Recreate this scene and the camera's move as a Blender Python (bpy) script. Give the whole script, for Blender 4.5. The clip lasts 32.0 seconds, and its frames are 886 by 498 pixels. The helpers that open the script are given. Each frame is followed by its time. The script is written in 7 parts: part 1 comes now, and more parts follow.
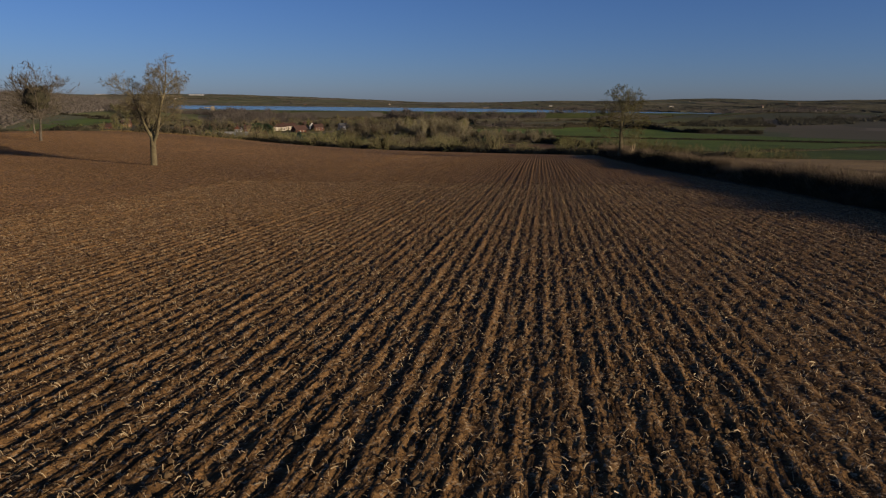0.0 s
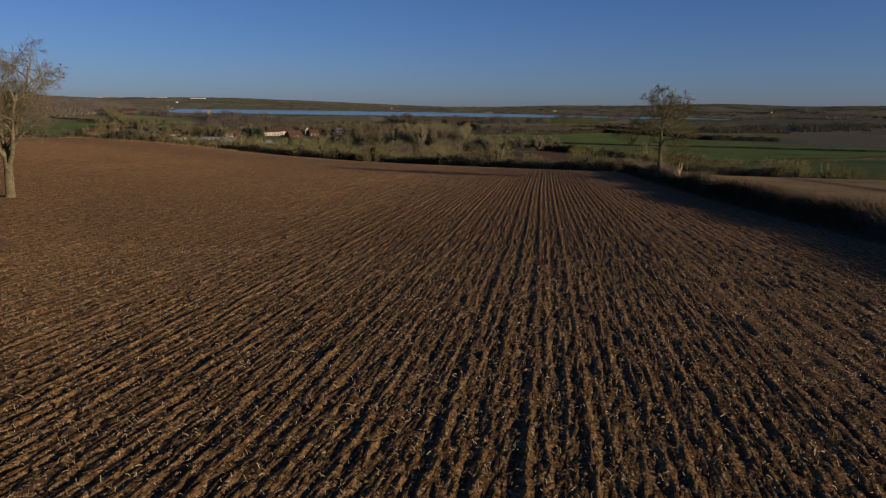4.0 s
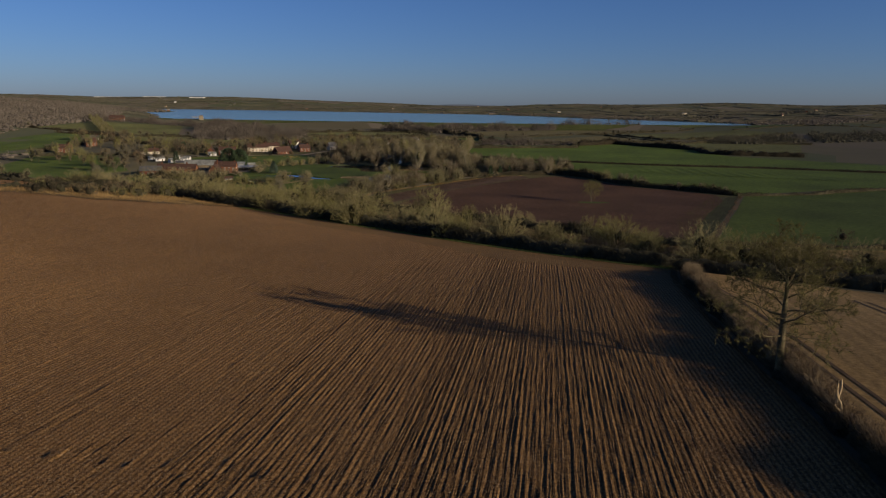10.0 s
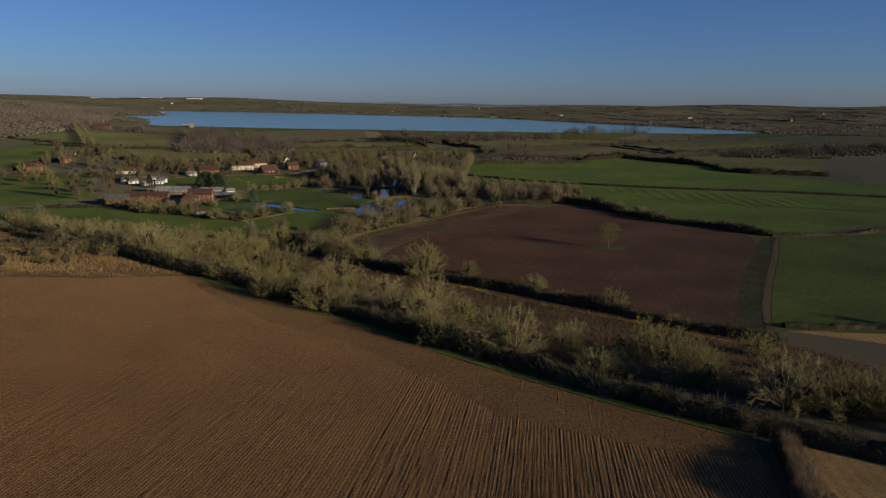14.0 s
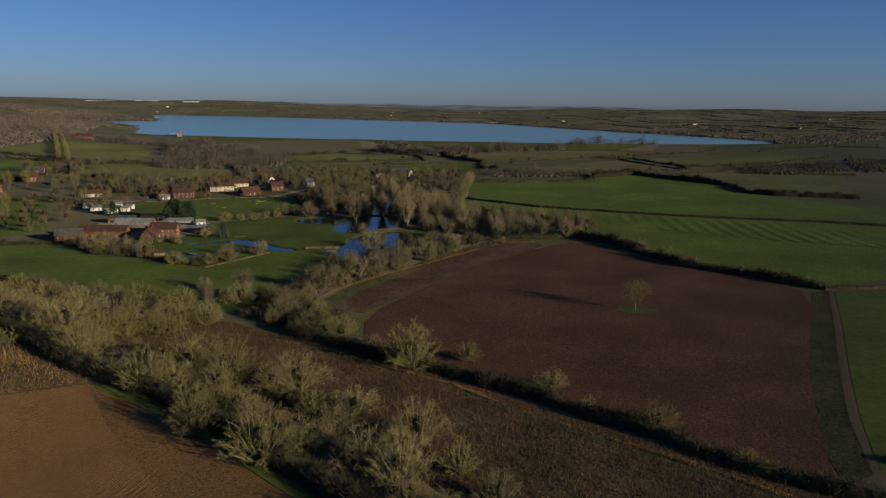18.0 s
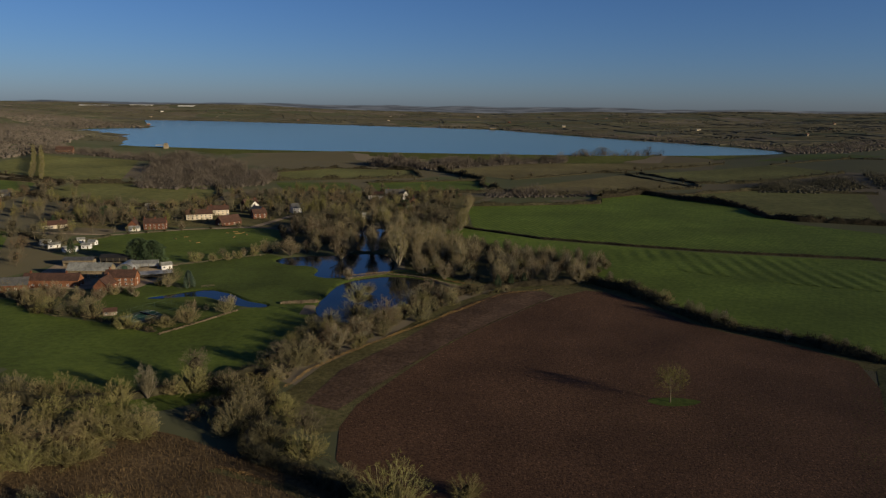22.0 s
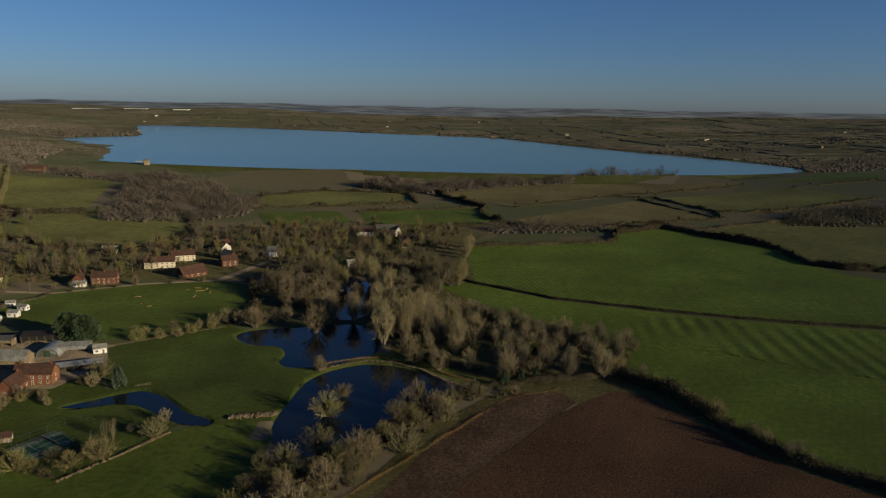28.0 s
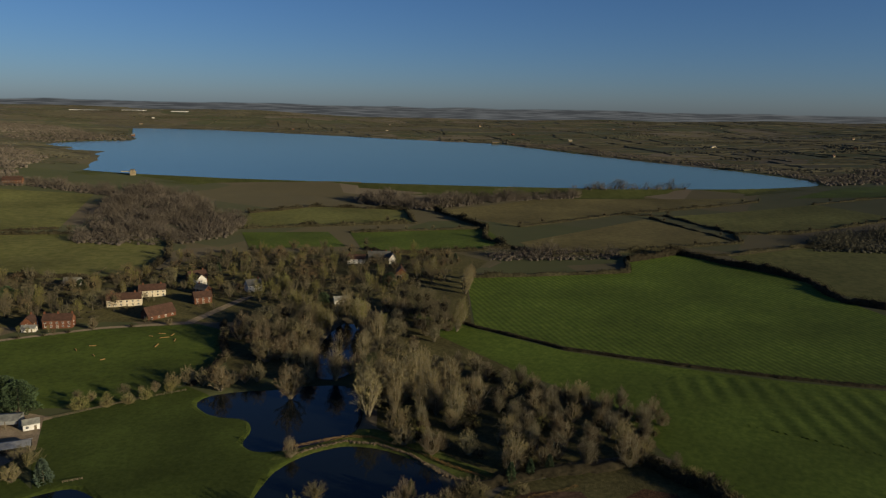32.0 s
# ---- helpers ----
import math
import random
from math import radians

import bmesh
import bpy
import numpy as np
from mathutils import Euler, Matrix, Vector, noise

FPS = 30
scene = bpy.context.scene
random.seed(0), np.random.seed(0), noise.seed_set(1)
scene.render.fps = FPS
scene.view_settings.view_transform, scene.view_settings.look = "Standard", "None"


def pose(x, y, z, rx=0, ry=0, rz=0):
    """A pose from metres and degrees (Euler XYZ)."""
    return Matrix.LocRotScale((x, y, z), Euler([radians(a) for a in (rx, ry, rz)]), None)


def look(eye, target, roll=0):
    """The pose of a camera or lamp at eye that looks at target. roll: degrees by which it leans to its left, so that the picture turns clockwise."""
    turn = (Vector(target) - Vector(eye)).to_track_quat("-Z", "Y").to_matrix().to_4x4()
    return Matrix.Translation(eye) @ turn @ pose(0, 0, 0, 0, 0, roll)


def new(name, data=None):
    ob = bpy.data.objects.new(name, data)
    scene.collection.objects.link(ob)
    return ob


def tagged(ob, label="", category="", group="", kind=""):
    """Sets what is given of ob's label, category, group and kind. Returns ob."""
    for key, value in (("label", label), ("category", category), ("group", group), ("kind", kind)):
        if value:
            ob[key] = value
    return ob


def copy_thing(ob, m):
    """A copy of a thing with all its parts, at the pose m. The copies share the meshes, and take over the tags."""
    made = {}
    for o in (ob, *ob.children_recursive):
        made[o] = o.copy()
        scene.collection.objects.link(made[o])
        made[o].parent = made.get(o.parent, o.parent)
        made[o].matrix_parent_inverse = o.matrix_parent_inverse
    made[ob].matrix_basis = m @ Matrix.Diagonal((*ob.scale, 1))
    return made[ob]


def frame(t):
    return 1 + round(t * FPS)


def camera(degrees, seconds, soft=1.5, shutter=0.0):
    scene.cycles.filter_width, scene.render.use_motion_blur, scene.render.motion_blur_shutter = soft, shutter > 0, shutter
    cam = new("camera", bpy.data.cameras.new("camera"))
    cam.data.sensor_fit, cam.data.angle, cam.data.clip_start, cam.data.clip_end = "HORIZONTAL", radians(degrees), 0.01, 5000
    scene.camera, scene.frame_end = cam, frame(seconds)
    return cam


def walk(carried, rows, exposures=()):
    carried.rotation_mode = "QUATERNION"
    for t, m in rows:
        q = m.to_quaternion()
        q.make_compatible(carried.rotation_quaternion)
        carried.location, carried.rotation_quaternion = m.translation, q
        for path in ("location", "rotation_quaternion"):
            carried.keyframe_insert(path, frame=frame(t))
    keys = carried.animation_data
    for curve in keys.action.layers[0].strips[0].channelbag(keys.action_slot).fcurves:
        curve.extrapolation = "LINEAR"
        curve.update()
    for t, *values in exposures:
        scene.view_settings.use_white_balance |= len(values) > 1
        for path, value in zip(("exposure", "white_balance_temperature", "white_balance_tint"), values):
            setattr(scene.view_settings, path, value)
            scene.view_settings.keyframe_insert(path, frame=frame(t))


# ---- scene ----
cam = camera(64.7, 32.0, soft=1.2)
PATH = [
    (0, (0.02, -59.15, 36.93), (0.79, 38.77, 16.65), 0.47),
    (0.5, (0.32, -54.27, 36.91), (1.05, 43.67, 16.73), 0.52),
    (1, (0.63, -49.35, 36.88), (1.32, 48.62, 16.81), 0.56),
    (1.5, (0.95, -44.32, 36.83), (1.60, 53.66, 16.87), 0.59),
    (2, (1.29, -39.17, 36.77), (1.90, 58.84, 16.91), 0.62),
    (2.5, (1.65, -33.90, 36.74), (2.22, 64.12, 16.96), 0.65),
    (3, (2.04, -28.56, 36.78), (2.56, 69.48, 17.06), 0.67),
    (3.5, (2.46, -23.19, 36.94), (2.92, 74.85, 17.25), 0.68),
    (4, (2.89, -17.81, 37.30), (3.28, 80.23, 17.60), 0.70),
    (4.5, (3.32, -12.46, 37.91), (3.65, 85.58, 18.20), 0.70),
    (5, (3.73, -7.17, 38.81), (4.00, 90.87, 19.09), 0.71),
    (5.5, (4.11, -1.98, 40.00), (4.33, 96.06, 20.27), 0.71),
    (6, (4.44, 3.08, 41.43), (4.63, 101.11, 21.68), 0.70),
    (6.5, (4.71, 7.95, 43.06), (4.87, 105.97, 23.28), 0.68),
    (7, (4.91, 12.65, 44.86), (5.06, 110.66, 25.04), 0.64),
    (7.5, (5.06, 17.34, 46.76), (5.20, 115.34, 26.88), 0.60),
    (8, (5.16, 22.24, 48.68), (5.29, 120.23, 28.73), 0.57),
    (8.5, (5.25, 27.53, 50.57), (5.36, 125.50, 30.56), 0.57),
    (9, (5.34, 33.21, 52.46), (5.42, 131.17, 32.39), 0.59),
    (9.5, (5.45, 39.26, 54.39), (5.50, 137.21, 34.26), 0.62),
    (10, (5.58, 45.63, 56.40), (5.62, 143.57, 36.21), 0.66),
    (10.5, (5.75, 52.29, 58.48), (5.79, 150.23, 38.24), 0.70),
    (11, (5.96, 59.19, 60.58), (6.01, 157.11, 40.30), 0.74),
    (11.5, (6.23, 66.27, 62.70), (6.28, 164.19, 42.38), 0.76),
    (12, (6.53, 73.49, 64.82), (6.58, 171.40, 44.47), 0.77),
    (12.5, (6.85, 80.79, 66.91), (6.88, 178.70, 46.55), 0.76),
    (13, (7.18, 88.14, 68.98), (7.19, 186.05, 48.61), 0.76),
    (13.5, (7.52, 95.57, 71.01), (7.50, 193.48, 50.64), 0.75),
    (14, (7.86, 103.13, 72.96), (7.82, 201.03, 52.62), 0.75),
    (14.5, (8.21, 110.84, 74.83), (8.16, 208.76, 54.51), 0.77),
    (15, (8.57, 118.76, 76.60), (8.53, 216.68, 56.31), 0.80),
    (15.5, (8.92, 126.83, 78.29), (8.89, 224.76, 58.02), 0.85),
    (16, (9.23, 135.00, 79.92), (9.22, 232.94, 59.68), 0.90),
    (16.5, (9.48, 143.23, 81.52), (9.49, 241.17, 61.32), 0.93),
    (17, (9.67, 151.45, 83.13), (9.67, 249.39, 62.95), 0.93),
    (17.5, (9.80, 159.59, 84.76), (9.80, 257.54, 64.61), 0.91),
    (18, (9.91, 167.60, 86.47), (9.90, 265.55, 66.34), 0.88),
    (18.5, (10.03, 175.40, 88.29), (10.02, 273.35, 68.18), 0.84),
    (19, (10.18, 182.95, 90.24), (10.17, 280.90, 70.15), 0.80),
    (19.5, (10.35, 190.29, 92.30), (10.38, 288.25, 72.22), 0.76),
    (20, (10.55, 197.49, 94.44), (10.61, 295.46, 74.37), 0.73),
    (20.5, (10.77, 204.63, 96.60), (10.86, 302.60, 76.55), 0.72),
    (21, (11.01, 211.75, 98.77), (11.12, 309.73, 78.73), 0.72),
    (21.5, (11.26, 218.89, 100.92), (11.38, 316.86, 80.91), 0.74),
    (22, (11.50, 226.03, 103.06), (11.64, 324.01, 83.07), 0.76),
    (22.5, (11.72, 233.19, 105.17), (11.88, 331.18, 85.20), 0.78),
    (23, (11.92, 240.37, 107.25), (12.10, 338.35, 87.30), 0.79),
    (23.5, (12.09, 247.51, 109.31), (12.31, 345.50, 89.38), 0.79),
    (24, (12.26, 254.57, 111.35), (12.50, 352.57, 91.43), 0.80),
    (24.5, (12.44, 261.53, 113.38), (12.69, 359.53, 93.48), 0.82),
    (25, (12.64, 268.46, 115.42), (12.88, 366.46, 95.54), 0.85),
    (25.5, (12.85, 275.45, 117.49), (13.08, 373.45, 97.61), 0.88),
    (26, (13.08, 282.57, 119.58), (13.29, 380.58, 99.72), 0.91),
    (26.5, (13.32, 289.81, 121.67), (13.52, 387.82, 101.81), 0.93),
    (27, (13.55, 297.10, 123.70), (13.72, 395.11, 103.83), 0.94),
    (27.5, (13.74, 304.40, 125.63), (13.90, 402.40, 105.75), 0.95),
    (28, (13.90, 311.66, 127.43), (14.04, 409.66, 107.53), 0.96),
    (28.5, (14.04, 318.91, 129.12), (14.15, 416.91, 109.21), 0.97),
    (29, (14.18, 326.20, 130.79), (14.27, 424.19, 110.88), 0.98),
    (29.5, (14.35, 333.55, 132.47), (14.41, 431.55, 112.57), 1.00),
    (30, (14.56, 340.98, 134.17), (14.60, 438.99, 114.30), 1.02),
    (30.5, (14.83, 348.48, 135.91), (14.84, 446.49, 116.06), 1.06),
    (31, (15.15, 356.03, 137.67), (15.16, 454.05, 117.84), 1.12),
    (31.5, (15.51, 363.63, 139.44), (15.53, 461.65, 119.64), 1.18),
    (32, (15.90, 371.24, 141.23), (15.93, 469.26, 121.44), 1.25),
]
walk(cam, [(t, look(eye, target, roll)) for t, eye, target, roll in PATH],
     [(0, 0.22, 5850, 20.0), (9, 0.22, 5850, 18.0), (17, 0.22, 5850, 14.0), (22, 0.2, 6000, 12.0), (27, 0.16, 6150, 8.0), (32, 0.16, 6200, 7.0)])

# ---------------------------------------------------------------- world, sun
SUN_ELEVATION, SUN_AZIMUTH = radians(13.0), radians(120.0)   # azimuth clockwise from +y

world = bpy.data.worlds.new("winter_sky")
scene.world = world
world.use_nodes = True
wn, wl = world.node_tree.nodes, world.node_tree.links
wn.clear()
w_out, w_back, w_sky = wn.new("ShaderNodeOutputWorld"), wn.new("ShaderNodeBackground"), wn.new("ShaderNodeTexSky")
w_sky.sky_type, w_sky.sun_disc = "NISHITA", False
w_sky.sun_elevation, w_sky.sun_rotation = SUN_ELEVATION, SUN_AZIMUTH
w_sky.altitude, w_sky.air_density, w_sky.dust_density, w_sky.ozone_density = 100, 0.86, 0.45, 5.5
w_back.inputs["Strength"].default_value = 0.057
# beyond the modelled country: plain distance below the horizon, haze painted into its pale greys
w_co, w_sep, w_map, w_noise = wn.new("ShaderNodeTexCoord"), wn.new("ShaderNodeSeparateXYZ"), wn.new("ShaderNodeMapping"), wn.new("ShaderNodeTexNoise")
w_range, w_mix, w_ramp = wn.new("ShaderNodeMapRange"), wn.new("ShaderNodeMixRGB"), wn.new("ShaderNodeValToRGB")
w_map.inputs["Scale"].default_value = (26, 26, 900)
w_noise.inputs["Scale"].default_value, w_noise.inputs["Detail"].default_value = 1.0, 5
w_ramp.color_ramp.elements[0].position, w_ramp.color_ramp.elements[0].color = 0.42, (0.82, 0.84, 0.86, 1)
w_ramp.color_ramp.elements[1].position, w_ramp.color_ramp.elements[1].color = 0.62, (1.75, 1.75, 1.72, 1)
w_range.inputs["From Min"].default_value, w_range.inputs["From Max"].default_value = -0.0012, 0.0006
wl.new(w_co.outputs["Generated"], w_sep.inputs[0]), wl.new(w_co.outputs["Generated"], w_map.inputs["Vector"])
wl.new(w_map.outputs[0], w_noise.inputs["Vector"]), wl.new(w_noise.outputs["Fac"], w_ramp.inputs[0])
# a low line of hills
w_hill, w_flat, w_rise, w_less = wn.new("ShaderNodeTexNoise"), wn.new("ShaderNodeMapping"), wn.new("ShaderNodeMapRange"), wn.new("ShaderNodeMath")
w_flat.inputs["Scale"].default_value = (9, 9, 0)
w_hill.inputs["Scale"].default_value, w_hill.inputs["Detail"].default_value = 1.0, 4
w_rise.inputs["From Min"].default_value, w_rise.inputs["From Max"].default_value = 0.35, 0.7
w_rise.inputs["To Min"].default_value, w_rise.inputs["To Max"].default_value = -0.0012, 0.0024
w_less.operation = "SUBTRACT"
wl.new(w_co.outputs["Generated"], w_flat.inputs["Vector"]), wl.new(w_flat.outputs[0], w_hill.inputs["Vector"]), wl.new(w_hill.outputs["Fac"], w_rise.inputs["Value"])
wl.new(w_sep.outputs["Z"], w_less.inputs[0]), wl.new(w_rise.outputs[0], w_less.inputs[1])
w_tint = wn.new("ShaderNodeMixRGB")
w_tint.blend_type = "MULTIPLY"
w_tint.inputs["Fac"].default_value, w_tint.inputs[2].default_value = 1.0, (1.08, 0.99, 1.06, 1)
wl.new(w_sky.outputs[0], w_tint.inputs[1])
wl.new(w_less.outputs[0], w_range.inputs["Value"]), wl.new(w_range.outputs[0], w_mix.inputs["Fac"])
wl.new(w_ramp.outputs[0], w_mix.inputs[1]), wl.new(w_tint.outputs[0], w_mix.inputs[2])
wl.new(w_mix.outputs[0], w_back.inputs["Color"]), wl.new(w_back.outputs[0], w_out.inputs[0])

sun = new("sun", bpy.data.lights.new("sun", "SUN"))
sun.data.energy, sun.data.angle, sun.data.color = 4.9, radians(0.53), (1.0, 0.80, 0.53)
_s = Vector((math.sin(SUN_AZIMUTH) * math.cos(SUN_ELEVATION), math.cos(SUN_AZIMUTH) * math.cos(SUN_ELEVATION), math.sin(SUN_ELEVATION)))
sun.matrix_world = look(_s * 500, (0, 0, 0))


# ---------------------------------------------------------------- materials
EARTHY = (0.91, 0.93, 0.82)   # winter earth and growth, damp and low in blue


def material(name, dark, light, scale=1.0, rough=0.9, bump=0.0, bump_scale=8.0, coarse=None, metal=0.0, vary=0.0, spec=0.3, detail=6.0, stain=0.24):
    """A surface with grain at one size and stains at a coarser one; vary: change from object to object."""
    dark, light = (tuple(a * k for a, k in zip(c, EARTHY if light[2] < 0.3 else (0.9, 0.9, 0.86))) for c in (dark, light))
    m = bpy.data.materials.new(name)
    m.use_nodes = True
    n, l = m.node_tree.nodes, m.node_tree.links
    b = n["Principled BSDF"]
    b.inputs["Roughness"].default_value, b.inputs["Metallic"].default_value = rough, metal
    b.inputs["Specular IOR Level"].default_value = 0.10 if rough > 0.88 else spec
    b.inputs["Diffuse Roughness"].default_value = 0.4 if rough > 0.88 else 0.0
    co = n.new("ShaderNodeTexCoord")
    fine = n.new("ShaderNodeTexNoise")
    fine.inputs["Scale"].default_value, fine.inputs["Detail"].default_value, fine.inputs["Roughness"].default_value = scale, detail, 0.65
    l.new(co.outputs["Object"], fine.inputs["Vector"])
    ramp = n.new("ShaderNodeValToRGB")
    ramp.color_ramp.elements[0].position, ramp.color_ramp.elements[1].position = 0.33, 0.67
    ramp.color_ramp.elements[0].color, ramp.color_ramp.elements[1].color = (*dark, 1), (*light, 1)
    l.new(fine.outputs["Fac"], ramp.inputs[0])
    last = ramp.outputs[0]
    big = n.new("ShaderNodeTexNoise")
    big.inputs["Scale"].default_value, big.inputs["Detail"].default_value = coarse if coarse else scale * 0.13, 3
    l.new(co.outputs["Object"], big.inputs["Vector"])
    tone = n.new("ShaderNodeMapRange")
    tone.inputs["From Min"].default_value, tone.inputs["From Max"].default_value = 0.3, 0.7
    tone.inputs["To Min"].default_value, tone.inputs["To Max"].default_value = 0.86 - stain, 0.86 + stain
    l.new(big.outputs["Fac"], tone.inputs["Value"])
    hsv = n.new("ShaderNodeHueSaturation")
    l.new(last, hsv.inputs["Color"])
    value = tone.outputs[0]
    if vary:
        info, spread, times = n.new("ShaderNodeObjectInfo"), n.new("ShaderNodeMapRange"), n.new("ShaderNodeMath")
        spread.inputs["To Min"].default_value, spread.inputs["To Max"].default_value = 1 - vary, 1 + vary
        l.new(info.outputs["Random"], spread.inputs["Value"])
        times.operation = "MULTIPLY"
        l.new(value, times.inputs[0]), l.new(spread.outputs[0], times.inputs[1])
        value = times.outputs[0]
        hue = n.new("ShaderNodeMapRange")
        hue.inputs["To Min"].default_value, hue.inputs["To Max"].default_value = 0.5 - vary * 0.06, 0.5 + vary * 0.06
        l.new(info.outputs["Random"], hue.inputs["Value"]), l.new(hue.outputs[0], hsv.inputs["Hue"])
    l.new(value, hsv.inputs["Value"])
    l.new(hsv.outputs[0], b.inputs["Base Color"])
    if bump:
        rough_tex, bm_node = n.new("ShaderNodeTexNoise"), n.new("ShaderNodeBump")
        rough_tex.inputs["Scale"].default_value, rough_tex.inputs["Detail"].default_value = bump_scale, 5
        l.new(co.outputs["Object"], rough_tex.inputs["Vector"])
        bm_node.inputs["Strength"].default_value, bm_node.inputs["Distance"].default_value = 1.0, bump
        l.new(rough_tex.outputs["Fac"], bm_node.inputs["Height"]), l.new(bm_node.outputs[0], b.inputs["Normal"])
    return m


def striped(m, period, angle, amount, bump=0.0, wobble=1.5):
    """Adds drill rows or tramlines to a field's material: bands every period metres, at an angle to +y (clockwise, degrees)."""
    n, l = m.node_tree.nodes, m.node_tree.links
    b = n["Principled BSDF"]
    source = b.inputs["Base Color"].links[0].from_socket
    co, mp, wave = n.new("ShaderNodeTexCoord"), n.new("ShaderNodeMapping"), n.new("ShaderNodeTexWave")
    mp.inputs["Rotation"].default_value = (0, 0, radians(angle))
    wave.wave_type, wave.bands_direction = "BANDS", "X"
    wave.inputs["Scale"].default_value = 0.314159 / period
    wave.inputs["Distortion"].default_value, wave.inputs["Detail"].default_value, wave.inputs["Detail Scale"].default_value = wobble, 3, 0.4
    l.new(co.outputs["Object"], mp.inputs["Vector"]), l.new(mp.outputs[0], wave.inputs["Vector"])
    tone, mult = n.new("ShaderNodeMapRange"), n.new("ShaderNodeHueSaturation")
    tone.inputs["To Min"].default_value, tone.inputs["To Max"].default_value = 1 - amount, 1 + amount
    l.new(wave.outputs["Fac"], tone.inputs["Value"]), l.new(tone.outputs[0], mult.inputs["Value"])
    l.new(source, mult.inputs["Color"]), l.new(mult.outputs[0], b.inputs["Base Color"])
    if bump:
        bn = n.new("ShaderNodeBump")
        bn.inputs["Distance"].default_value = bump
        l.new(wave.outputs["Fac"], bn.inputs["Height"])
        if b.inputs["Normal"].links:
            l.new(b.inputs["Normal"].links[0].from_socket, bn.inputs["Normal"])
        l.new(bn.outputs[0], b.inputs["Normal"])
    return m


def flecked(m, colour, size, cover):
    """Strews a field's material with small bits of another colour, such as chopped straw."""
    n, l = m.node_tree.nodes, m.node_tree.links
    b = n["Principled BSDF"]
    source = b.inputs["Base Color"].links[0].from_socket
    co, no, ra, mx = n.new("ShaderNodeTexCoord"), n.new("ShaderNodeTexNoise"), n.new("ShaderNodeValToRGB"), n.new("ShaderNodeMixRGB")
    no.inputs["Scale"].default_value, no.inputs["Detail"].default_value, no.inputs["Roughness"].default_value = size, 3, 0.7
    ra.color_ramp.elements[0].position, ra.color_ramp.elements[1].position = cover, cover + 0.07
    mx.inputs[2].default_value = (*colour, 1)
    l.new(co.outputs["Object"], no.inputs["Vector"]), l.new(no.outputs["Fac"], ra.inputs[0]), l.new(ra.outputs[0], mx.inputs["Fac"])
    l.new(source, mx.inputs[1]), l.new(mx.outputs[0], b.inputs["Base Color"])
    return m


def water(name, colour, rough, ripple, size):
    m = bpy.data.materials.new(name)
    m.use_nodes = True
    n, l = m.node_tree.nodes, m.node_tree.links
    b = n["Principled BSDF"]
    b.inputs["Base Color"].default_value = (*colour, 1)
    b.inputs["Roughness"].default_value, b.inputs["IOR"].default_value = rough, 1.333
    co, no, bp = n.new("ShaderNodeTexCoord"), n.new("ShaderNodeTexNoise"), n.new("ShaderNodeBump")
    no.inputs["Scale"].default_value, no.inputs["Detail"].default_value = size, 4
    bp.inputs["Distance"].default_value, bp.inputs["Strength"].default_value = ripple, 0.6
    l.new(co.outputs["Object"], no.inputs["Vector"]), l.new(no.outputs["Fac"], bp.inputs["Height"]), l.new(bp.outputs[0], b.inputs["Normal"])
    return m


M_SOIL = material("tilled_soil", (0.088, 0.047, 0.018), (0.268, 0.147, 0.056), 3.0, 0.95, 0.10, 7.0, 0.06, stain=0.09)
# bands in step with the ridges: straw-pale crests, furrow shade painted dark
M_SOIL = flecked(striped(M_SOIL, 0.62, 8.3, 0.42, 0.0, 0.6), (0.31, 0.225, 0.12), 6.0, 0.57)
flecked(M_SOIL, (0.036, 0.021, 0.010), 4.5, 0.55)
# furrow shade is put into this colour too, in step with its bump
M_SOIL_FAR = striped(material("tilled_soil_far", (0.115, 0.060, 0.023), (0.245, 0.136, 0.054), 2.0, 0.95, 0.06, 3.0, 0.05, stain=0.08), 0.62, 8.3, 0.25, 0.08)
M_CLOD = material("soil_clod", (0.07, 0.044, 0.024), (0.185, 0.122, 0.064), 6.0, 0.95, 0.02, 20.0)
M_STRAW = material("straw", (0.250, 0.169, 0.088), (0.625, 0.463, 0.263), 2.0, 0.7)
M_STUBBLE = striped(material("stubble", (0.205, 0.128, 0.052), (0.389, 0.255, 0.108), 1.5, 0.9, 0.06, 4.0, 0.05), 2.4, 10.0, 0.06, 0.02)
M_TRAM = material("tramline", (0.08, 0.055, 0.035), (0.15, 0.10, 0.06), 2.0, 0.95)
M_BROWN = material("brown_plough", (0.030, 0.0165, 0.0105), (0.114, 0.062, 0.037), 1.2, 0.95, 0.20, 1.5, 0.025, detail=9.0)
flecked(M_BROWN, (0.034, 0.018, 0.011), 1.3, 0.60)
flecked(M_BROWN, (0.150, 0.088, 0.050), 0.9, 0.63)
M_HEADLAND = material("trodden_headland", (0.075, 0.042, 0.017), (0.200, 0.122, 0.052), 1.6, 0.95, 0.12, 3.0, 0.05, stain=0.12)
flecked(M_HEADLAND, (0.040, 0.024, 0.012), 1.2, 0.60)
M_GRASS = material("meadow_grass", (0.042, 0.062, 0.010), (0.080, 0.104, 0.020), 0.35, 0.9, 0.05, 3.0, 0.02)
M_LAWN = material("mown_grass", (0.034, 0.048, 0.009), (0.058, 0.077, 0.017), 0.6, 0.9, 0.03, 4.0, 0.03)
M_CROP = striped(material("winter_crop", (0.054, 0.086, 0.012), (0.100, 0.134, 0.023), 0.25, 0.9, 0.04, 2.0, 0.012), 4.2, -18.0, 0.2, 0.0, 2.0)
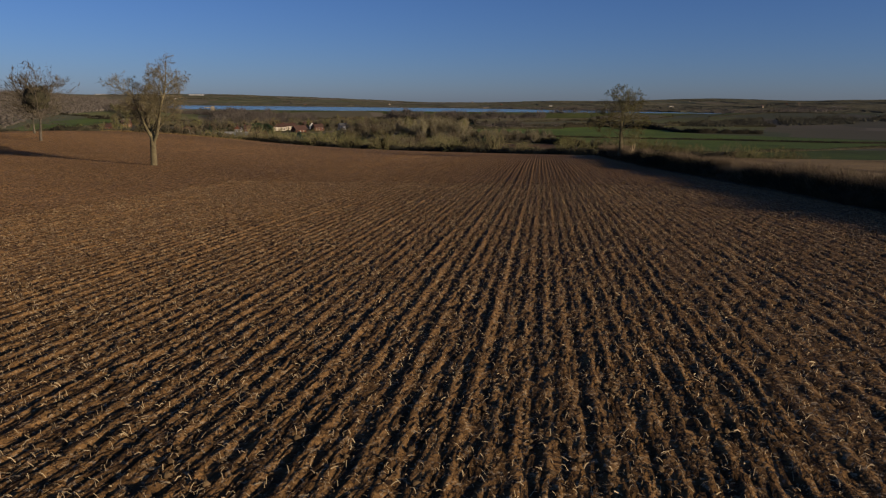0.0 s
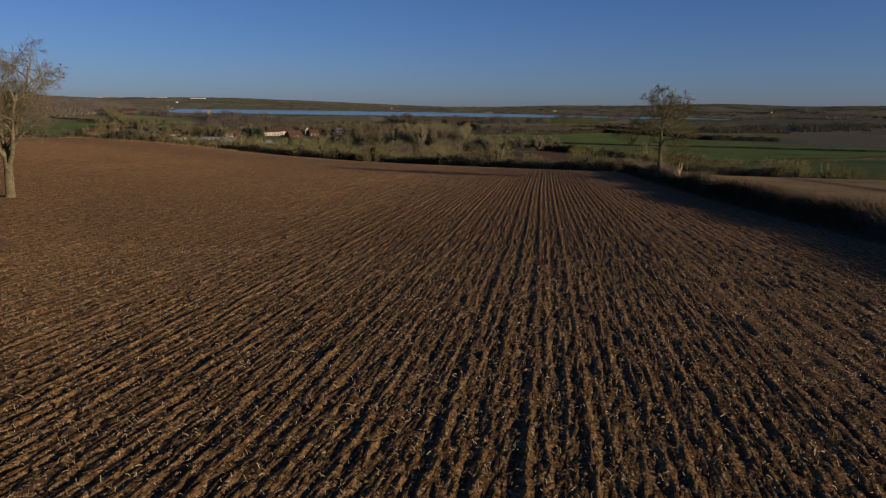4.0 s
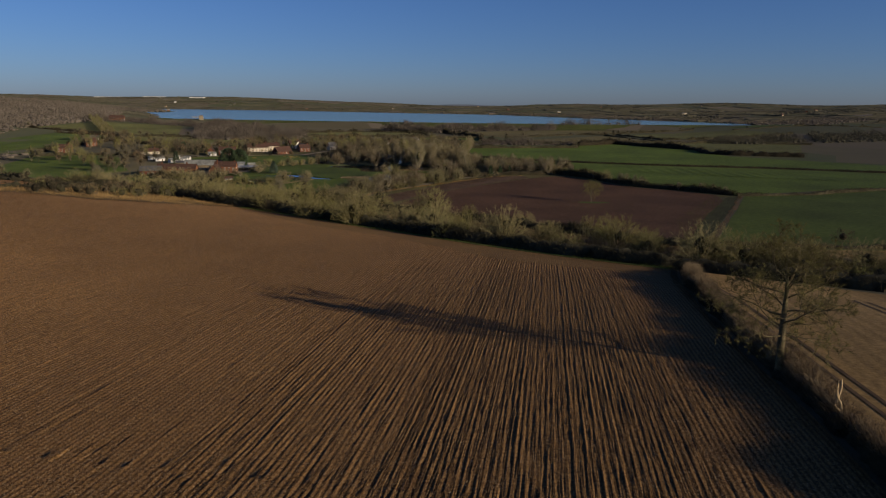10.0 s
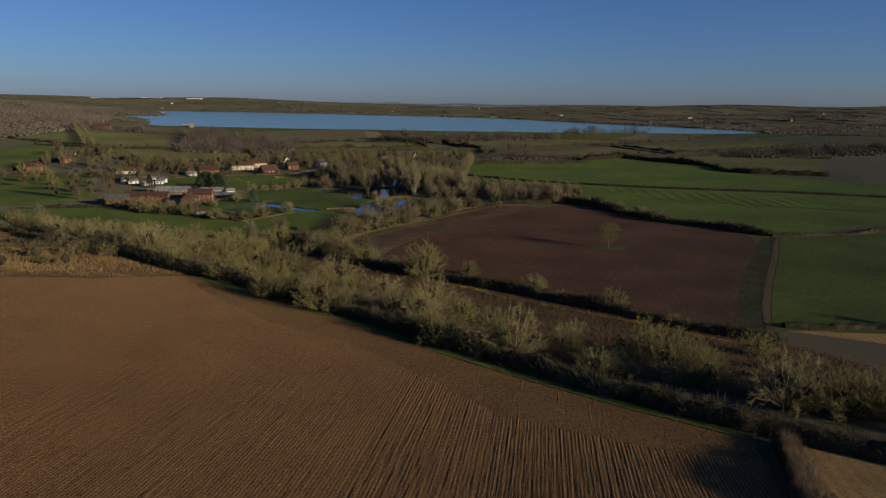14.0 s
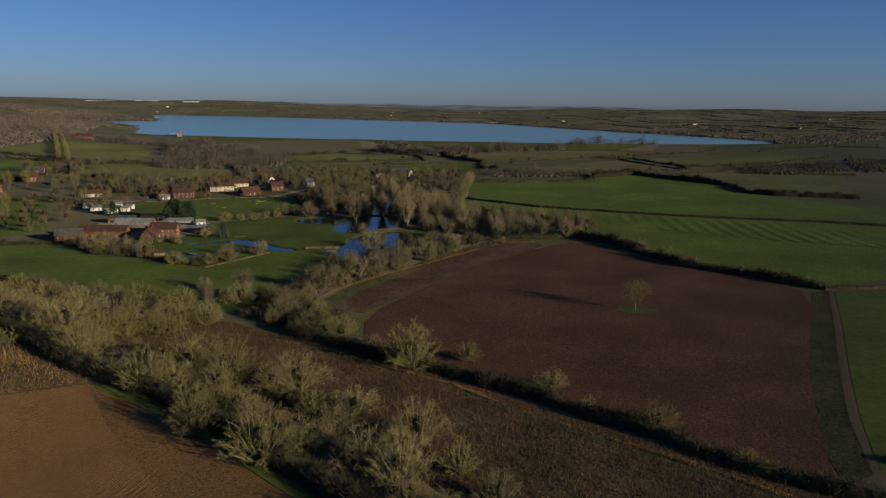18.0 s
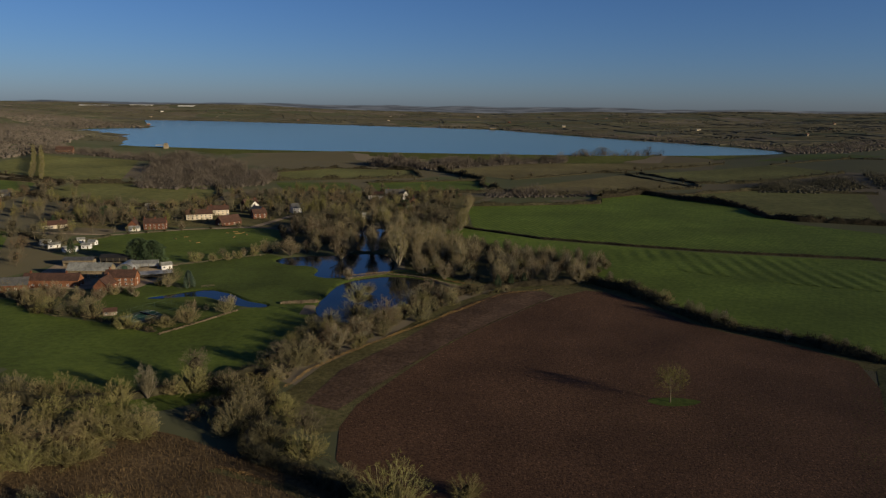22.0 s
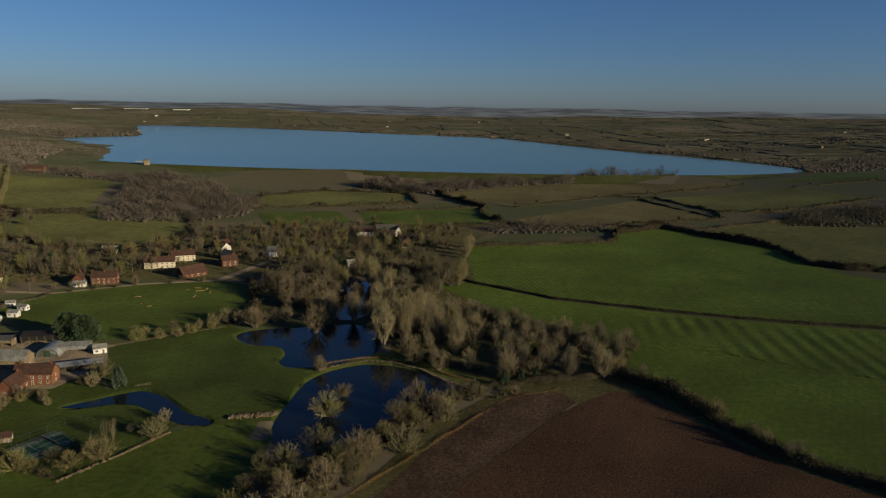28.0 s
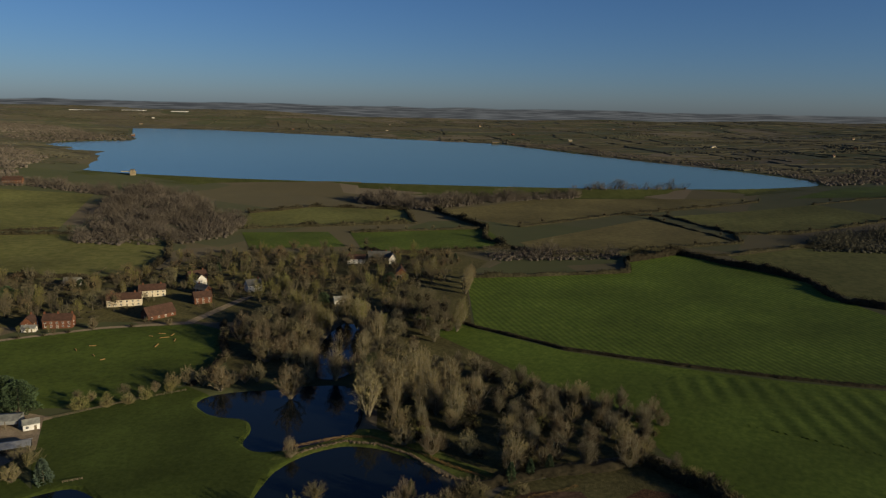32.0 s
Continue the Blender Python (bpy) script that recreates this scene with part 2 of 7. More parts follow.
M_RIDGE = striped(material("ridge_and_furrow_grass", (0.054, 0.084, 0.012), (0.100, 0.134, 0.023), 0.3, 0.9, 0.04, 2.0, 0.015), 3.0, 30.0, 0.03, 0.0)
M_ROUGH = material("rough_grass", (0.050, 0.050, 0.020), (0.115, 0.098, 0.045), 0.5, 0.95, 0.18, 1.5, 0.03)
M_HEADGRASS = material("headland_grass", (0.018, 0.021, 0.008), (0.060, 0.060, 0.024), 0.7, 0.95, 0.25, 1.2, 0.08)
M_VERGE = material("green_verge", (0.045, 0.07, 0.014), (0.12, 0.13, 0.036), 0.9, 0.95, 0.12, 3.0, 0.1)
M_OLIVE = material("pasture_olive", (0.072, 0.078, 0.024), (0.130, 0.126, 0.048), 0.15, 0.95, 0.06, 1.0, 0.01)
M_DULL = material("pasture_brown", (0.088, 0.076, 0.034), (0.142, 0.12, 0.055), 0.15, 0.95, 0.06, 1.0, 0.01)
M_REED = material("dead_reeds", (0.056, 0.037, 0.020), (0.132, 0.090, 0.048), 0.8, 0.95, 0.3, 1.2, 0.05)
M_RUSSET = material("russet_dead_growth", (0.085, 0.050, 0.030), (0.20, 0.125, 0.078), 0.8, 0.95, 0.2, 1.5, 0.05)
M_TRACK = material("weedy_plough_strip", (0.042, 0.026, 0.018), (0.112, 0.072, 0.050), 0.7, 0.95, 0.25, 0.9, 0.06)
M_GROUND = material("farmland", (0.056, 0.070, 0.020), (0.122, 0.120, 0.044), 0.02, 0.95, 0.0, 1.0, 0.004)
M_DAM = material("dam_grass", (0.046, 0.055, 0.016), (0.075, 0.082, 0.029), 0.1, 0.95, 0.04, 1.0, 0.008)
M_GRAVEL = material("gravel", (0.16, 0.12, 0.09), (0.30, 0.24, 0.18), 1.5, 0.95, 0.03, 8.0)
M_LAKE = water("lake_water", (0.075, 0.135, 0.08), 0.16, 0.0008, 0.25)
M_POND = water("pond_water", (0.006, 0.009, 0.010), 0.03, 0.006, 1.0)
M_BARK = material("bark", (0.085, 0.070, 0.052), (0.22, 0.185, 0.14), 3.0, 0.95, 0.02, 12.0, vary=0.2)
M_BARK_PALE = material("pale_bark", (0.170, 0.145, 0.102), (0.357, 0.315, 0.238), 2.5, 0.95, 0.02, 12.0, vary=0.15)
M_BARK_WILLOW = material("willow_bark", (0.135, 0.117, 0.056), (0.310, 0.270, 0.146), 2.0, 0.95, 0.02, 12.0, vary=0.15)
M_BARK_ASH = material("lichened_bark", (0.10, 0.08, 0.045), (0.235, 0.19, 0.11), 3.0, 0.95, 0.03, 10.0)
M_TWIG = material("bare_twigs", (0.082, 0.071, 0.048), (0.182, 0.155, 0.103), 0.6, 0.95, vary=0.25)
M_TWIG_OLIVE = material("lichened_twigs", (0.112, 0.103, 0.034), (0.268, 0.241, 0.087), 0.5, 0.95, vary=0.2)
M_TWIG_GOLD = material("yellow_willow_twigs", (0.165, 0.135, 0.069), (0.376, 0.305, 0.166), 0.5, 0.95, vary=0.2)
M_TWIG_RUST = material("russet_twigs", (0.100, 0.073, 0.043), (0.218, 0.160, 0.094), 0.5, 0.95, vary=0.2)
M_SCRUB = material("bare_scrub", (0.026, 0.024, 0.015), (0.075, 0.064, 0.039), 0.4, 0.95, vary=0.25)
M_BRUSHY = material("garden_shrubs", (0.040, 0.038, 0.022), (0.105, 0.090, 0.050), 0.4, 0.95)
# dark tone of the added lumps that stand for shade inside crowns
M_CROWN_SHADE = material("crown_shade", (0.034, 0.031, 0.014), (0.085, 0.074, 0.036), 1.2, 0.95, 0.3, 1.5, vary=0.2)
M_BRUSH = material("brown_brushwood", (0.14, 0.10, 0.062), (0.30, 0.225, 0.145), 0.6, 0.95)
# scrub of the far country, paler and greyer: distance haze put into the colour
M_SCRUB_FAR = material("distant_scrub", (0.055, 0.053, 0.039), (0.110, 0.101, 0.073), 0.03, 0.95)
M_WOOD_FAR = material("distant_wood", (0.090, 0.076, 0.066), (0.170, 0.142, 0.122), 0.03, 0.95)
M_NEEDLE = material("dark_conifer_needles", (0.022, 0.040, 0.018), (0.080, 0.115, 0.052), 1.0, 0.85, vary=0.15)
M_SPRUCE = material("blue_spruce_needles", (0.04, 0.065, 0.045), (0.10, 0.135, 0.10), 1.0, 0.85)
M_BRICK = material("red_brick", (0.12, 0.048, 0.03), (0.2, 0.09, 0.056), 2.0, 0.9, 0.01, 14.0, 0.4)
M_BRICK_ORANGE = material("orange_brick", (0.15, 0.062, 0.034), (0.25, 0.115, 0.064), 2.0, 0.9, 0.01, 14.0, 0.4)
M_RENDER_WHITE = material("white_render", (0.60, 0.57, 0.50), (0.80, 0.77, 0.70), 0.8, 0.85)
M_RENDER_CREAM = material("cream_render", (0.50, 0.43, 0.30), (0.68, 0.60, 0.45), 0.8, 0.85)
M_TILE = material("clay_roof_tile", (0.05, 0.027, 0.02), (0.1, 0.05, 0.034), 1.8, 0.85, 0.03, 5.0, 0.5)
M_SLATE = material("grey_slate", (0.055, 0.055, 0.058), (0.12, 0.115, 0.115), 1.8, 0.7, 0.02, 5.0, 0.4)
M_SHEET = material("fibre_cement_sheet", (0.17, 0.17, 0.165), (0.29, 0.285, 0.27), 0.8, 0.7, 0.02, 4.0, 0.2)
M_STEEL = material("galvanised_sheet", (0.26, 0.27, 0.27), (0.40, 0.41, 0.41), 0.9, 0.45, 0.0, 4.0, 0.2, metal=0.4)
M_BLACK = material("black_timber", (0.012, 0.011, 0.010), (0.035, 0.032, 0.028), 2.0, 0.8)
M_TIMBER = material("weathered_timber", (0.12, 0.095, 0.07), (0.26, 0.21, 0.155), 3.0, 0.9)
M_WHITE = material("white_paint", (0.66, 0.65, 0.62), (0.80, 0.79, 0.76), 2.0, 0.6)
M_GLASS = material("window_glass", (0.02, 0.025, 0.03), (0.04, 0.045, 0.05), 1.0, 0.08, spec=0.6)
M_COURT = material("tennis_court_green", (0.030, 0.075, 0.052), (0.048, 0.10, 0.072), 0.8, 0.9)
M_COURT_EDGE = material("tennis_court_surround", (0.045, 0.062, 0.050), (0.070, 0.088, 0.070), 0.8, 0.9)
M_WIRE = material("green_wire", (0.03, 0.06, 0.04), (0.06, 0.10, 0.07), 2.0, 0.6)
M_STONE = material("pale_stone", (0.13, 0.1, 0.068), (0.25, 0.195, 0.135), 1.2, 0.95, 0.03, 6.0)
M_SAND = material("sandstone", (0.26, 0.205, 0.14), (0.38, 0.31, 0.22), 0.8, 0.9)


# ---------------------------------------------------------------- mesh helpers
def link_mesh(name, verts, faces, mat, parent=None, label="", smooth=False):
    """One mesh object from arrays or lists of places and faces (indices)."""
    me = bpy.data.meshes.new(name)
    verts = np.asarray(verts, float).reshape(-1, 3)
    if isinstance(faces, np.ndarray):
        k = faces.shape[1]
        me.vertices.add(len(verts)), me.loops.add(faces.size), me.polygons.add(len(faces))
        me.vertices.foreach_set("co", verts.ravel())
        me.loops.foreach_set("vertex_index", faces.ravel().astype(np.int32))
        me.polygons.foreach_set("loop_start", (np.arange(len(faces)) * k).astype(np.int32))
        me.update(calc_edges=True)
    else:
        me.from_pydata(verts.tolist(), [], faces)
    if smooth:
        me.polygons.foreach_set("use_smooth", np.ones(len(me.polygons), bool))
    me.materials.append(mat)
    ob = new(name, me)
    if parent:
        ob.parent = parent
    if label:
        ob["label"] = label
    return ob


def part(name, bm, mat, parent=None, label=""):
    """Links a bmesh as one mesh object under a thing or a part."""
    me = bpy.data.meshes.new(name)
    bm.to_mesh(me)
    bm.free()
    me.materials.append(mat)
    ob = new(name, me)
    if parent:
        ob.parent = parent
    if label:
        ob["label"] = label
    return ob


def boxes(*specs, bevel=0.0):
    """A bmesh of boxes: (centre x, y, z, size x, y, z[, turn about z in degrees])."""
    bm = bmesh.new()
    for x, y, z, sx, sy, sz, *turn in specs:
        bmesh.ops.create_cube(bm, size=1, matrix=pose(x, y, z, 0, 0, turn[0] if turn else 0) @ Matrix.Diagonal((sx, sy, sz, 1)))
    if bevel:
        bmesh.ops.bevel(bm, geom=bm.edges[:], offset=bevel, segments=1, affect="EDGES")
    return bm


def gather(pieces):
    """Joins (verts, faces) arrays of one face size."""
    vs, fs, base = [], [], 0
    for v, f in pieces:
        vs.append(v), fs.append(f + base)
        base += len(v)
    return np.concatenate(vs), np.concatenate(fs)


def empty(name, m):
    ob = new(name)
    ob.matrix_basis = m
    ob.empty_display_size = 0.5
    return ob


# ---------------------------------------------------------------- the lie of the land
NEAR_SHORE = [(-640, 1612), (-500, 1556), (-342, 1518), (-117, 1494), (100, 1480), (300, 1482), (491, 1515), (600, 1560), (690, 1615)]
FAR_SHORE = [(712, 1690), (646, 1898), (540, 2080), (476, 2205), (380, 2430), (320, 2574), (240, 2760), (200, 2871), (-100, 3040), (-415, 3240), (-977, 3578), (-1442, 3674)]
LEFT_SHORE = [(-1300, 3350), (-1060, 2800), (-960, 2615), (-1060, 2500), (-1150, 2350), (-950, 2150), (-760, 1960), (-700, 1800), (-660, 1700)]
LAKE = NEAR_SHORE + FAR_SHORE + LEFT_SHORE
PX = [-3000, -300, -60, 74, 110, 180, 260, 340, 600]
PZ = [33, 33, 30.2, 24.6, 23.1, 19.9, 16.3, 12.9, 2.0]
VX = [-500, 560, 700, 900, 1200, 1400, 1560, 2000]
VZ = [0, 0, 0.6, 2.5, 6, 9, 11, 14]

def smooth(a, lo, hi):
    s = np.clip((a - lo) / (hi - lo), 0, 1)
    return s * s * (3 - 2 * s)

def lake_distance(x, y):
    """Metres from the reservoir's edge, negative over the water."""
    x, y = np.asarray(x, float), np.asarray(y, float)
    best, inside = np.full(x.shape, 1e9), np.zeros(x.shape, bool)
    for (ax, ay), (bx, by) in zip(LAKE, LAKE[1:] + LAKE[:1]):
        dx, dy = bx - ax, by - ay
        s = np.clip(((x - ax) * dx + (y - ay) * dy) / (dx * dx + dy * dy), 0, 1)
        best = np.minimum(best, np.hypot(x - ax - s * dx, y - ay - s * dy))
        if dy:
            inside ^= ((ay > y) != (by > y)) & (x < ax + (y - ay) / dy * dx)
    return np.where(inside, -best, best)

def height(x, y):
    """The height of the bare ground."""
    x, y = np.asarray(x, float), np.asarray(y, float)
    c = 0.628 * x + 0.777 * y
    hill = np.interp(y, PX, PZ) + 0.01 * np.clip(x, -400, 200) - 0.0007 * np.clip(c - 150, 0, 120) ** 2
    z = hill + (np.interp(y, VX, VZ) - hill) * smooth(c, 205, 400)
    # the wooded rise west of the village and the land beyond the water
    z = z + 50 * np.exp(-((x + 1250) / 520) ** 2 - ((y - 1500) / 620) ** 2)
    z = z + 7 * np.exp(-((x + 330) / 200) ** 2 - ((y - 430) / 160) ** 2)
    z = z + 16 * np.exp(-((x - 760) / 260) ** 2 - ((y - 1420) / 260) ** 2)
    z = z + 6.5 * np.exp(-((x + 150) / 90) ** 2 - ((y - 170) / 110) ** 2)
    z = z + 6 * np.exp(-((x + 190) / 100) ** 2 - ((y - 310) / 90) ** 2)
    z = z + 3.6 * np.exp(-((c - 268) / 30) ** 2) * smooth(x, -260, -120) * smooth(-x, -190, -120)
    d = lake_distance(x, y)
    north = smooth(y, 1500, 1900)
    roll = 9 * np.sin(x * 0.0021 + 1.0) * np.sin(y * 0.0023) + 5 * np.sin(x * 0.0051 - y * 0.0042)
    shore = 21 + np.clip(d, 0, 4000) * 0.02 + roll * smooth(d, 100, 900)
    z = z + (np.maximum(shore, z * smooth(x, -400, -900)) - z) * north
    z = z + 34 * np.exp(-((x + 1750) / 420) ** 2 - ((y - 2500) / 700) ** 2) * smooth(d, 20, 400)
    z = z + 34 * smooth(y, 3300, 4700) * smooth(-x, 100, 1500) * smooth(d, 60, 700)
    bank = np.clip(21.6 - np.clip(d - 6, 0, None) / 3.0, -50, 21.6)
    z = np.where(d > 0, np.maximum(z, bank), z)
    return np.where(d < 0, np.minimum(20 + np.clip(d, -60, 0) * 0.1, 19.9), z)



def inside(poly, x, y):
    x, y = np.asarray(x, float), np.asarray(y, float)
    hit = np.zeros(x.shape, bool)
    for (ax, ay), (bx, by) in zip(poly, poly[1:] + poly[:1]):
        if ay != by:
            hit ^= ((ay > y) != (by > y)) & (x < ax + (y - ay) / (by - ay) * (bx - ax))
    return hit


def rounded(poly, times=2):
    """The outline with its corners cut, so that it runs in curves."""
    for _ in range(times):
        poly = [q for (ax, ay), (bx, by) in zip(poly, poly[1:] + poly[:1])
                for q in ((ax * 0.78 + bx * 0.22, ay * 0.78 + by * 0.22), (ax * 0.22 + bx * 0.78, ay * 0.22 + by * 0.78))]
    return poly


def along(points, step):
    """Places at even steps along a line of corners, with the way at each."""
    out = []
    for (ax, ay), (bx, by) in zip(points, points[1:]):
        n = max(1, round(math.hypot(bx - ax, by - ay) / step))
        out += [(ax + (bx - ax) * i / n, ay + (by - ay) * i / n, math.atan2(by - ay, bx - ax)) for i in range(n)]
    return out


def clip(poly, axis, at, keep):
    out = []
    for p, q in zip(poly, poly[1:] + poly[:1]):
        a, b = (p[axis] - at) * keep >= 0, (q[axis] - at) * keep >= 0
        if a:
            out.append(p)
        if a != b:
            s = (at - p[axis]) / (q[axis] - p[axis])
            out.append((p[0] + s * (q[0] - p[0]), p[1] + s * (q[1] - p[1])))
    return out


def drape(name, poly, mat, lift, step=20.0, label="", category="field"):
    """A sheet of land with the outline poly, laid on the ground."""
    verts, faces = [], []
    x0, x1 = min(p[0] for p in poly), max(p[0] for p in poly)
    for i in range(math.floor(x0 / step), math.ceil(x1 / step)):
        column = clip(clip(poly, 0, i * step, 1), 0, (i + 1) * step, -1)
        if len(column) < 3:
            continue
        y0, y1 = min(p[1] for p in column), max(p[1] for p in column)
        for j in range(math.floor(y0 / step), math.ceil(y1 / step)):
            cell = clip(clip(column, 1, j * step, 1), 1, (j + 1) * step, -1)
            cell = [p for k, p in enumerate(cell) if math.dist(p, cell[k - 1]) > 1e-6]
            if len(cell) >= 3:
                faces.append(list(range(len(verts), len(verts) + len(cell))))
                verts += cell
    v = np.array(verts)
    me_verts = np.column_stack([v, height(v[:, 0], v[:, 1]) - hollow(v[:, 0], v[:, 1]) + lift])
    ob = link_mesh(name, me_verts, faces, mat)
    bm = bmesh.new()
    bm.from_mesh(ob.data)
    bmesh.ops.remove_doubles(bm, verts=bm.verts, dist=0.01)
    bmesh.ops.recalc_face_normals(bm, faces=bm.faces)
    if sum(f.normal.z for f in bm.faces) < 0:
        bmesh.ops.reverse_faces(bm, faces=bm.faces)
    bmesh.ops.triangulate(bm, faces=bm.faces)
    bm.to_mesh(ob.data)
    bm.free()
    return tagged(ob, label, category, kind="structure")


# ---------------------------------------------------------------- ground
def ground_lines(lo, hi, near_lo, near_hi, fine, grow):
    out = list(np.arange(near_lo, near_hi + 0.1, fine))
    a, s = near_hi, fine
    while a < hi:
        s = min(s * grow, 140)
        a += s
        out.append(a)
    a, s = near_lo, fine
    while a > lo:
        s = min(s * grow, 140)
        a -= s
        out.insert(0, a)
    return np.array(out)


POND_A = rounded([(-101, 682), (-99, 692), (-85, 699), (-66, 702), (-46, 710), (-29, 709), (-22, 690), (-19, 668), (-22, 655), (-33, 648), (-46, 640), (-60, 637), (-68, 644), (-66, 656), (-71, 668), (-89, 670)])
POND_B = rounded([(-53, 590), (-54, 575), (-50, 560), (-38, 551), (-22, 549), (-3, 563), (10, 585), (18, 606), (18, 619), (4, 636), (-8, 643), (-24, 646), (-40, 636), (-49, 622), (-51, 607)])
POND_C = rounded([(-57, 770), (-50, 815), (-38, 812), (-30, 775), (-27, 742), (-36, 716), (-50, 716), (-52, 740)])
STREAM = rounded([(-148, 587), (-138, 594), (-126, 604), (-118, 607), (-104, 598), (-92, 584), (-80, 579), (-78, 573), (-90, 573), (-104, 583), (-116, 592), (-126, 592), (-138, 587)])
DRY = 0.55   # ponds lie this far below the turf


def edge_distance(poly, x, y):
    """Metres from an outline, negative inside it."""
    best = np.full(np.shape(x), 1e9)
    for (ax, ay), (bx, by) in zip(poly, poly[1:] + poly[:1]):
        dx, dy = bx - ax, by - ay
        q = np.clip(((x - ax) * dx + (y - ay) * dy) / (dx * dx + dy * dy + 1e-9), 0, 1)
        best = np.minimum(best, np.hypot(x - ax - q * dx, y - ay - q * dy))
    return np.where(inside(poly, x, y), -best, best)


def hollow(x, y):
    """How far the ground is dug out for the ponds: banks that slope into the water."""
    x, y = np.asarray(x, float), np.asarray(y, float)
    dug = np.zeros(x.shape)
    near = (x > -170) & (x < 40) & (y > 530) & (y < 840)
    if near.any():
        for p in (POND_A, POND_B, POND_C, STREAM):
            dug[near] = np.maximum(dug[near], 1.9 * smooth(-edge_distance(p, x[near], y[near]), -1.6, 2.4))
    return dug


gx = np.unique(np.concatenate([ground_lines(-7000, 7000, -320, 330, 10, 1.13), np.arange(-160, 40, 2.5)]))
gy = np.unique(np.concatenate([ground_lines(-2500, 7000, -120, 1100, 10, 1.13), np.arange(540, 830, 2.5)]))
XX, YY = np.meshgrid(gx, gy)
ZZ = height(XX, YY) - hollow(XX, YY)
gi = np.arange(XX.size).reshape(XX.shape)
ground = link_mesh("ground", np.column_stack([XX.ravel(), YY.ravel(), ZZ.ravel()]),
                   np.column_stack([gi[:-1, :-1].ravel(), gi[:-1, 1:].ravel(), gi[1:, 1:].ravel(), gi[1:, :-1].ravel()]), M_GROUND, smooth=True)
tagged(ground, "rough winter farmland of olive and brown turf", "ground", kind="structure")
# patchwork of far fields in the ground's material
_n, _l = M_GROUND.node_tree.nodes, M_GROUND.node_tree.links
_b = _n["Principled BSDF"]
_src = _b.inputs["Base Color"].links[0].from_socket
_co, _mp, _vo, _ra, _mx = _n.new("ShaderNodeTexCoord"), _n.new("ShaderNodeMapping"), _n.new("ShaderNodeTexVoronoi"), _n.new("ShaderNodeValToRGB"), _n.new("ShaderNodeMixRGB")
_mp.inputs["Scale"].default_value = (0.0042, 0.0042, 0.0)
_mp.inputs["Rotation"].default_value = (0, 0, 0.5)
_vo.distance, _vo.inputs["Scale"].default_value = "CHEBYCHEV", 1.0
_cr = _ra.color_ramp
_cr.interpolation = "CONSTANT"
for _i, (_p, _c) in enumerate(((0.0, (0.052, 0.058, 0.028)), (0.22, (0.080, 0.068, 0.042)), (0.42, (0.058, 0.060, 0.034)), (0.62, (0.090, 0.073, 0.052)), (0.74, (0.062, 0.055, 0.040)), (0.88, (0.125, 0.102, 0.074)))):
    _e = _cr.elements[_i] if _i < 2 else _cr.elements.new(_p)
    _e.position, _e.color = _p, (*_c, 1)
_sp = _n.new("ShaderNodeSeparateColor")
_l.new(_co.outputs["Object"], _mp.inputs["Vector"]), _l.new(_mp.outputs[0], _vo.inputs["Vector"])
_l.new(_vo.outputs["Color"], _sp.inputs[0]), _l.new(_sp.outputs[0], _ra.inputs[0])
_mx.inputs["Fac"].default_value = 0.8
_l.new(_src, _mx.inputs[1]), _l.new(_ra.outputs[0], _mx.inputs[2]), _l.new(_mx.outputs[0], _b.inputs["Base Color"])


def pool(name, outline, z, mat, label):
    ob = link_mesh(name, [(x, y, z) for x, y in outline], [list(range(len(outline)))], mat)
    bm = bmesh.new()
    bm.from_mesh(ob.data)
    bmesh.ops.triangulate(bm, faces=bm.faces)
    for f in bm.faces:
        if f.normal.z < 0:
            f.normal_flip()
    bm.to_mesh(ob.data)
    bm.free()
    return tagged(ob, label, "water", kind="structure")


pool("reservoir", rounded(LAKE, 2), 20.0, M_LAKE, "wide blue reservoir behind a grassed dam")
for _o, _t in ((POND_A, "dark pond with a lobed grassy shore"), (POND_B, "dark pond below a reeded causeway"),
               (POND_C, "narrow pond among bare trees"), (STREAM, "narrow stream round the lawn")):
    _c = np.mean(np.array(_o), 0)
    pool("pond", _o, float(height(*_c)) - DRY, M_POND, _t)

# ---------------------------------------------------------------- fields
FIELD = [(-430, -110), (30, -110), (36, -30), (39, 30), (41, 70), (43, 95), (46, 115), (49, 150), (61, 214), (44, 227), (26, 243), (13, 256), (1, 268.5), (-11, 281), (-26, 295.5), (-44, 313), (-63, 327.5), (-84, 341), (-103, 320), (-126, 309), (-181, 320), (-430, 300)]
BROWN = [(-22, 446), (-2, 488), (18, 526), (43, 560), (72, 598), (101, 620), (124, 580), (138, 549), (171, 523), (190, 497), (138, 400), (108, 332), (100, 310), (86, 319), (52, 350), (20, 381), (-18, 406)]
drape("field_stubble", [(39, -110), (45, 40), (48, 90), (50, 115), (55, 150), (66, 215), (90, 196), (150, 140), (300, 20), (300, -110)], M_STUBBLE, 0.10, 10, "pale cereal stubble beyond the hedge")
drape("field_brown", rounded(BROWN, 1), M_BROWN, 0.10, 10, "dark reddish-brown ploughed field")
drape("field_strip", [(-36, 456), (-28, 487), (-4, 527), (19, 575), (48, 611), (70, 612), (74, 601), (45, 563), (18, 526), (-3, 489), (-24, 450)], M_TRACK, 0.16, 10, "rough strip of weedy old plough")
drape("field_margin", [(-46, 462), (-36, 492), (-12, 530), (10, 576), (44, 616), (100, 636), (126, 602), (142, 556), (200, 506), (190, 492), (130, 540), (100, 596), (70, 600), (40, 560), (10, 500), (-10, 440), (-30, 430)], M_ROUGH, 0.07, 10, "grassy margin of the ploughed field")
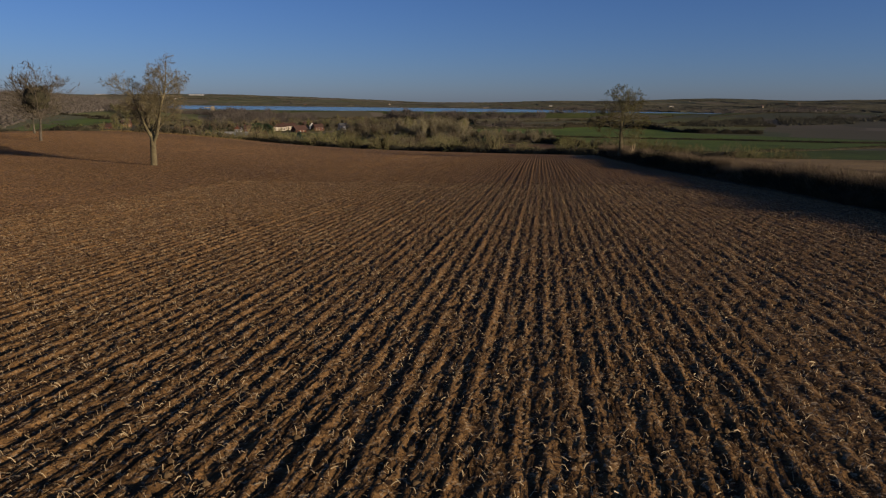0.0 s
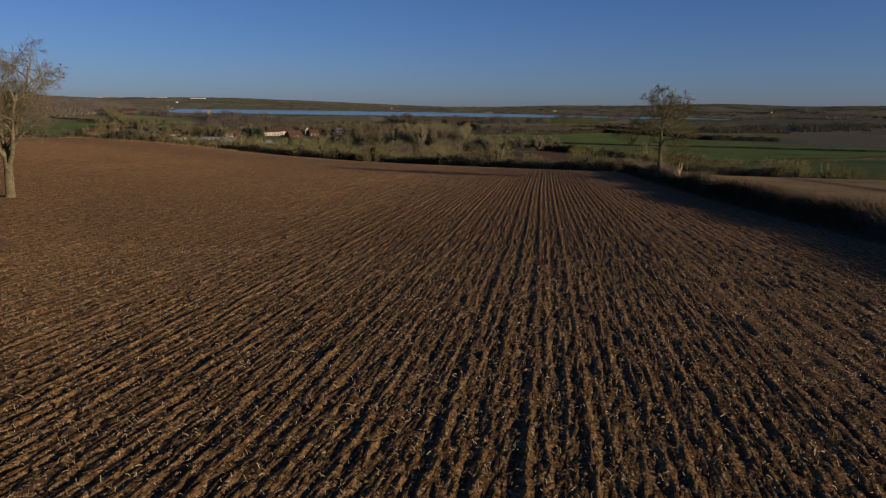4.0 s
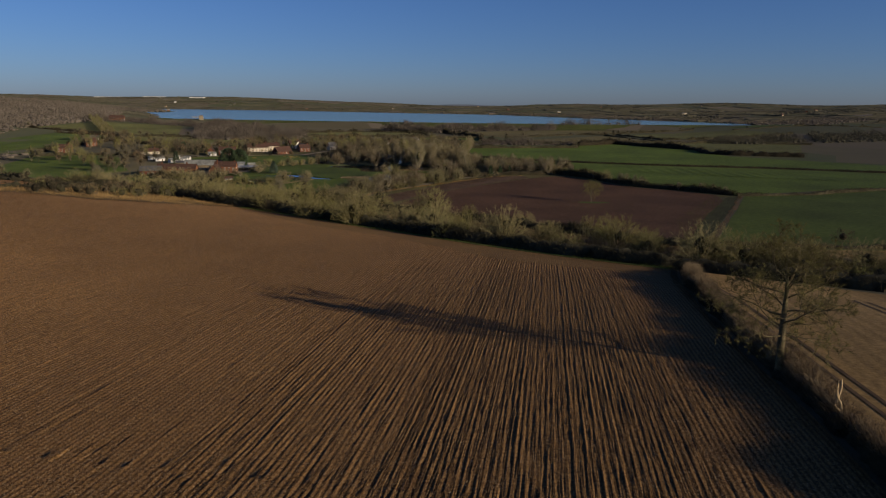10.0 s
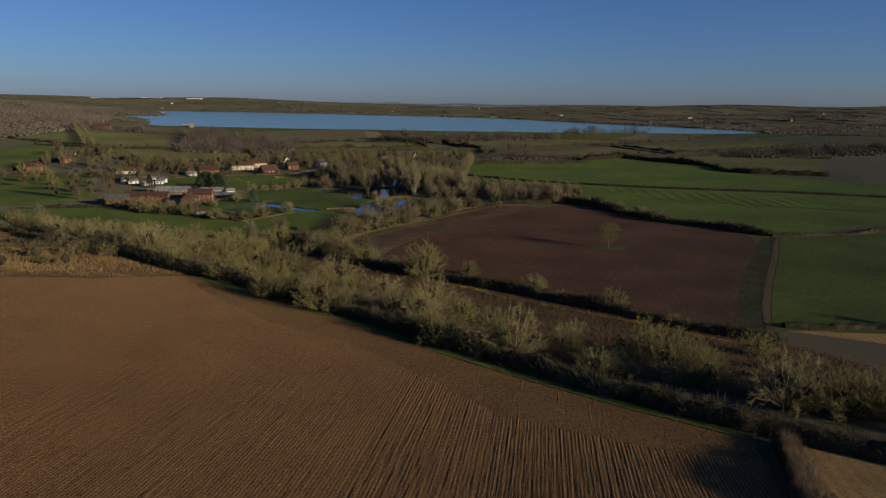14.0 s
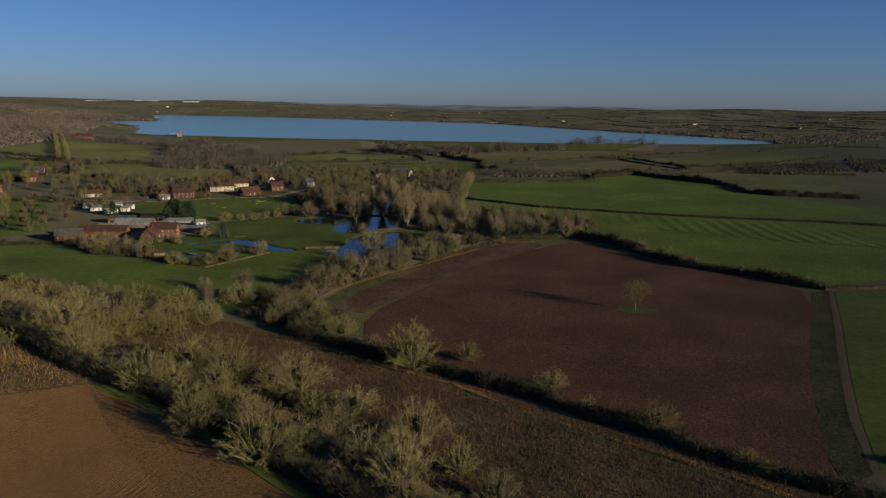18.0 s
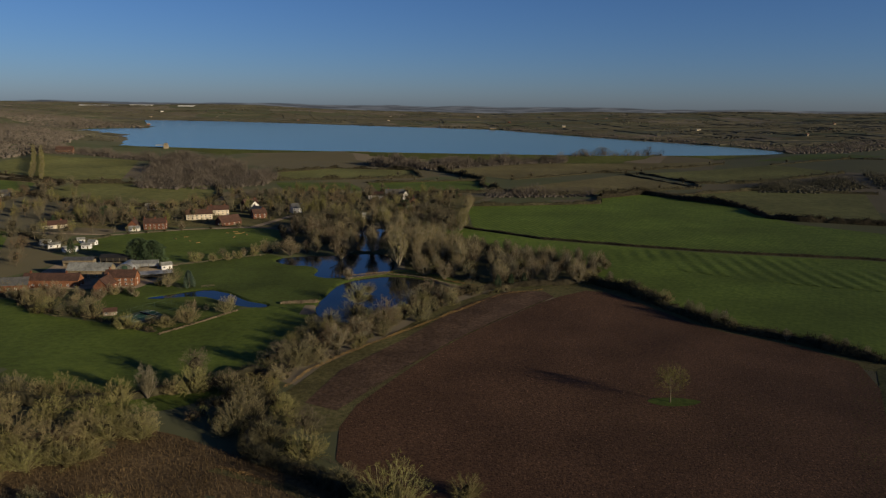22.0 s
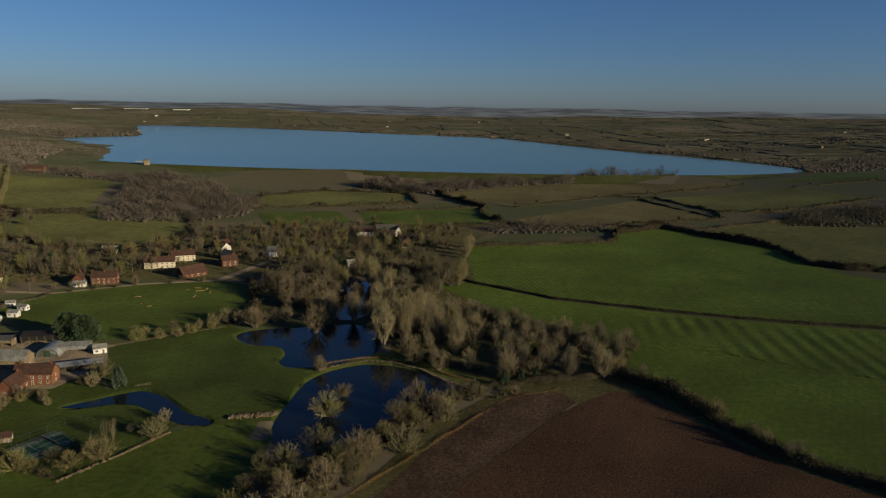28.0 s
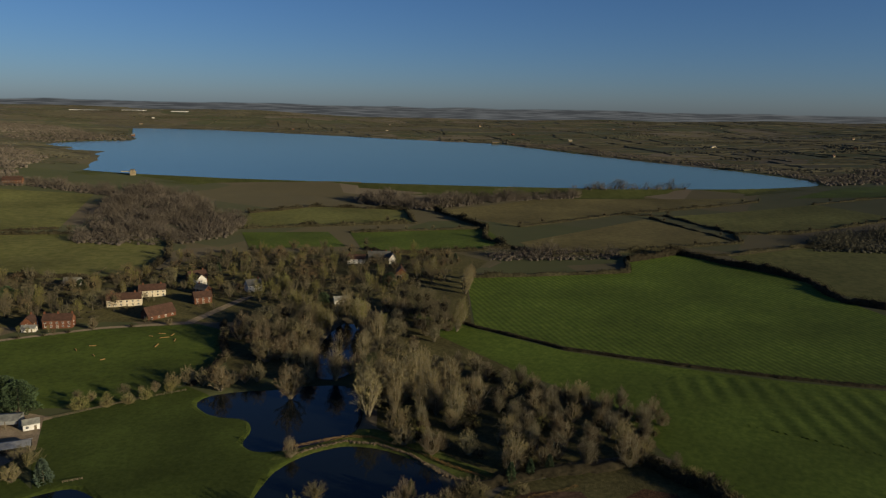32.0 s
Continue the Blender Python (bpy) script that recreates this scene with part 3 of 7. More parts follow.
drape("field_meadow", rounded([(-300, 600), (-219, 592), (-190, 560), (-148, 545), (-115, 527), (-92, 566), (-82, 574), (-54, 580), (-50, 552), (-52, 500), (-62, 468), (-84, 440), (-104, 436), (-149, 446), (-219, 476), (-300, 530)], 1), M_GRASS, 0.06, 10, "smooth green pasture")
drape("lawn", [(-160, 660), (-112, 703), (-96, 692), (-80, 684), (-56, 664), (-46, 648), (-42, 630), (-42, 590), (-52, 578), (-78, 574), (-92, 580), (-104, 590), (-118, 598), (-130, 600), (-142, 620)], M_LAWN, 0.10, 2.5, "mown lawn between farm and ponds")
drape("causeway", [(-52, 630), (-46, 648), (-25, 660), (-12, 660), (6, 650), (24, 634), (40, 622), (32, 612), (14, 630), (-6, 640), (-24, 642), (-40, 632)], M_VERGE, 0.13, 2.5, "grassy causeway between two ponds", "causeway")
drape("garden", [(-190, 563), (-148, 548), (-116, 531), (-93, 568), (-88, 576), (-104, 588), (-118, 598), (-130, 602), (-142, 612), (-160, 618), (-182, 590)], M_LAWN, 0.05, 2.5, "garden turf round the tennis court")
drape("field_paddock", rounded([(-246, 760), (-197, 788), (-124, 805), (-104, 738), (-113, 702), (-155, 668), (-215, 690), (-262, 720)], 1), M_GRASS, 0.06, 10, "grazed green paddock with scattered timber")
drape("field_ridged", [(124, 600), (140, 556), (196, 506), (330, 560), (560, 660), (420, 668), (310, 706), (251, 716), (205, 726), (150, 743), (90, 766), (38, 805), (0, 846), (-12, 846), (14, 790), (60, 730), (100, 690), (112, 640)], M_RIDGE, 0.06, 10, "green pasture with old ridge and furrow")
drape("field_crop", [(38, 812), (92, 774), (152, 751), (206, 734), (252, 724), (312, 714), (420, 676), (560, 668), (334, 853), (322, 900), (326, 947), (283, 1003), (247, 1046), (187, 1017), (178, 966), (106, 949), (36, 938)], M_CROP, 0.08, 20, "green winter crop in drilled lines")
drape("field_green", [(202, 500), (173, 440), (152, 399), (131, 356), (116, 322), (150, 322), (330, 330), (420, 560), (320, 552), (260, 516)], M_GRASS, 0.06, 10, "green pasture beside the brown field")
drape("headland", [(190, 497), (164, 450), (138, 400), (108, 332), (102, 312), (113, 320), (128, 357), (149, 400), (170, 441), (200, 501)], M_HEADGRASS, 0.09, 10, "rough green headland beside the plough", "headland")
drape("field_pale", [(120, 322), (138, 314), (160, 302), (330, 250), (330, 324), (170, 326)], M_STUBBLE, 0.05, 20, "pale stubble field")
drape("field_west", [(-430, 335), (-195, 335), (-152, 384), (-206, 438), (-430, 520)], M_SOIL_FAR, 0.06, 20, "brown tilled field on the rise")
drape("field_north_west", [(-620, 1340), (-470, 1336), (-392, 1101), (-446, 1075), (-640, 1150)], M_OLIVE, 0.12, 40, "olive pasture below the dam")
drape("field_sunlit", [(-430, 1060), (-272, 1095), (-233, 988), (-224, 910), (-265, 897), (-332, 908), (-420, 960)], M_OLIVE, 0.12, 40, "sunlit olive pasture behind the village")
drape("field_dam_foot", [(-226, 1232), (-154, 1299), (-33, 1289), (-18, 1193), (-205, 1131)], M_OLIVE, 0.12, 40, "olive pasture at the foot of the dam")
drape("field_small", [(-86, 1124), (65, 1167), (85, 1059), (-29, 1022), (-64, 1044)], M_GRASS, 0.12, 40, "small green pasture")
drape("field_small_west", [(-200, 1110), (-110, 1125), (-80, 1050), (-170, 1030)], M_GRASS, 0.12, 40, "small green pasture")
drape("field_long", [(5, 1285), (165, 1420), (470, 1462), (481, 1404), (252, 1290), (106, 1183)], M_DULL, 0.12, 40, "long dull brown pasture")
drape("field_middle", [(96, 1089), (281, 1262), (337, 1114), (194, 1052), (122, 1025)], M_DULL, 0.12, 40, "brown winter pasture")
drape("field_east", [(308, 1278), (545, 1368), (600, 1259), (417, 1168), (350, 1163)], M_OLIVE, 0.12, 40, "olive pasture")
drape("field_far_east", [(296, 1042), (392, 1090), (520, 1064), (420, 860), (345, 880), (321, 938)], M_OLIVE, 0.12, 40, "olive pasture with tree shadow")
drape("field_hillock", [(543, 1429), (700, 1560), (806, 1624), (830, 1500), (700, 1416)], M_GRASS, 0.15, 40, "green bank at the end of the dam")
drape("field_village", [(-420, 775), (-330, 770), (-290, 690), (-262, 640), (-290, 610), (-420, 640)], M_GRASS, 0.06, 20, "green pasture by the lane")
drape("field_lane", [(-560, 1080), (-470, 1056), (-440, 960), (-430, 800), (-560, 820)], M_GRASS, 0.1, 40, "green pasture on the rise")
drape("village_gardens", [(-330, 795), (-250, 786), (-206, 800), (-150, 806), (-124, 806), (-60, 825), (-12, 848), (36, 812), (36, 940), (58, 1000), (30, 1030), (-60, 1030), (-200, 1010), (-226, 908), (-265, 897), (-330, 905)], M_ROUGH, 0.05, 20, "rough grass of the village gardens", "gardens")
drape("pond_bank", [(-14, 690), (-12, 662), (0, 650), (22, 636), (40, 622), (62, 632), (92, 640), (112, 650), (122, 672), (88, 694), (60, 722), (44, 770), (6, 852), (-24, 850), (-23, 800), (-20, 745), (-10, 720)], M_ROUGH, 0.05, 10, "rough brown grass under the pond trees", "woodland floor")
drape("pond_bank", [(-116, 780), (-104, 740), (-90, 712), (-60, 718), (-58, 740), (-62, 770), (-56, 822), (-100, 830)], M_ROUGH, 0.05, 10, "rough brown grass under the pond trees", "woodland floor")
drape("dam_slope", [(-600, 1585), (-500, 1548), (-342, 1510), (-117, 1486), (100, 1472), (300, 1474), (491, 1507), (600, 1550), (612, 1520), (500, 1470), (300, 1432), (100, 1428), (-117, 1442), (-342, 1466), (-500, 1506), (-610, 1540)], M_DAM, 0.25, 12, "long grassed dam of the reservoir", "dam")
EDGE = [(61, 214), (44, 227), (26, 243), (13, 256), (1, 268.5), (-11, 281), (-26, 295.5), (-44, 313), (-63, 327.5), (-82, 340)]
drape("verge", EDGE + [(x + 2.4, y + 2.6) for x, y in EDGE[::-1]], M_VERGE, 0.30, 10, "grass verge along the tilled field", "verge")
drape("verge", [(-84, 341), (-103, 320), (-126, 309), (-181, 320), (-181, 326), (-126, 316), (-106, 328), (-110, 372), (-86, 350)], M_REED, 0.30, 10, "pale dead grass along the field", "verge")
CORNER = [(-84, 342), (-103, 321), (-126, 310), (-181, 321), (-190, 345), (-150, 380), (-112, 374), (-94, 356)]
drape("rough_corner", CORNER, M_REED, 0.12, 10, "pale dead grass in the field's corner", "rough grass")
drape("reed_bed", [(-70, 425), (-30, 404), (10, 378), (45, 348), (84, 316), (118, 300), (140, 230), (104, 226), (60, 245), (22, 272), (-14, 312), (-58, 345), (-100, 374), (-125, 402), (-95, 432)], M_REED, 0.10, 10, "strip of dead brown reeds and sedge", "reeds")
PALE_LINE = [(-50, 404), (-28, 396), (-6, 380), (13, 368), (30, 350), (45, 337), (58, 327), (70, 317), (80, 307), (90, 299), (102, 294)]
drape("track_grass", PALE_LINE + [(x - 2.2, y - 2.6) for x, y in PALE_LINE[::-1]], M_ROUGH, 0.14, 10, "grassy track beside the reeds", "track")
drape("farm_yard", [(-232, 606), (-160, 606), (-146, 640), (-158, 664), (-200, 676), (-236, 664)], M_GRAVEL, 0.06, 10, "gravel farmyard between the barns", "yard")
drape("lane", [(-330, 770), (-246, 763), (-197, 791), (-150, 805), (-128, 870), (-122, 869), (-144, 802), (-196, 787), (-246, 759), (-330, 765)], M_GRAVEL, 0.12, 20, "narrow village lane", "lane")

# the tilled field: ridges and furrows along the drill
ROW_SIN, ROW_COS, PITCH = math.sin(radians(8.3)), math.cos(radians(8.3)), 0.62


def row_xy(u, v):
    return u * ROW_COS + v * ROW_SIN, -u * ROW_SIN + v * ROW_COS


def ridge(u, v, rng_rows):
    """Relief of the drill rows: each row has a depth of its own, with clods in it."""
    k = np.floor(u / PITCH).astype(int)
    depth = rng_rows[k % len(rng_rows)] * (0.75 + 0.25 * np.sin(v * 0.31 + k * 1.7))
    return depth * (0.5 - 0.5 * np.cos(2 * np.pi * u / PITCH)) + 0.018 * (0.5 - 0.5 * np.cos(np.pi * u / PITCH))


def till(name, us, vs, label):
    rng = np.random.default_rng(5)
    rows = rng.uniform(0.022, 0.045, 997)
    rows[rng.random(997) < 0.12] = 0.075
    U, V = np.meshgrid(us, vs)
    su, sv = np.gradient(us)[None, :], np.gradient(vs)[:, None]
    crest = ridge(U, V, rows) * np.interp(vs, (20, 130), (1.0, 1.0))[:, None]
    clods = rng.normal(0, 1, U.shape) * np.interp(vs, (-40, 10, 60, 120, 250), (0.032, 0.034, 0.034, 0.03, 0.018))[:, None]
    U = U + rng.normal(0, 0.06, U.shape) * su + 0.12 * np.sin(V * 0.045 + U * 0.02)
    Vj = V + rng.normal(0, 0.2, V.shape) * np.minimum(sv, 1.0)
    X, Y = row_xy(U, Vj)
    Z = height(X, Y) + 0.14 + crest + clods
    idx = np.arange(U.size).reshape(U.shape)
    f = np.column_stack([idx[:-1, :-1].ravel(), idx[:-1, 1:].ravel(), idx[1:, 1:].ravel(), idx[1:, :-1].ravel()])
    cx, cy = row_xy(U[:-1, :-1].ravel(), V[:-1, :-1].ravel())
    f = f[inside(FIELD, cx, cy)]
    used, inv = np.unique(f, return_inverse=True)
    pts = np.column_stack([X.ravel(), Y.ravel(), Z.ravel()])[used]
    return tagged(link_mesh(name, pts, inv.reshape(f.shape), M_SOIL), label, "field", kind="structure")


till("field_tilled", np.concatenate([np.arange(-680, -110) * PITCH / 2, np.arange(-220, -96) * PITCH / 4, np.arange(-192, 192) * PITCH / 8, np.arange(96, 400) * PITCH / 4]),
     np.concatenate([np.arange(-75, -50, 1.0), np.arange(-50, 6, 0.4), np.arange(6, 100, 0.7), np.arange(100, 352, 2.0)]), "tilled brown field with straw along its drill rows")
drape("field_end", [(60.5, 213.5), (44, 226.5), (26, 242.5), (13, 255.5), (1, 268), (-11, 280.5), (-26, 295), (-44, 312.5), (-63, 327), (-82, 339), (-66, 315), (-40, 284), (-14, 266), (6, 240), (18, 222), (31, 214), (46, 207), (59, 206)], M_HEADLAND, 0.20, 4, "trodden turning strip at the end of the drill rows")
drape("field_tilled_west", [(-430, -110), (-196, -110), (-170, 316), (-181, 320), (-430, 300)], M_SOIL_FAR, 0.10, 10, "tilled brown field on the rise")

# ---------------------------------------------------------------- trees
def tubes(branches):
    """Tapered limbs: (points, radii, sides) each, as quads."""
    vs, fs, base = [], [], 0
    for pts, radii, sides in branches:
        pts = np.asarray(pts)
        d = np.gradient(pts, axis=0)
        d /= np.linalg.norm(d, axis=1, keepdims=True) + 1e-9
        ref = np.where(np.abs(d[:, 2:3]) > 0.9, [[1.0, 0, 0]], [[0, 0, 1.0]])
        a = np.cross(d, ref)
        a /= np.linalg.norm(a, axis=1, keepdims=True) + 1e-9
        b = np.cross(d, a)
        t = np.arange(sides) * 2 * np.pi / sides
        ring = pts[:, None] + (a[:, None] * np.cos(t)[None, :, None] + b[:, None] * np.sin(t)[None, :, None]) * np.asarray(radii)[:, None, None]
        vs.append(ring.reshape(-1, 3))
        n = len(pts)
        i = np.arange((n - 1) * sides).reshape(n - 1, sides)
        j = np.roll(i, -1, axis=1)
        fs.append(np.stack([i, j, j + sides, i + sides], -1).reshape(-1, 4) + base)
        base += n * sides
    return np.concatenate(vs), np.concatenate(fs)


def slivers(p, d, width, rng):
    """A twig for each start p and reach d: one long thin triangle."""
    side = np.cross(d, rng.normal(size=d.shape))
    side *= (width / (np.linalg.norm(side, axis=1) + 1e-9))[:, None]
    v = np.stack([p - side, p + side, p + d], 1).reshape(-1, 3)
    return v, np.arange(len(v)).reshape(-1, 3)


HEAD = {"fan": (0.55, 0.31, 0.45), "round": (0.58, 0.46, 0.44), "bush": (0.36, 0.66, 0.62)}


def grow(seed, kind, tall, twigs, fine=1.0, top=1, core=0.0, forks=5):
    """A bare tree: its limbs as tubes and its twigs as slivers. fine: width of the twigs; top: how often its limbs fork."""
    rng = np.random.default_rng(seed)
    limbs, tips = [], []

    def limb(p, d, length, r, level, lift, wander, sides):
        n = 5 if level == 0 else 3
        pts, q, w = [p], np.array(p, float), d / np.linalg.norm(d)
        for _ in range(n):
            w = w + rng.normal(0, wander, 3) + np.array([0, 0, lift])
            w /= np.linalg.norm(w)
            q = q + w * length / n
            pts.append(q)
        radii = np.linspace(r, r * (0.45 if level == 0 else 0.25), n + 1)
        limbs.append((pts, radii, sides))
        return np.array(pts), radii, w

    def spread(pts, radii, w, count, low, angle, ratio, level):
        length = np.linalg.norm(pts[-1] - pts[0])
        for i in range(count):
            s = low + (1 - low) * (i + rng.random()) / count
            k = min(int(s * (len(pts) - 1)), len(pts) - 2)
            p = pts[k] + (pts[k + 1] - pts[k]) * (s * (len(pts) - 1) - k)
            turn = rng.random() * 2 * np.pi
            side = np.cross(w, [math.cos(turn), math.sin(turn), 0.3])
            side /= np.linalg.norm(side)
            a = radians(angle) * rng.uniform(0.7, 1.3)
            d = w * math.cos(a) + side * math.sin(a)
            l = length * ratio * rng.uniform(0.7, 1.15) * (1.15 - 0.45 * s)
            lp, lr, lw = limb(p, d, l, radii[k] * 0.6, level, 0.06, 0.16, 3)
            if level < top:
                spread(lp, lr, lw, 4, 0.25, 42, 0.55, level + 1)
            else:
                tips.append(lp)

    if kind == "fan":          # stems fanning upwards from the foot into an upright head
        for i in range(11):
            turn, lean = i * 2.4 + rng.random() * 0.5, 0.05 + 0.42 * ((i * 0.37) % 1.0)
            lp, lr, lw = limb((0, 0, 0), np.array([math.cos(turn) * lean, math.sin(turn) * lean, 1]), tall * rng.uniform(0.72, 0.96), tall * 0.0105, 0, 0.02, 0.05, 4)
            spread(lp, lr, lw, 7, 0.3, 26, 0.28, 1)
    elif kind == "round":        # garden or hedgerow tree, close rounded head
        pts, radii, w = limb((0, 0, 0), np.array([0, 0, 1.0]), tall * 0.28, tall * 0.022, 0, 0, 0.03, 5)
        for i in range(7):
            turn, lean = i * 0.9 + rng.random() * 0.5, 0.3 + 0.75 * (i % 3) / 2
            lp, lr, lw = limb(pts[-1], np.array([math.cos(turn) * lean, math.sin(turn) * lean, 0.9]), tall * rng.uniform(0.5, 0.64), radii[-1] * 0.55, 0, 0.04, 0.09, 4)
            spread(lp, lr, lw, forks, 0.2, 48, 0.45, 1)
    else:                        # "bush": low, stems fanning from the ground
        for i in range(9):
            turn, lean = i * 0.7 + rng.random() * 0.6, 0.2 + 1.1 * rng.random()
            lp, lr, lw = limb((math.cos(turn) * tall * 0.1, math.sin(turn) * tall * 0.1, 0), np.array([math.cos(turn) * lean, math.sin(turn) * lean, 1]), tall * rng.uniform(0.6, 0.9), tall * 0.014, 1, 0.03, 0.1, 3)
            spread(lp, lr, lw, 2, 0.3, 40, 0.45, 1)
    # half of the twigs stand on the last limbs, the rest fill a lumpy head
    ends = np.array([t[i] for t in tips for i in range(1, len(t))])
    dirs = np.array([t[i] - t[i - 1] for t in tips for i in range(1, len(t))])
    dirs /= np.linalg.norm(dirs, axis=1, keepdims=True) + 1e-9
    n1 = int(twigs * (0.7 if kind == "fan" else 0.45))
    pick = rng.integers(0, len(ends), n1)
    d1 = dirs[pick] * 0.75 + rng.normal(0, 0.5, (n1, 3)) + np.array([0, 0, 0.25])
    p1 = ends[pick] + rng.normal(0, tall * 0.015, (n1, 3))
    n2 = twigs - n1
    mid, rw, rh = HEAD[kind]
    u = rng.normal(size=(n2, 3))
    u /= np.linalg.norm(u, axis=1, keepdims=True)
    ph = rng.random(6) * 6.28
    turn, lat = np.arctan2(u[:, 1], u[:, 0]), u[:, 2]
    lumps = 1 + 0.13 * np.sin(3 * turn + ph[0] + 2 * lat) + 0.10 * np.sin(5 * turn - 4 * lat + ph[1]) + 0.09 * np.sin(9 * lat + 2 * turn + ph[2]) + 0.05 * np.sin(11 * turn + ph[3])
    r = lumps * rng.uniform(0.35, 1.0, n2) ** 0.6 * 0.93
    p2 = np.column_stack([u[:, 0] * rw * r, u[:, 1] * rw * r, mid + u[:, 2] * rh * r]) * tall
    shoots = kind in ("fan", "bush")
    d2 = p2 / tall - np.array([0, 0, -0.12 if shoots else mid - 0.75 * rh])
    d2 /= np.linalg.norm(d2, axis=1, keepdims=True) + 1e-9
    d2 = d2 + rng.normal(0, 0.2 if shoots else 0.42, (n2, 3))
    p, d = np.concatenate([p1, p2]), np.concatenate([d1, d2])
    p[:, 2] = np.maximum(p[:, 2], 0.05)
    reach = tall * (rng.uniform(0.035, 0.08, len(p)) if shoots else rng.uniform(0.03, 0.075, len(p)))
    d *= (reach / (np.linalg.norm(d, axis=1) + 1e-9))[:, None]
    spray = slivers(p, d, 0.02 * fine * rng.uniform(0.5, 1.5, len(p)), rng)
    if core:                     # a dark solid lump added for shade inside the head
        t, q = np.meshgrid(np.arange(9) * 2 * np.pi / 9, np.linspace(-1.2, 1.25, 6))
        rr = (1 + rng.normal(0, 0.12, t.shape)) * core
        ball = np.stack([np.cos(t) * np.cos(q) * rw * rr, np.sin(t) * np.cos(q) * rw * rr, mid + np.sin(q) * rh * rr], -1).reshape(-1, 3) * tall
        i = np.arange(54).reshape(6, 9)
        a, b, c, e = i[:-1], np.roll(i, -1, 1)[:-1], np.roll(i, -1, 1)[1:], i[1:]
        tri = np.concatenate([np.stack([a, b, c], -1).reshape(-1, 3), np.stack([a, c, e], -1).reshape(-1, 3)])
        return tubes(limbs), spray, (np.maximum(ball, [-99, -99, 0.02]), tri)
    return tubes(limbs), spray, None


def bare_tree(name, seed, kind, tall, twigs, bark, twig_mat, label, fine=1.0, group="", top=1, core=0.0, forks=5):
    root = tagged(empty(name, Matrix()), label, "tree" if kind != "bush" else "bush", group)
    wood, spray, knot = grow(seed, kind, tall, twigs, fine, top, core, forks)
    link_mesh("trunk", *wood, bark, root)
    link_mesh("crown", *spray, twig_mat, root)
    # the added lump, dark so that it reads as shade between the twigs
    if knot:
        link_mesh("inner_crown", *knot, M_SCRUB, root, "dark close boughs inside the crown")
    return root


def willow(name, seed, tall, wide, bark, twig_mat, label, group, stems=34, low=0.16, fine=0.021, twigs=14, core=0.2):
    """A sallow that springs from its foot: stems fanning over a dome, forking again and again into fine sprays."""
    rng = np.random.default_rng(seed)
    limbs, starts, reaches = [], [], []
    ph = rng.random(4) * 6.28
    for i in range(stems):
        up = low + (1 - low) * (i + rng.random()) / stems                # sine of the stem's rise
        turn = i * 2.399 + rng.normal(0, 0.3)
        flat = math.sqrt(max(0.0, 1 - up * up))
        lumps = 1 + 0.05 * math.sin(3 * turn + ph[0]) + 0.04 * math.sin(5 * turn + 4 * up + ph[1])
        tip = np.array([math.cos(turn) * flat * wide, math.sin(turn) * flat * wide, (0.18 + 0.82 * up) * tall]) * 0.84 * lumps
        foot = np.array([math.cos(turn), math.sin(turn), 0]) * wide * 0.12 * rng.random()
        mid = foot + (tip - foot) * 0.5 + rng.normal(0, 0.03 * tall, 3)
        pts = [foot, (foot + mid) / 2, mid, (mid + tip) / 2 + rng.normal(0, 0.015 * tall, 3), tip]
        r = tall * 0.0098 * rng.uniform(0.7, 1.3)
        limbs.append((pts, [r, r * 0.85, r * 0.6, r * 0.4, r * 0.2], 3))
        way = (tip - foot) / np.linalg.norm(tip - foot)
        for _ in range(10):
            s = rng.uniform(0.3, 1.0)
            k = min(int(s * 4), 3)
            p = pts[k] + (pts[k + 1] - pts[k]) * (s * 4 - k)
            d = way + rng.normal(0, 0.62, 3)
            d *= tall * rng.uniform(0.09, 0.17) / np.linalg.norm(d)
            q = p + d * 0.55 + rng.normal(0, 0.012 * tall, 3)
            limbs.append(([p, q, p + d], [r * 0.35, r * 0.24, r * 0.12], 3))
            for _ in range(twigs):
                g = rng.uniform(0.15, 1.0)
                w = d / np.linalg.norm(d) * 0.7 + way * 0.5 + rng.normal(0, 0.5, 3)
                starts.append(p + d * g + rng.normal(0, 0.012 * tall, 3))
                reaches.append(w / np.linalg.norm(w) * tall * rng.uniform(0.03, 0.065))
    p, d = np.array(starts), np.array(reaches)
    p[:, 2] = np.maximum(p[:, 2], 0.1)
    root = tagged(empty(name, Matrix()), label, "tree", group)
    link_mesh("trunk", *tubes(limbs), bark, root)
    link_mesh("crown", *slivers(p, d, fine * rng.uniform(0.5, 1.4, len(p)), rng), twig_mat, root)
    # dark lump added inside the dome to block light and deepen its shade
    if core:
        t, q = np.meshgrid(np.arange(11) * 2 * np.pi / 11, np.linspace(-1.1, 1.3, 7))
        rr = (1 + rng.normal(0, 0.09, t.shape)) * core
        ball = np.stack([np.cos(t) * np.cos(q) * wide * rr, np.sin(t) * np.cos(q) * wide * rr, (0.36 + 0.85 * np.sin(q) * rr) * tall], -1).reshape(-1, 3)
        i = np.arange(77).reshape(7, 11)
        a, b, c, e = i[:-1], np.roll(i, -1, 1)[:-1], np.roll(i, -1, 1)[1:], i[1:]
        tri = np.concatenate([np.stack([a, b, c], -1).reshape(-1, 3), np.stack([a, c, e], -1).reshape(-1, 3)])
        link_mesh("inner_crown", ball, tri, M_CROWN_SHADE, root, "added lump that shades the crown from inside")
    return root


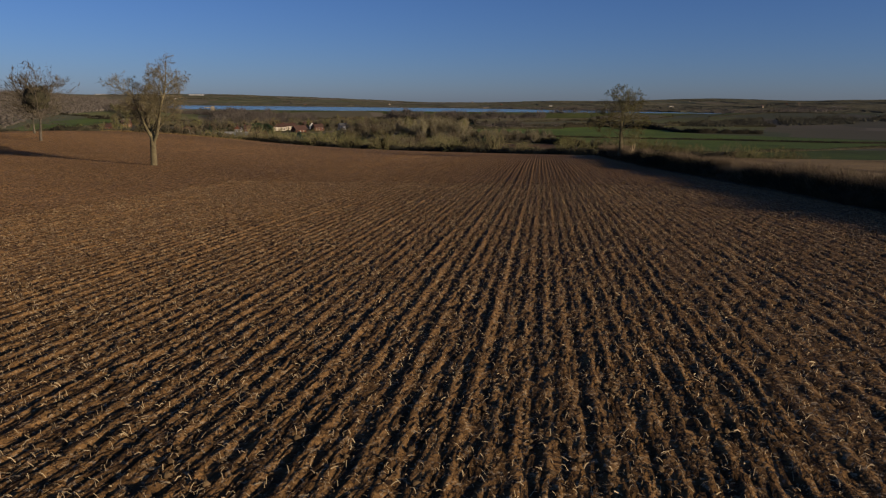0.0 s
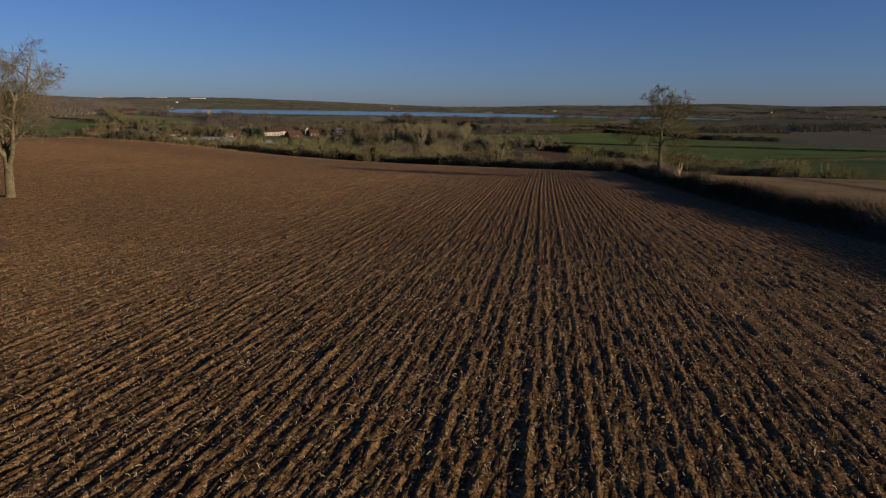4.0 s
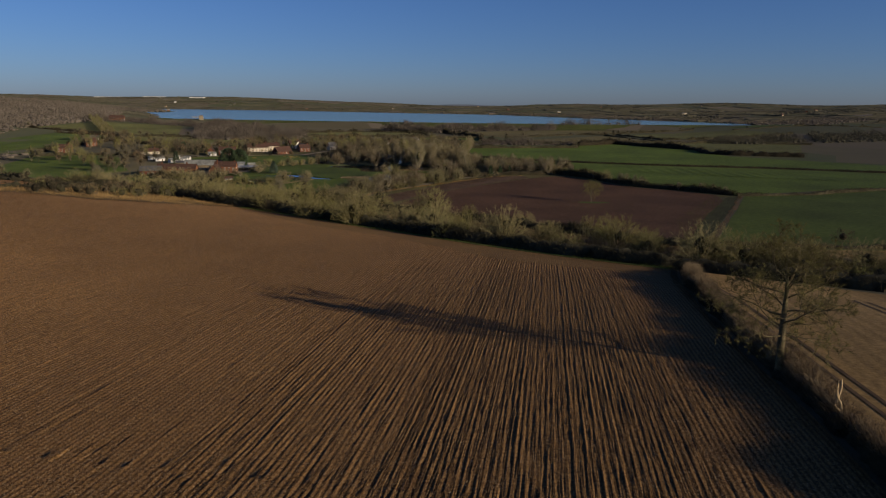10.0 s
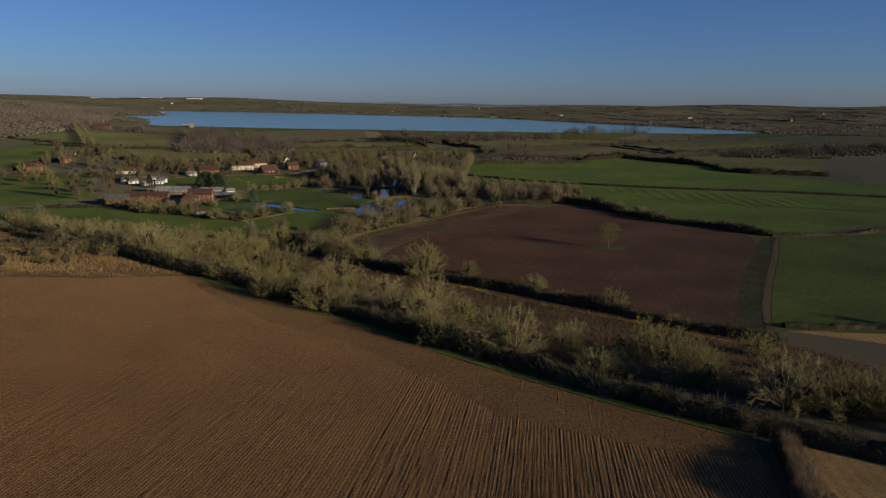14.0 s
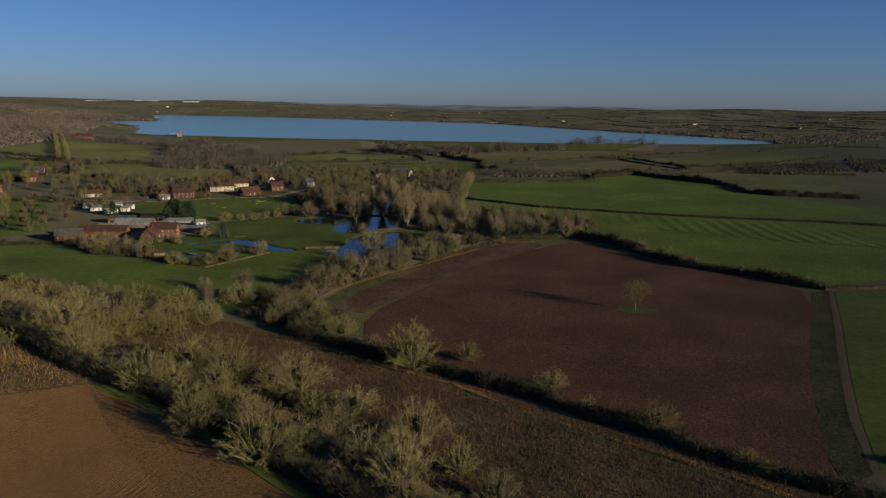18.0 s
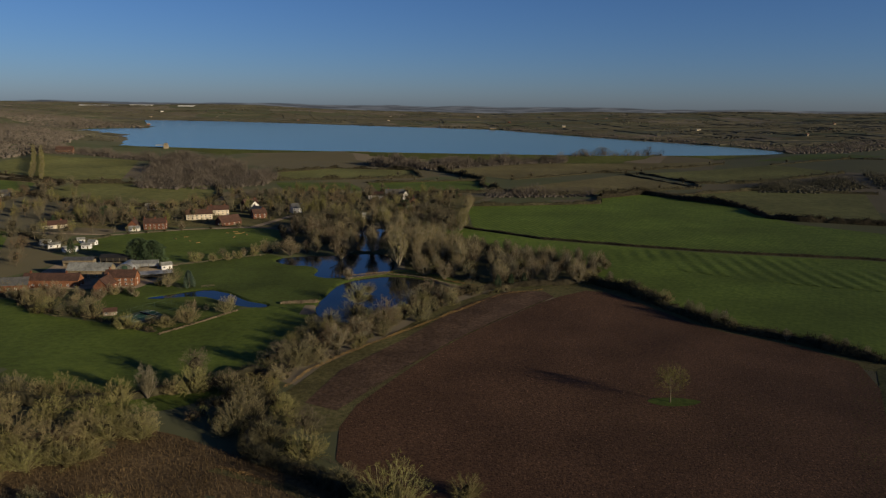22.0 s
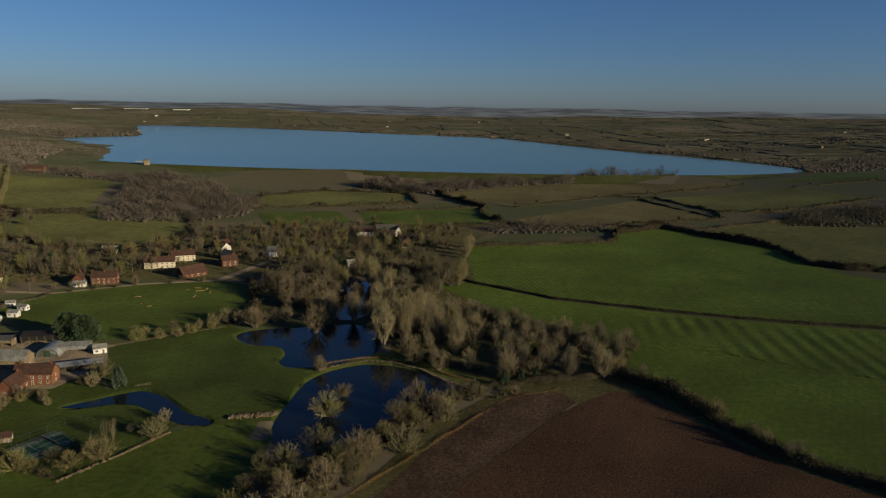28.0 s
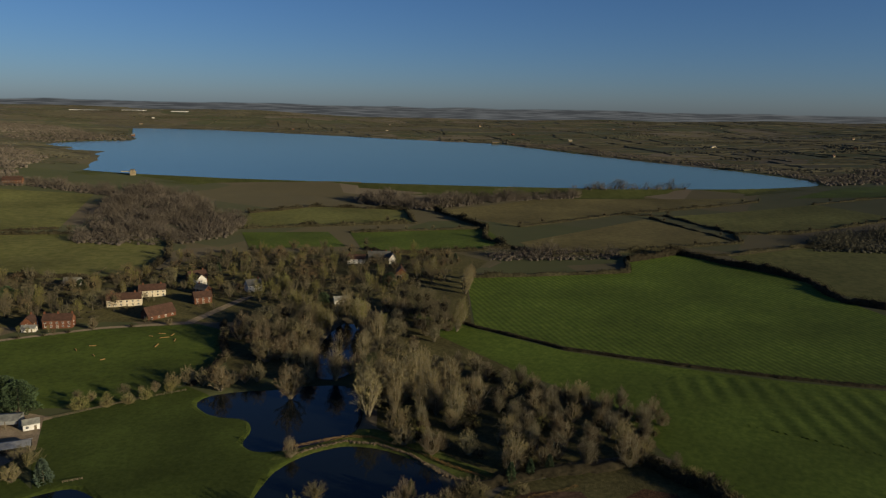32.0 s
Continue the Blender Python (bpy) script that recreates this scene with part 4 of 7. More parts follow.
def hedgerow_oak(seed, tall, wide, bark, twig_mat, label):
    """A hedgerow tree with a strong leader and long crooked side limbs from low on the trunk."""
    rng = np.random.default_rng(seed)
    limbs, ends = [], []

    def run(p, d, length, r, level):
        n = (6, 5, 4)[level]
        pts, q, w = [np.array(p, float)], np.array(p, float), d / np.linalg.norm(d)
        for k in range(n):
            w = w + rng.normal(0, (0.16, 0.24, 0.3)[level], 3) + np.array([0, 0, 0.08 if k > 1 else -0.02])
            w /= np.linalg.norm(w)
            q = q + w * length / n
            pts.append(q)
        limbs.append((pts, np.linspace(r, max(0.012, r * 0.3), n + 1), (6, 4, 3)[level]))
        if level == 2:
            ends.extend((pts[k], pts[k] - pts[k - 1]) for k in range(1, n + 1))
            return
        for i in range((9, 7)[level]):
            s = 0.25 + 0.75 * (i + rng.random() * 0.8) / (9, 7)[level]
            k = min(int(s * n), n - 1)
            c = pts[k] + (pts[k + 1] - pts[k]) * (s * n - k)
            a = pts[k + 1] - pts[k]
            a = a / np.linalg.norm(a)
            side = np.cross(a, rng.normal(size=3))
            side /= np.linalg.norm(side)
            t = radians(rng.uniform(35, 75))
            run(c, a * math.cos(t) + side * math.sin(t), length * rng.uniform(0.34, 0.55) * (1.2 - 0.5 * s), r * 0.4, level + 1)

    r0 = tall * 0.024
    spine = [(0, 0, -0.3), (0.05, 0, tall * 0.1), (0.15, 0.1, tall * 0.25), (-0.1, 0.15, tall * 0.45), (0.3, 0.1, tall * 0.62), (0.1, 0.3, tall * 0.78)]
    limbs.append((spine, [r0 * 1.45, r0 * 1.1, r0, r0 * 0.8, r0 * 0.55, r0 * 0.3], 9))
    for i in range(17):
        h = 0.25 + 0.53 * (i + rng.random() * 0.6) / 17
        turn = i * 2.399 + rng.normal(0, 0.3)
        rise = 0.08 + 1.5 * max(0.0, h - 0.3) * 1.6
        reach = wide * math.sqrt(max(0.15, 1 - ((h - 0.42) / 0.5) ** 2)) * rng.uniform(0.75, 1.1)
        k = min(int(np.searchsorted([0, 0.1, 0.25, 0.45, 0.62, 0.78], h)), 5)
        a, b = np.array(spine[k - 1]), np.array(spine[k])
        p = a + (b - a) * (h * tall - a[2]) / (b[2] - a[2])
        run(p, np.array([math.cos(turn), math.sin(turn), rise]), reach * 1.1, r0 * (0.26 if h < 0.38 else 0.4) * (1.25 - h), 0)
    p, d = np.array([e[0] for e in ends]), np.array([e[1] for e in ends])
    p, d = np.repeat(p, 6, 0), np.repeat(d, 6, 0)
    d = d / (np.linalg.norm(d, axis=1, keepdims=True) + 1e-9) + rng.normal(0, 0.6, d.shape)
    d *= (tall * rng.uniform(0.02, 0.045, len(d)) / np.linalg.norm(d, axis=1))[:, None]
    root = tagged(empty("field_tree", Matrix()), label, "tree")
    link_mesh("trunk", *tubes(limbs), bark, root)
    link_mesh("crown", *slivers(p, d, 0.017 * rng.uniform(0.6, 1.4, len(p)), rng), twig_mat, root)
    return root


def field_ash(seed, tall, clean, lean, leaders, bark, twig_mat, label):
    """A gnarled ash: a clean trunk, leaders that fork again and again, and sprays of twigs at the ends."""
    rng = np.random.default_rng(seed)
    limbs, ends = [], []

    def fork(p, d, length, r, level):
        n = (5, 5, 4, 3)[level]
        pts, q, w_ = [np.array(p, float)], np.array(p, float), d / np.linalg.norm(d)
        for _ in range(n):
            w_ = w_ + rng.normal(0, (0.12, 0.2, 0.26, 0.3)[level], 3) + np.array([0, 0, (0.04, 0.07, 0.07, 0.03)[level]])
            w_ /= np.linalg.norm(w_)
            q = q + w_ * length / n
            pts.append(q)
        limbs.append((pts, np.linspace(r, max(0.012, r * 0.35), n + 1), (7, 5, 4, 3)[level]))
        if level == 3:
            ends.extend((pts[k], pts[k] - pts[k - 1]) for k in range(1, n + 1))
            return
        count = (8, 7, 6)[level]
        for i in range(count):
            s = 0.22 + 0.78 * (i + rng.random() * 0.8) / count
            k = min(int(s * n), n - 1)
            c = pts[k] + (pts[k + 1] - pts[k]) * (s * n - k)
            along_ = pts[k + 1] - pts[k]
            along_ = along_ / np.linalg.norm(along_)
            side = np.cross(along_, rng.normal(size=3))
            side /= np.linalg.norm(side)
            a = radians(rng.uniform(32, 68))
            fork(c, along_ * math.cos(a) + side * math.sin(a), length * rng.uniform(0.38, 0.6) * (1.15 - 0.4 * s), r * 0.42 * (1.1 - 0.4 * s), level + 1)

    foot = tall * clean
    r0 = tall * 0.027
    limbs.append(([(0, 0, 0), (0.03, 0, foot * 0.08), (0.1, 0.05, foot * 0.5), (0.12, 0.1, foot)], [r0 * 1.6, r0 * 1.15, r0, r0 * 0.95], 9))
    for i in range(leaders):
        turn = i * 6.283 / leaders + rng.random()
        fork((0.12, 0.1, foot * (1 - 0.12 * i)), np.array([math.cos(turn) * lean, math.sin(turn) * lean, 1.0]), tall * rng.uniform(0.5, 0.62), r0 * 0.62, 0)
    p, d = np.array([e[0] for e in ends]), np.array([e[1] for e in ends])
    p, d = np.repeat(p, 6, 0), np.repeat(d, 6, 0)
    d = d / (np.linalg.norm(d, axis=1, keepdims=True) + 1e-9) + rng.normal(0, 0.55, d.shape)
    d *= (tall * rng.uniform(0.02, 0.05, len(d)) / np.linalg.norm(d, axis=1))[:, None]
    root = tagged(empty("ash_tree", Matrix()), label, "tree")
    link_mesh("trunk", *tubes(limbs), bark, root)
    link_mesh("crown", *slivers(p, d, 0.013 * rng.uniform(0.6, 1.4, len(p)), rng), twig_mat, root)
    return root


def conifer(name, seed, tall, wide, leaves, mat, label, tips=1):
    """Dark evergreen: trunk, and a crown of many small sprays of needles."""
    rng = np.random.default_rng(seed)
    root = tagged(empty(name, Matrix()), label, "tree")
    link_mesh("trunk", *tubes([([(0, 0, 0), (0, 0, tall * 0.5), (0, 0, tall * 0.93)], [tall * 0.022, tall * 0.014, 0.03], 6)]), M_BARK, root)
    h = rng.random(leaves) ** 0.8
    turn = rng.random(leaves) * 2 * np.pi
    lobes = 1 + 0.22 * np.sin(turn * 5 + h * 9) + 0.12 * np.sin(turn * 11 - h * 23)
    profile = (1 - h) ** 0.55 if tips == 1 else np.sqrt(np.clip(1 - h ** 3.0, 0, 1))
    r = wide * profile * lobes * rng.uniform(0.72, 1.0, leaves)
    p = np.column_stack([r * np.cos(turn), r * np.sin(turn), 0.3 + h * (tall - 0.5)])
    out = np.column_stack([np.cos(turn), np.sin(turn), rng.uniform(-0.5, 0.9, leaves)]) + rng.normal(0, 0.4, (leaves, 3))
    out *= (tall * rng.uniform(0.04, 0.075, leaves) / np.linalg.norm(out, axis=1))[:, None]
    link_mesh("crown", *slivers(p, out, np.full(leaves, tall * 0.018), rng), mat, root)
    return root


def place(proto, x, y, size=1.0, turn=None, sink=0.15, stretch=1.0):
    """A copy of a tree on the ground at x, y."""
    a = random.uniform(0, 360) if turn is None else turn
    ob = copy_thing(proto, pose(x, y, float(height(x, y)) - sink, 0, 0, a))
    ob.scale = (size, size, size * stretch)
    return ob


def retire(*protos):
    """Takes the patterns of the copies out of the place."""
    for p in protos:
        for o in (*p.children_recursive, p):
            bpy.data.objects.remove(o)


random.seed(11)
# the lone field trees
T_ASH = field_ash(23, 19.5, 0.34, 0.85, 4, M_BARK_ASH, M_BARK_ASH, "tall bare ash tree with a clean pale trunk")
place(T_ASH, -53.6, 73.6, 1.0, 20)
T_FIELD = hedgerow_oak(34, 19.0, 8.2, M_BARK_ASH, M_TWIG_OLIVE, "tall bare spreading tree rising from the field hedge")
place(T_FIELD, 49.3, 131.3, 0.95, 70)
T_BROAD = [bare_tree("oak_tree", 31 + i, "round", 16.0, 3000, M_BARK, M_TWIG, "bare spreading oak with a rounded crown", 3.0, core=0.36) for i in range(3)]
T_LONE = bare_tree("oak_tree", 35, "round", 15.0, 4200, M_BARK, M_TWIG_OLIVE, "lone bare oak in the ploughed field", 1.8, top=2)
place(T_LONE, 94, 461, 0.95, 30)
place(T_BROAD[1], -111, 139, 1.3, 0)
place(T_BROAD[2], -150, 205, 1.2, 0)

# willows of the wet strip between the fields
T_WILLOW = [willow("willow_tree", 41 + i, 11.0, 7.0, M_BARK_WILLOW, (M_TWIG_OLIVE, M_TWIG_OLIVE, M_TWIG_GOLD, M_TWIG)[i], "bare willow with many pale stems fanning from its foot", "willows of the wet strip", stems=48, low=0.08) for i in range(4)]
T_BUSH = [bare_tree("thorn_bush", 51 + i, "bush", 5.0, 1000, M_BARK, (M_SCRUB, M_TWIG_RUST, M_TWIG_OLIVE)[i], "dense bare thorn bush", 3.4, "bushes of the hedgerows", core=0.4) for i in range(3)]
for x, y, s, tall in ((-28, 304, 1.14, 1.3), (-69, 343, 1.06, 1.2), (-6, 305, 0.88, 1.25), (2, 297, 1.02, 1.35), (5, 319, 1.0, 1.4), (-46, 315, 0.8, 1.5), (-100, 367, 1.01, 1.25), (-146, 409, 1.3, 0.85),
                      (-12, 336, 1.03, 0.75), (7, 271, 0.75, 1.7), (25, 264, 1.15, 1.3), (17, 266, 0.75, 1.5), (39, 270, 0.75, 1.35), (60, 266, 1.18, 1.04), (-51, 355, 1.2, 1.4), (-61, 357, 1.23, 1.3), (-30, 351, 1.21, 1.0),
                      (-36, 348, 0.87, 1.1), (-97, 366, 1.05, 1.2), (-116, 392, 1.28, 1.35), (-112, 411, 1.05, 1.0), (-99, 407, 1.16, 0.8), (-88, 401, 1.06, 0.75), (-87, 418, 0.89, 1.0), (-80, 423, 0.9, 0.9), (-51, 327, 0.79, 1.3),
                      (-41, 331, 0.7, 1.4), (-27, 414, 0.88, 1.5), (-78, 463, 0.95, 1.15), (60, 256, 1.03, 1.3), (66, 247, 0.8, 1.25), (77, 235, 1.2, 1.15), (93, 283, 0.72, 1.0), (87, 231, 1.11, 1.0), (95, 234, 0.96, 1.15),
                      (43, 253, 0.76, 0.9), (-128, 400, 1.0, 1.1), (-160, 424, 1.1, 1.0), (-176, 430, 1.1, 1.0), (-192, 442, 1.1, 1.0), (-208, 452, 1.1, 1.0), (-132, 432, 0.95, 1.0), (108, 236, 1.0, 1.0), (122, 232, 1.1, 1.0), (138, 226, 1.0, 1.1)):
    place(random.choice(T_WILLOW[:3]), x, y, s * 1.25, stretch=min(tall, 1.2) * 0.78)
# rounded sallows in the hedge of the plough
for x, y, s, tall in ((0, 383, 1.65, 1.2), (19, 395, 0.89, 0.8), (44, 370, 0.93, 0.8), (68, 340, 0.93, 1.05), (52, 354, 0.51, 0.94), (-14, 398, 0.8, 0.9), (84, 322, 0.6, 0.7)):
    place(random.choice(T_WILLOW[:3]), x, y, s, stretch=min(tall, 1.0))
place(T_BROAD[1], -29, 424, 0.8), place(T_BROAD[0], -52, 490, 0.75), place(T_BROAD[2], -80, 473, 0.85)


def scatter_line(points, step, off, protos, lo, hi, chance=1.0):
    for x, y, a in along(points, step):
        if random.random() < chance:
            o = random.uniform(-off, off)
            place(random.choice(protos), x - math.sin(a) * o, y + math.cos(a) * o, random.uniform(lo, hi), stretch=random.uniform(0.85, 1.15))


def scatter_area(poly, count, protos, lo, hi, least=0.0, allowed=None):
    xs, ys = [p[0] for p in poly], [p[1] for p in poly]
    done, tries = [], 0
    while len(done) < count and tries < count * 40:
        tries += 1
        x, y = random.uniform(min(xs), max(xs)), random.uniform(min(ys), max(ys))
        if inside(poly, x, y) and (allowed is None or allowed(x, y)) and all((x - a) ** 2 + (y - b) ** 2 > least * least for a, b in done):
            done.append((x, y))
            place(random.choice(protos), x, y, random.uniform(lo, hi), stretch=random.uniform(0.85, 1.15))


# bushes of the strip and its edges
scatter_line([(-180, 425), (-141, 397), (-104, 364)] + [(x + 5.5, y + 6.5) for x, y in EDGE[::-1]], 10.0, 2.6, T_BUSH, 0.6, 1.0)
scatter_line([(-50, 440), (-44, 413), (-25, 403), (-3, 387), (16, 375), (34, 363), (49, 349), (63, 338), (75, 325), (86, 315), (97, 308), (110, 302)], 9.0, 1.6, T_BUSH, 0.6, 1.0)
for wet, count in (([(-120, 372), (-84, 350), (-44, 320), (-8, 290), (22, 262), (44, 246), (66, 232), (110, 216), (140, 206), (140, 236), (100, 262), (66, 268), (30, 290), (2, 318), (-30, 346), (-60, 372), (-100, 400)], 46),
                   ([(-200, 440), (-150, 408), (-118, 384), (-88, 396), (-70, 420), (-84, 436), (-140, 442), (-190, 456)], 44)):
    scatter_area(wet, count, T_WILLOW, 0.55, 0.95, 6.5)
    scatter_area(wet, count // 3, T_BUSH, 0.6, 1.1, 4)
scatter_area([(-76, 436), (-44, 420), (-30, 408), (-38, 440), (-46, 470), (-60, 480), (-80, 468)], 26, T_BUSH + [T_WILLOW[3]], 0.7, 1.1, 4)
scatter_area([(-160, 318), (-118, 320), (-118, 366), (-150, 392), (-175, 360)], 24, T_BUSH, 0.8, 1.4, 4)
scatter_area([(76, 222), (108, 196), (150, 200), (150, 280), (110, 260)], 20, T_BUSH + T_WILLOW[:1], 0.7, 1.0, 5)

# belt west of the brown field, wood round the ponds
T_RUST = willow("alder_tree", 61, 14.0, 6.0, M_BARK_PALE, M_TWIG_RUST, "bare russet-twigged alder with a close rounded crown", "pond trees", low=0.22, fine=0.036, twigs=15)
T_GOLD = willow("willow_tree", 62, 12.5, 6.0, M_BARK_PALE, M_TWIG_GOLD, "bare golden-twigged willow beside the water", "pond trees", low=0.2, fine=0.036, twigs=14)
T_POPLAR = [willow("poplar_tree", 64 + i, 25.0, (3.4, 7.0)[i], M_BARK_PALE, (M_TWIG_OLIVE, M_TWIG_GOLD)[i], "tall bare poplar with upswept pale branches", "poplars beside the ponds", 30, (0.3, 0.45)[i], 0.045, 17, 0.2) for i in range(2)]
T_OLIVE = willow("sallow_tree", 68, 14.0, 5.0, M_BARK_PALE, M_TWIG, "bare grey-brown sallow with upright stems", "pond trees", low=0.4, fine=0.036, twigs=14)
BELT = [(-58, 492), (-44, 500), (-20, 532), (4, 576), (22, 602), (4, 606), (-14, 560), (-36, 545), (-50, 540)]
scatter_area(BELT, 26, [T_GOLD, T_WILLOW[0], T_WILLOW[3], T_RUST], 0.55, 0.85, 6)
scatter_area(BELT, 22, T_BUSH, 0.8, 1.3, 4)
for x, y, s, tall in ((-33, 584, 1.3, 0.95), (-29, 604, 0.8, 0.9), (-4, 583, 0.95, 1.0), (-20, 540, 1.25, 0.95), (7, 573, 0.74, 1.2), (27, 607, 1.0, 0.95), (-15, 541, 1.3, 1.0), (1, 554, 1.25, 1.05), (-47, 491, 1.25, 1.0),
                      (-33, 513, 1.35, 0.7), (-31, 552, 1.35, 0.9), (-57, 468, 1.1, 0.6), (-44, 633, 0.65, 1.0), (-40, 500, 1.1, 0.8), (-24, 526, 1.2, 0.8), (12, 588, 0.9, 0.9)):
    place(random.choice([T_WILLOW[0], T_WILLOW[3], T_WILLOW[3], T_RUST]), x, y, s * 0.95, stretch=tall)
WOOD = [(-22, 690), (-18, 662), (-4, 652), (22, 636), (40, 622), (62, 632), (92, 640), (112, 650), (116, 672), (84, 690), (58, 716), (30, 742), (2, 748), (-18, 726)]
for x, y, s, tall in ((-17, 673, 0.98, 1.0), (-4, 681, 1.0, 1.0), (10, 682, 0.95, 1.0), (2, 700, 1.0, 0.95), (-12, 694, 0.95, 1.0), (20, 700, 0.9, 0.9)):
    place(T_POPLAR[1], x, y, s * 1.15, stretch=tall)
for x, y, s in ((-38, 800, 1.05), (-36, 806, 0.9), (-83, 822, 0.95), (-78, 826, 0.9), (28, 806, 0.9), (30, 816, 0.85), (26, 798, 0.8)):
    place(T_POPLAR[0], x, y, s)
for x, y, s, tall in ((35, 690, 1.15, 1.0), (58, 715, 0.9, 1.0), (46, 630, 1.2, 1.05), (85, 693, 1.0, 1.0), (76, 631, 1.1, 1.0), (93, 632, 1.15, 1.0), (1, 646, 1.1, 0.75), (13, 638, 1.0, 0.9), (28, 639, 0.9, 1.1)):
    place(random.choice([T_OLIVE, T_RUST, T_GOLD]), x, y, s, stretch=tall)
scatter_area(WOOD, 64, [T_OLIVE, T_RUST, T_RUST, T_GOLD, T_OLIVE], 0.6, 1.05, 6.0)
scatter_area([(-22, 690), (-18, 662), (-4, 652), (22, 640), (36, 700), (10, 736), (-16, 722)], 16, [T_POPLAR[1], T_OLIVE, T_GOLD], 0.7, 0.95, 6)
scatter_area([(40, 622), (62, 630), (92, 637), (118, 646), (124, 676), (84, 700), (56, 690)], 24, [T_OLIVE, T_RUST, T_GOLD, T_RUST], 0.6, 0.95, 6)
scatter_area(WOOD, 26, T_BUSH, 0.9, 1.5, 4)
for x, y, s in ((-93, 698, 1.1), (-57, 691, 1.45), (-87, 752, 1.5), (-46, 640, 0.5), (-42, 754, 1.1), (-74, 746, 1.1)):
    place(T_RUST, x, y, s, stretch=0.95)
scatter_area([(-110, 775), (-84, 740), (-60, 722), (-56, 765), (-62, 815), (-100, 815)], 24, [T_RUST, T_BROAD[0], T_GOLD], 0.9, 1.25, 7)
for x, y, s in ((-62, 800, 0.85), (-70, 812, 0.9), (-57, 790, 0.8), (-22, 770, 0.95), (-20, 782, 0.8), (36, 900, 0.8), (38, 915, 0.75), (34, 888, 0.7), (40, 930, 0.6)):
    place(random.choice(T_POPLAR), x, y, s)
scatter_area([(-30, 735), (10, 750), (30, 800), (6, 850), (-24, 850), (-28, 800)], 32, [T_RUST, T_BROAD[1], T_OLIVE], 0.7, 1.1, 7)

scatter_area([(-62, 706), (-30, 714), (-24, 760), (-30, 820), (-56, 826), (-64, 780)], 26, [T_RUST, T_GOLD, T_POPLAR[1]], 0.55, 0.95, 6, lambda x, y: not inside(POND_C, x, y))
scatter_line([(-112, 706), (-96, 706), (-72, 712)], 7, 2.5, [T_RUST, T_GOLD], 0.6, 0.95)
# farm and village planting
T_YEW = conifer("yew_tree", 71, 15.0, 7.4, 5200, M_NEEDLE, "broad dark evergreen beside the barns", 2)
place(T_YEW, -186, 672, 1.05), place(T_YEW, -176, 669, 1.0)
T_SPRUCE = conifer("spruce_tree", 72, 10.0, 3.2, 2600, M_SPRUCE, "blue-green garden spruce beside the stream")
T_FIR = conifer("fir_tree", 73, 14.0, 3.4, 2200, M_NEEDLE, "dark slender fir with a pointed crown")
place(T_SPRUCE, -131, 609, 1.0), place(T_FIR, 44, 618, 0.6), place(T_FIR, 52, 622, 0.55), place(T_FIR, 60, 626, 0.55), place(T_FIR, 6, 606, 0.5), place(T_FIR, -240, 690, 0.8)
for x, y, s in ((-143, 609, 0.75), (-149, 612, 0.55), (-113, 549, 0.6), (-119, 543, 0.5), (-97, 575, 0.6), (-168, 569, 0.7), (-176, 572, 0.7), (-162, 560, 0.45), (-130, 540, 0.35), (-140, 545, 0.4), (-107, 566, 0.35), (-232, 604, 0.8), (-238, 612, 0.75), (-230, 618, 0.7)):
    place(random.choice([T_GOLD, T_WILLOW[0], T_GOLD]), x, y, s * 0.9)
for x, y, s, tall in ((-158, 553, 1.1, 1.2), (-135, 537, 0.95, 0.9), (-109, 545, 1.2, 0.85), (-96, 562, 0.95, 1.0), (-145, 621, 1.1, 0.9), (-173, 559, 1.3, 0.6), (-117, 539, 0.9, 0.65), (-150, 673, 0.85, 0.95), (-139, 676, 0.6, 1.1), (-131, 680, 0.6, 1.1),
                      (-125, 686, 0.55, 1.2), (-118, 701, 0.75, 1.2), (-186, 566, 1.1, 0.8), (-200, 575, 1.2, 0.9), (-214, 588, 1.0, 1.0), (-126, 545, 0.7, 0.7)):
    place(random.choice([T_WILLOW[0], T_WILLOW[2], T_WILLOW[3]]), x, y, s * 0.95, stretch=tall)
T_BIRCH = willow("birch_tree", 75, 9.0, 1.8, M_BARK_PALE, M_TWIG_RUST, "slender pale-stemmed birch with russet twigs", "birches of the garden", 6, 0.6, 0.02, 14, 0.0)
for x, y in ((-114, 560), (-112, 562), (-110.5, 559)):
    place(T_BIRCH, x, y, 1.0)
scatter_line([(-192, 562), (-167, 557), (-148, 547), (-131, 537), (-117, 530)], 3.2, 1.2, T_BUSH, 0.5, 0.9)
scatter_line([(-156, 682), (-144, 686), (-130, 692), (-112, 699)], 6.5, 1.0, [T_GOLD, T_WILLOW[1], T_BROAD[0]], 0.32, 0.5)
scatter_line([(-246, 758), (-200, 786), (-150, 800)], 7.0, 2.0, T_BUSH + [T_RUST], 0.4, 0.7, 0.7)
# trees and bushes that close the grassy margin of the brown field, the hedge to its north-east
MARGIN = [(-50, 470), (-42, 492), (-20, 526), (2, 568), (28, 602), (50, 616)]
scatter_line(MARGIN, 5.0, 4.5, T_BUSH + [T_GOLD, T_WILLOW[1], T_WILLOW[3]], 0.5, 0.85)
scatter_line([(-56, 484), (-46, 452), (-30, 420)], 6.0, 3.0, T_BUSH + T_WILLOW[:2], 0.55, 0.95)
scatter_line([(101, 640), (119, 616), (133, 582), (147, 557)], 8.0, 3.0, [T_OLIVE, T_RUST, T_WILLOW[2]] + T_BUSH, 0.5, 0.85)
scatter_line([(150, 555), (176, 529), (200, 505)], 8.0, 1.5, T_BUSH + [T_OLIVE], 0.5, 0.75)
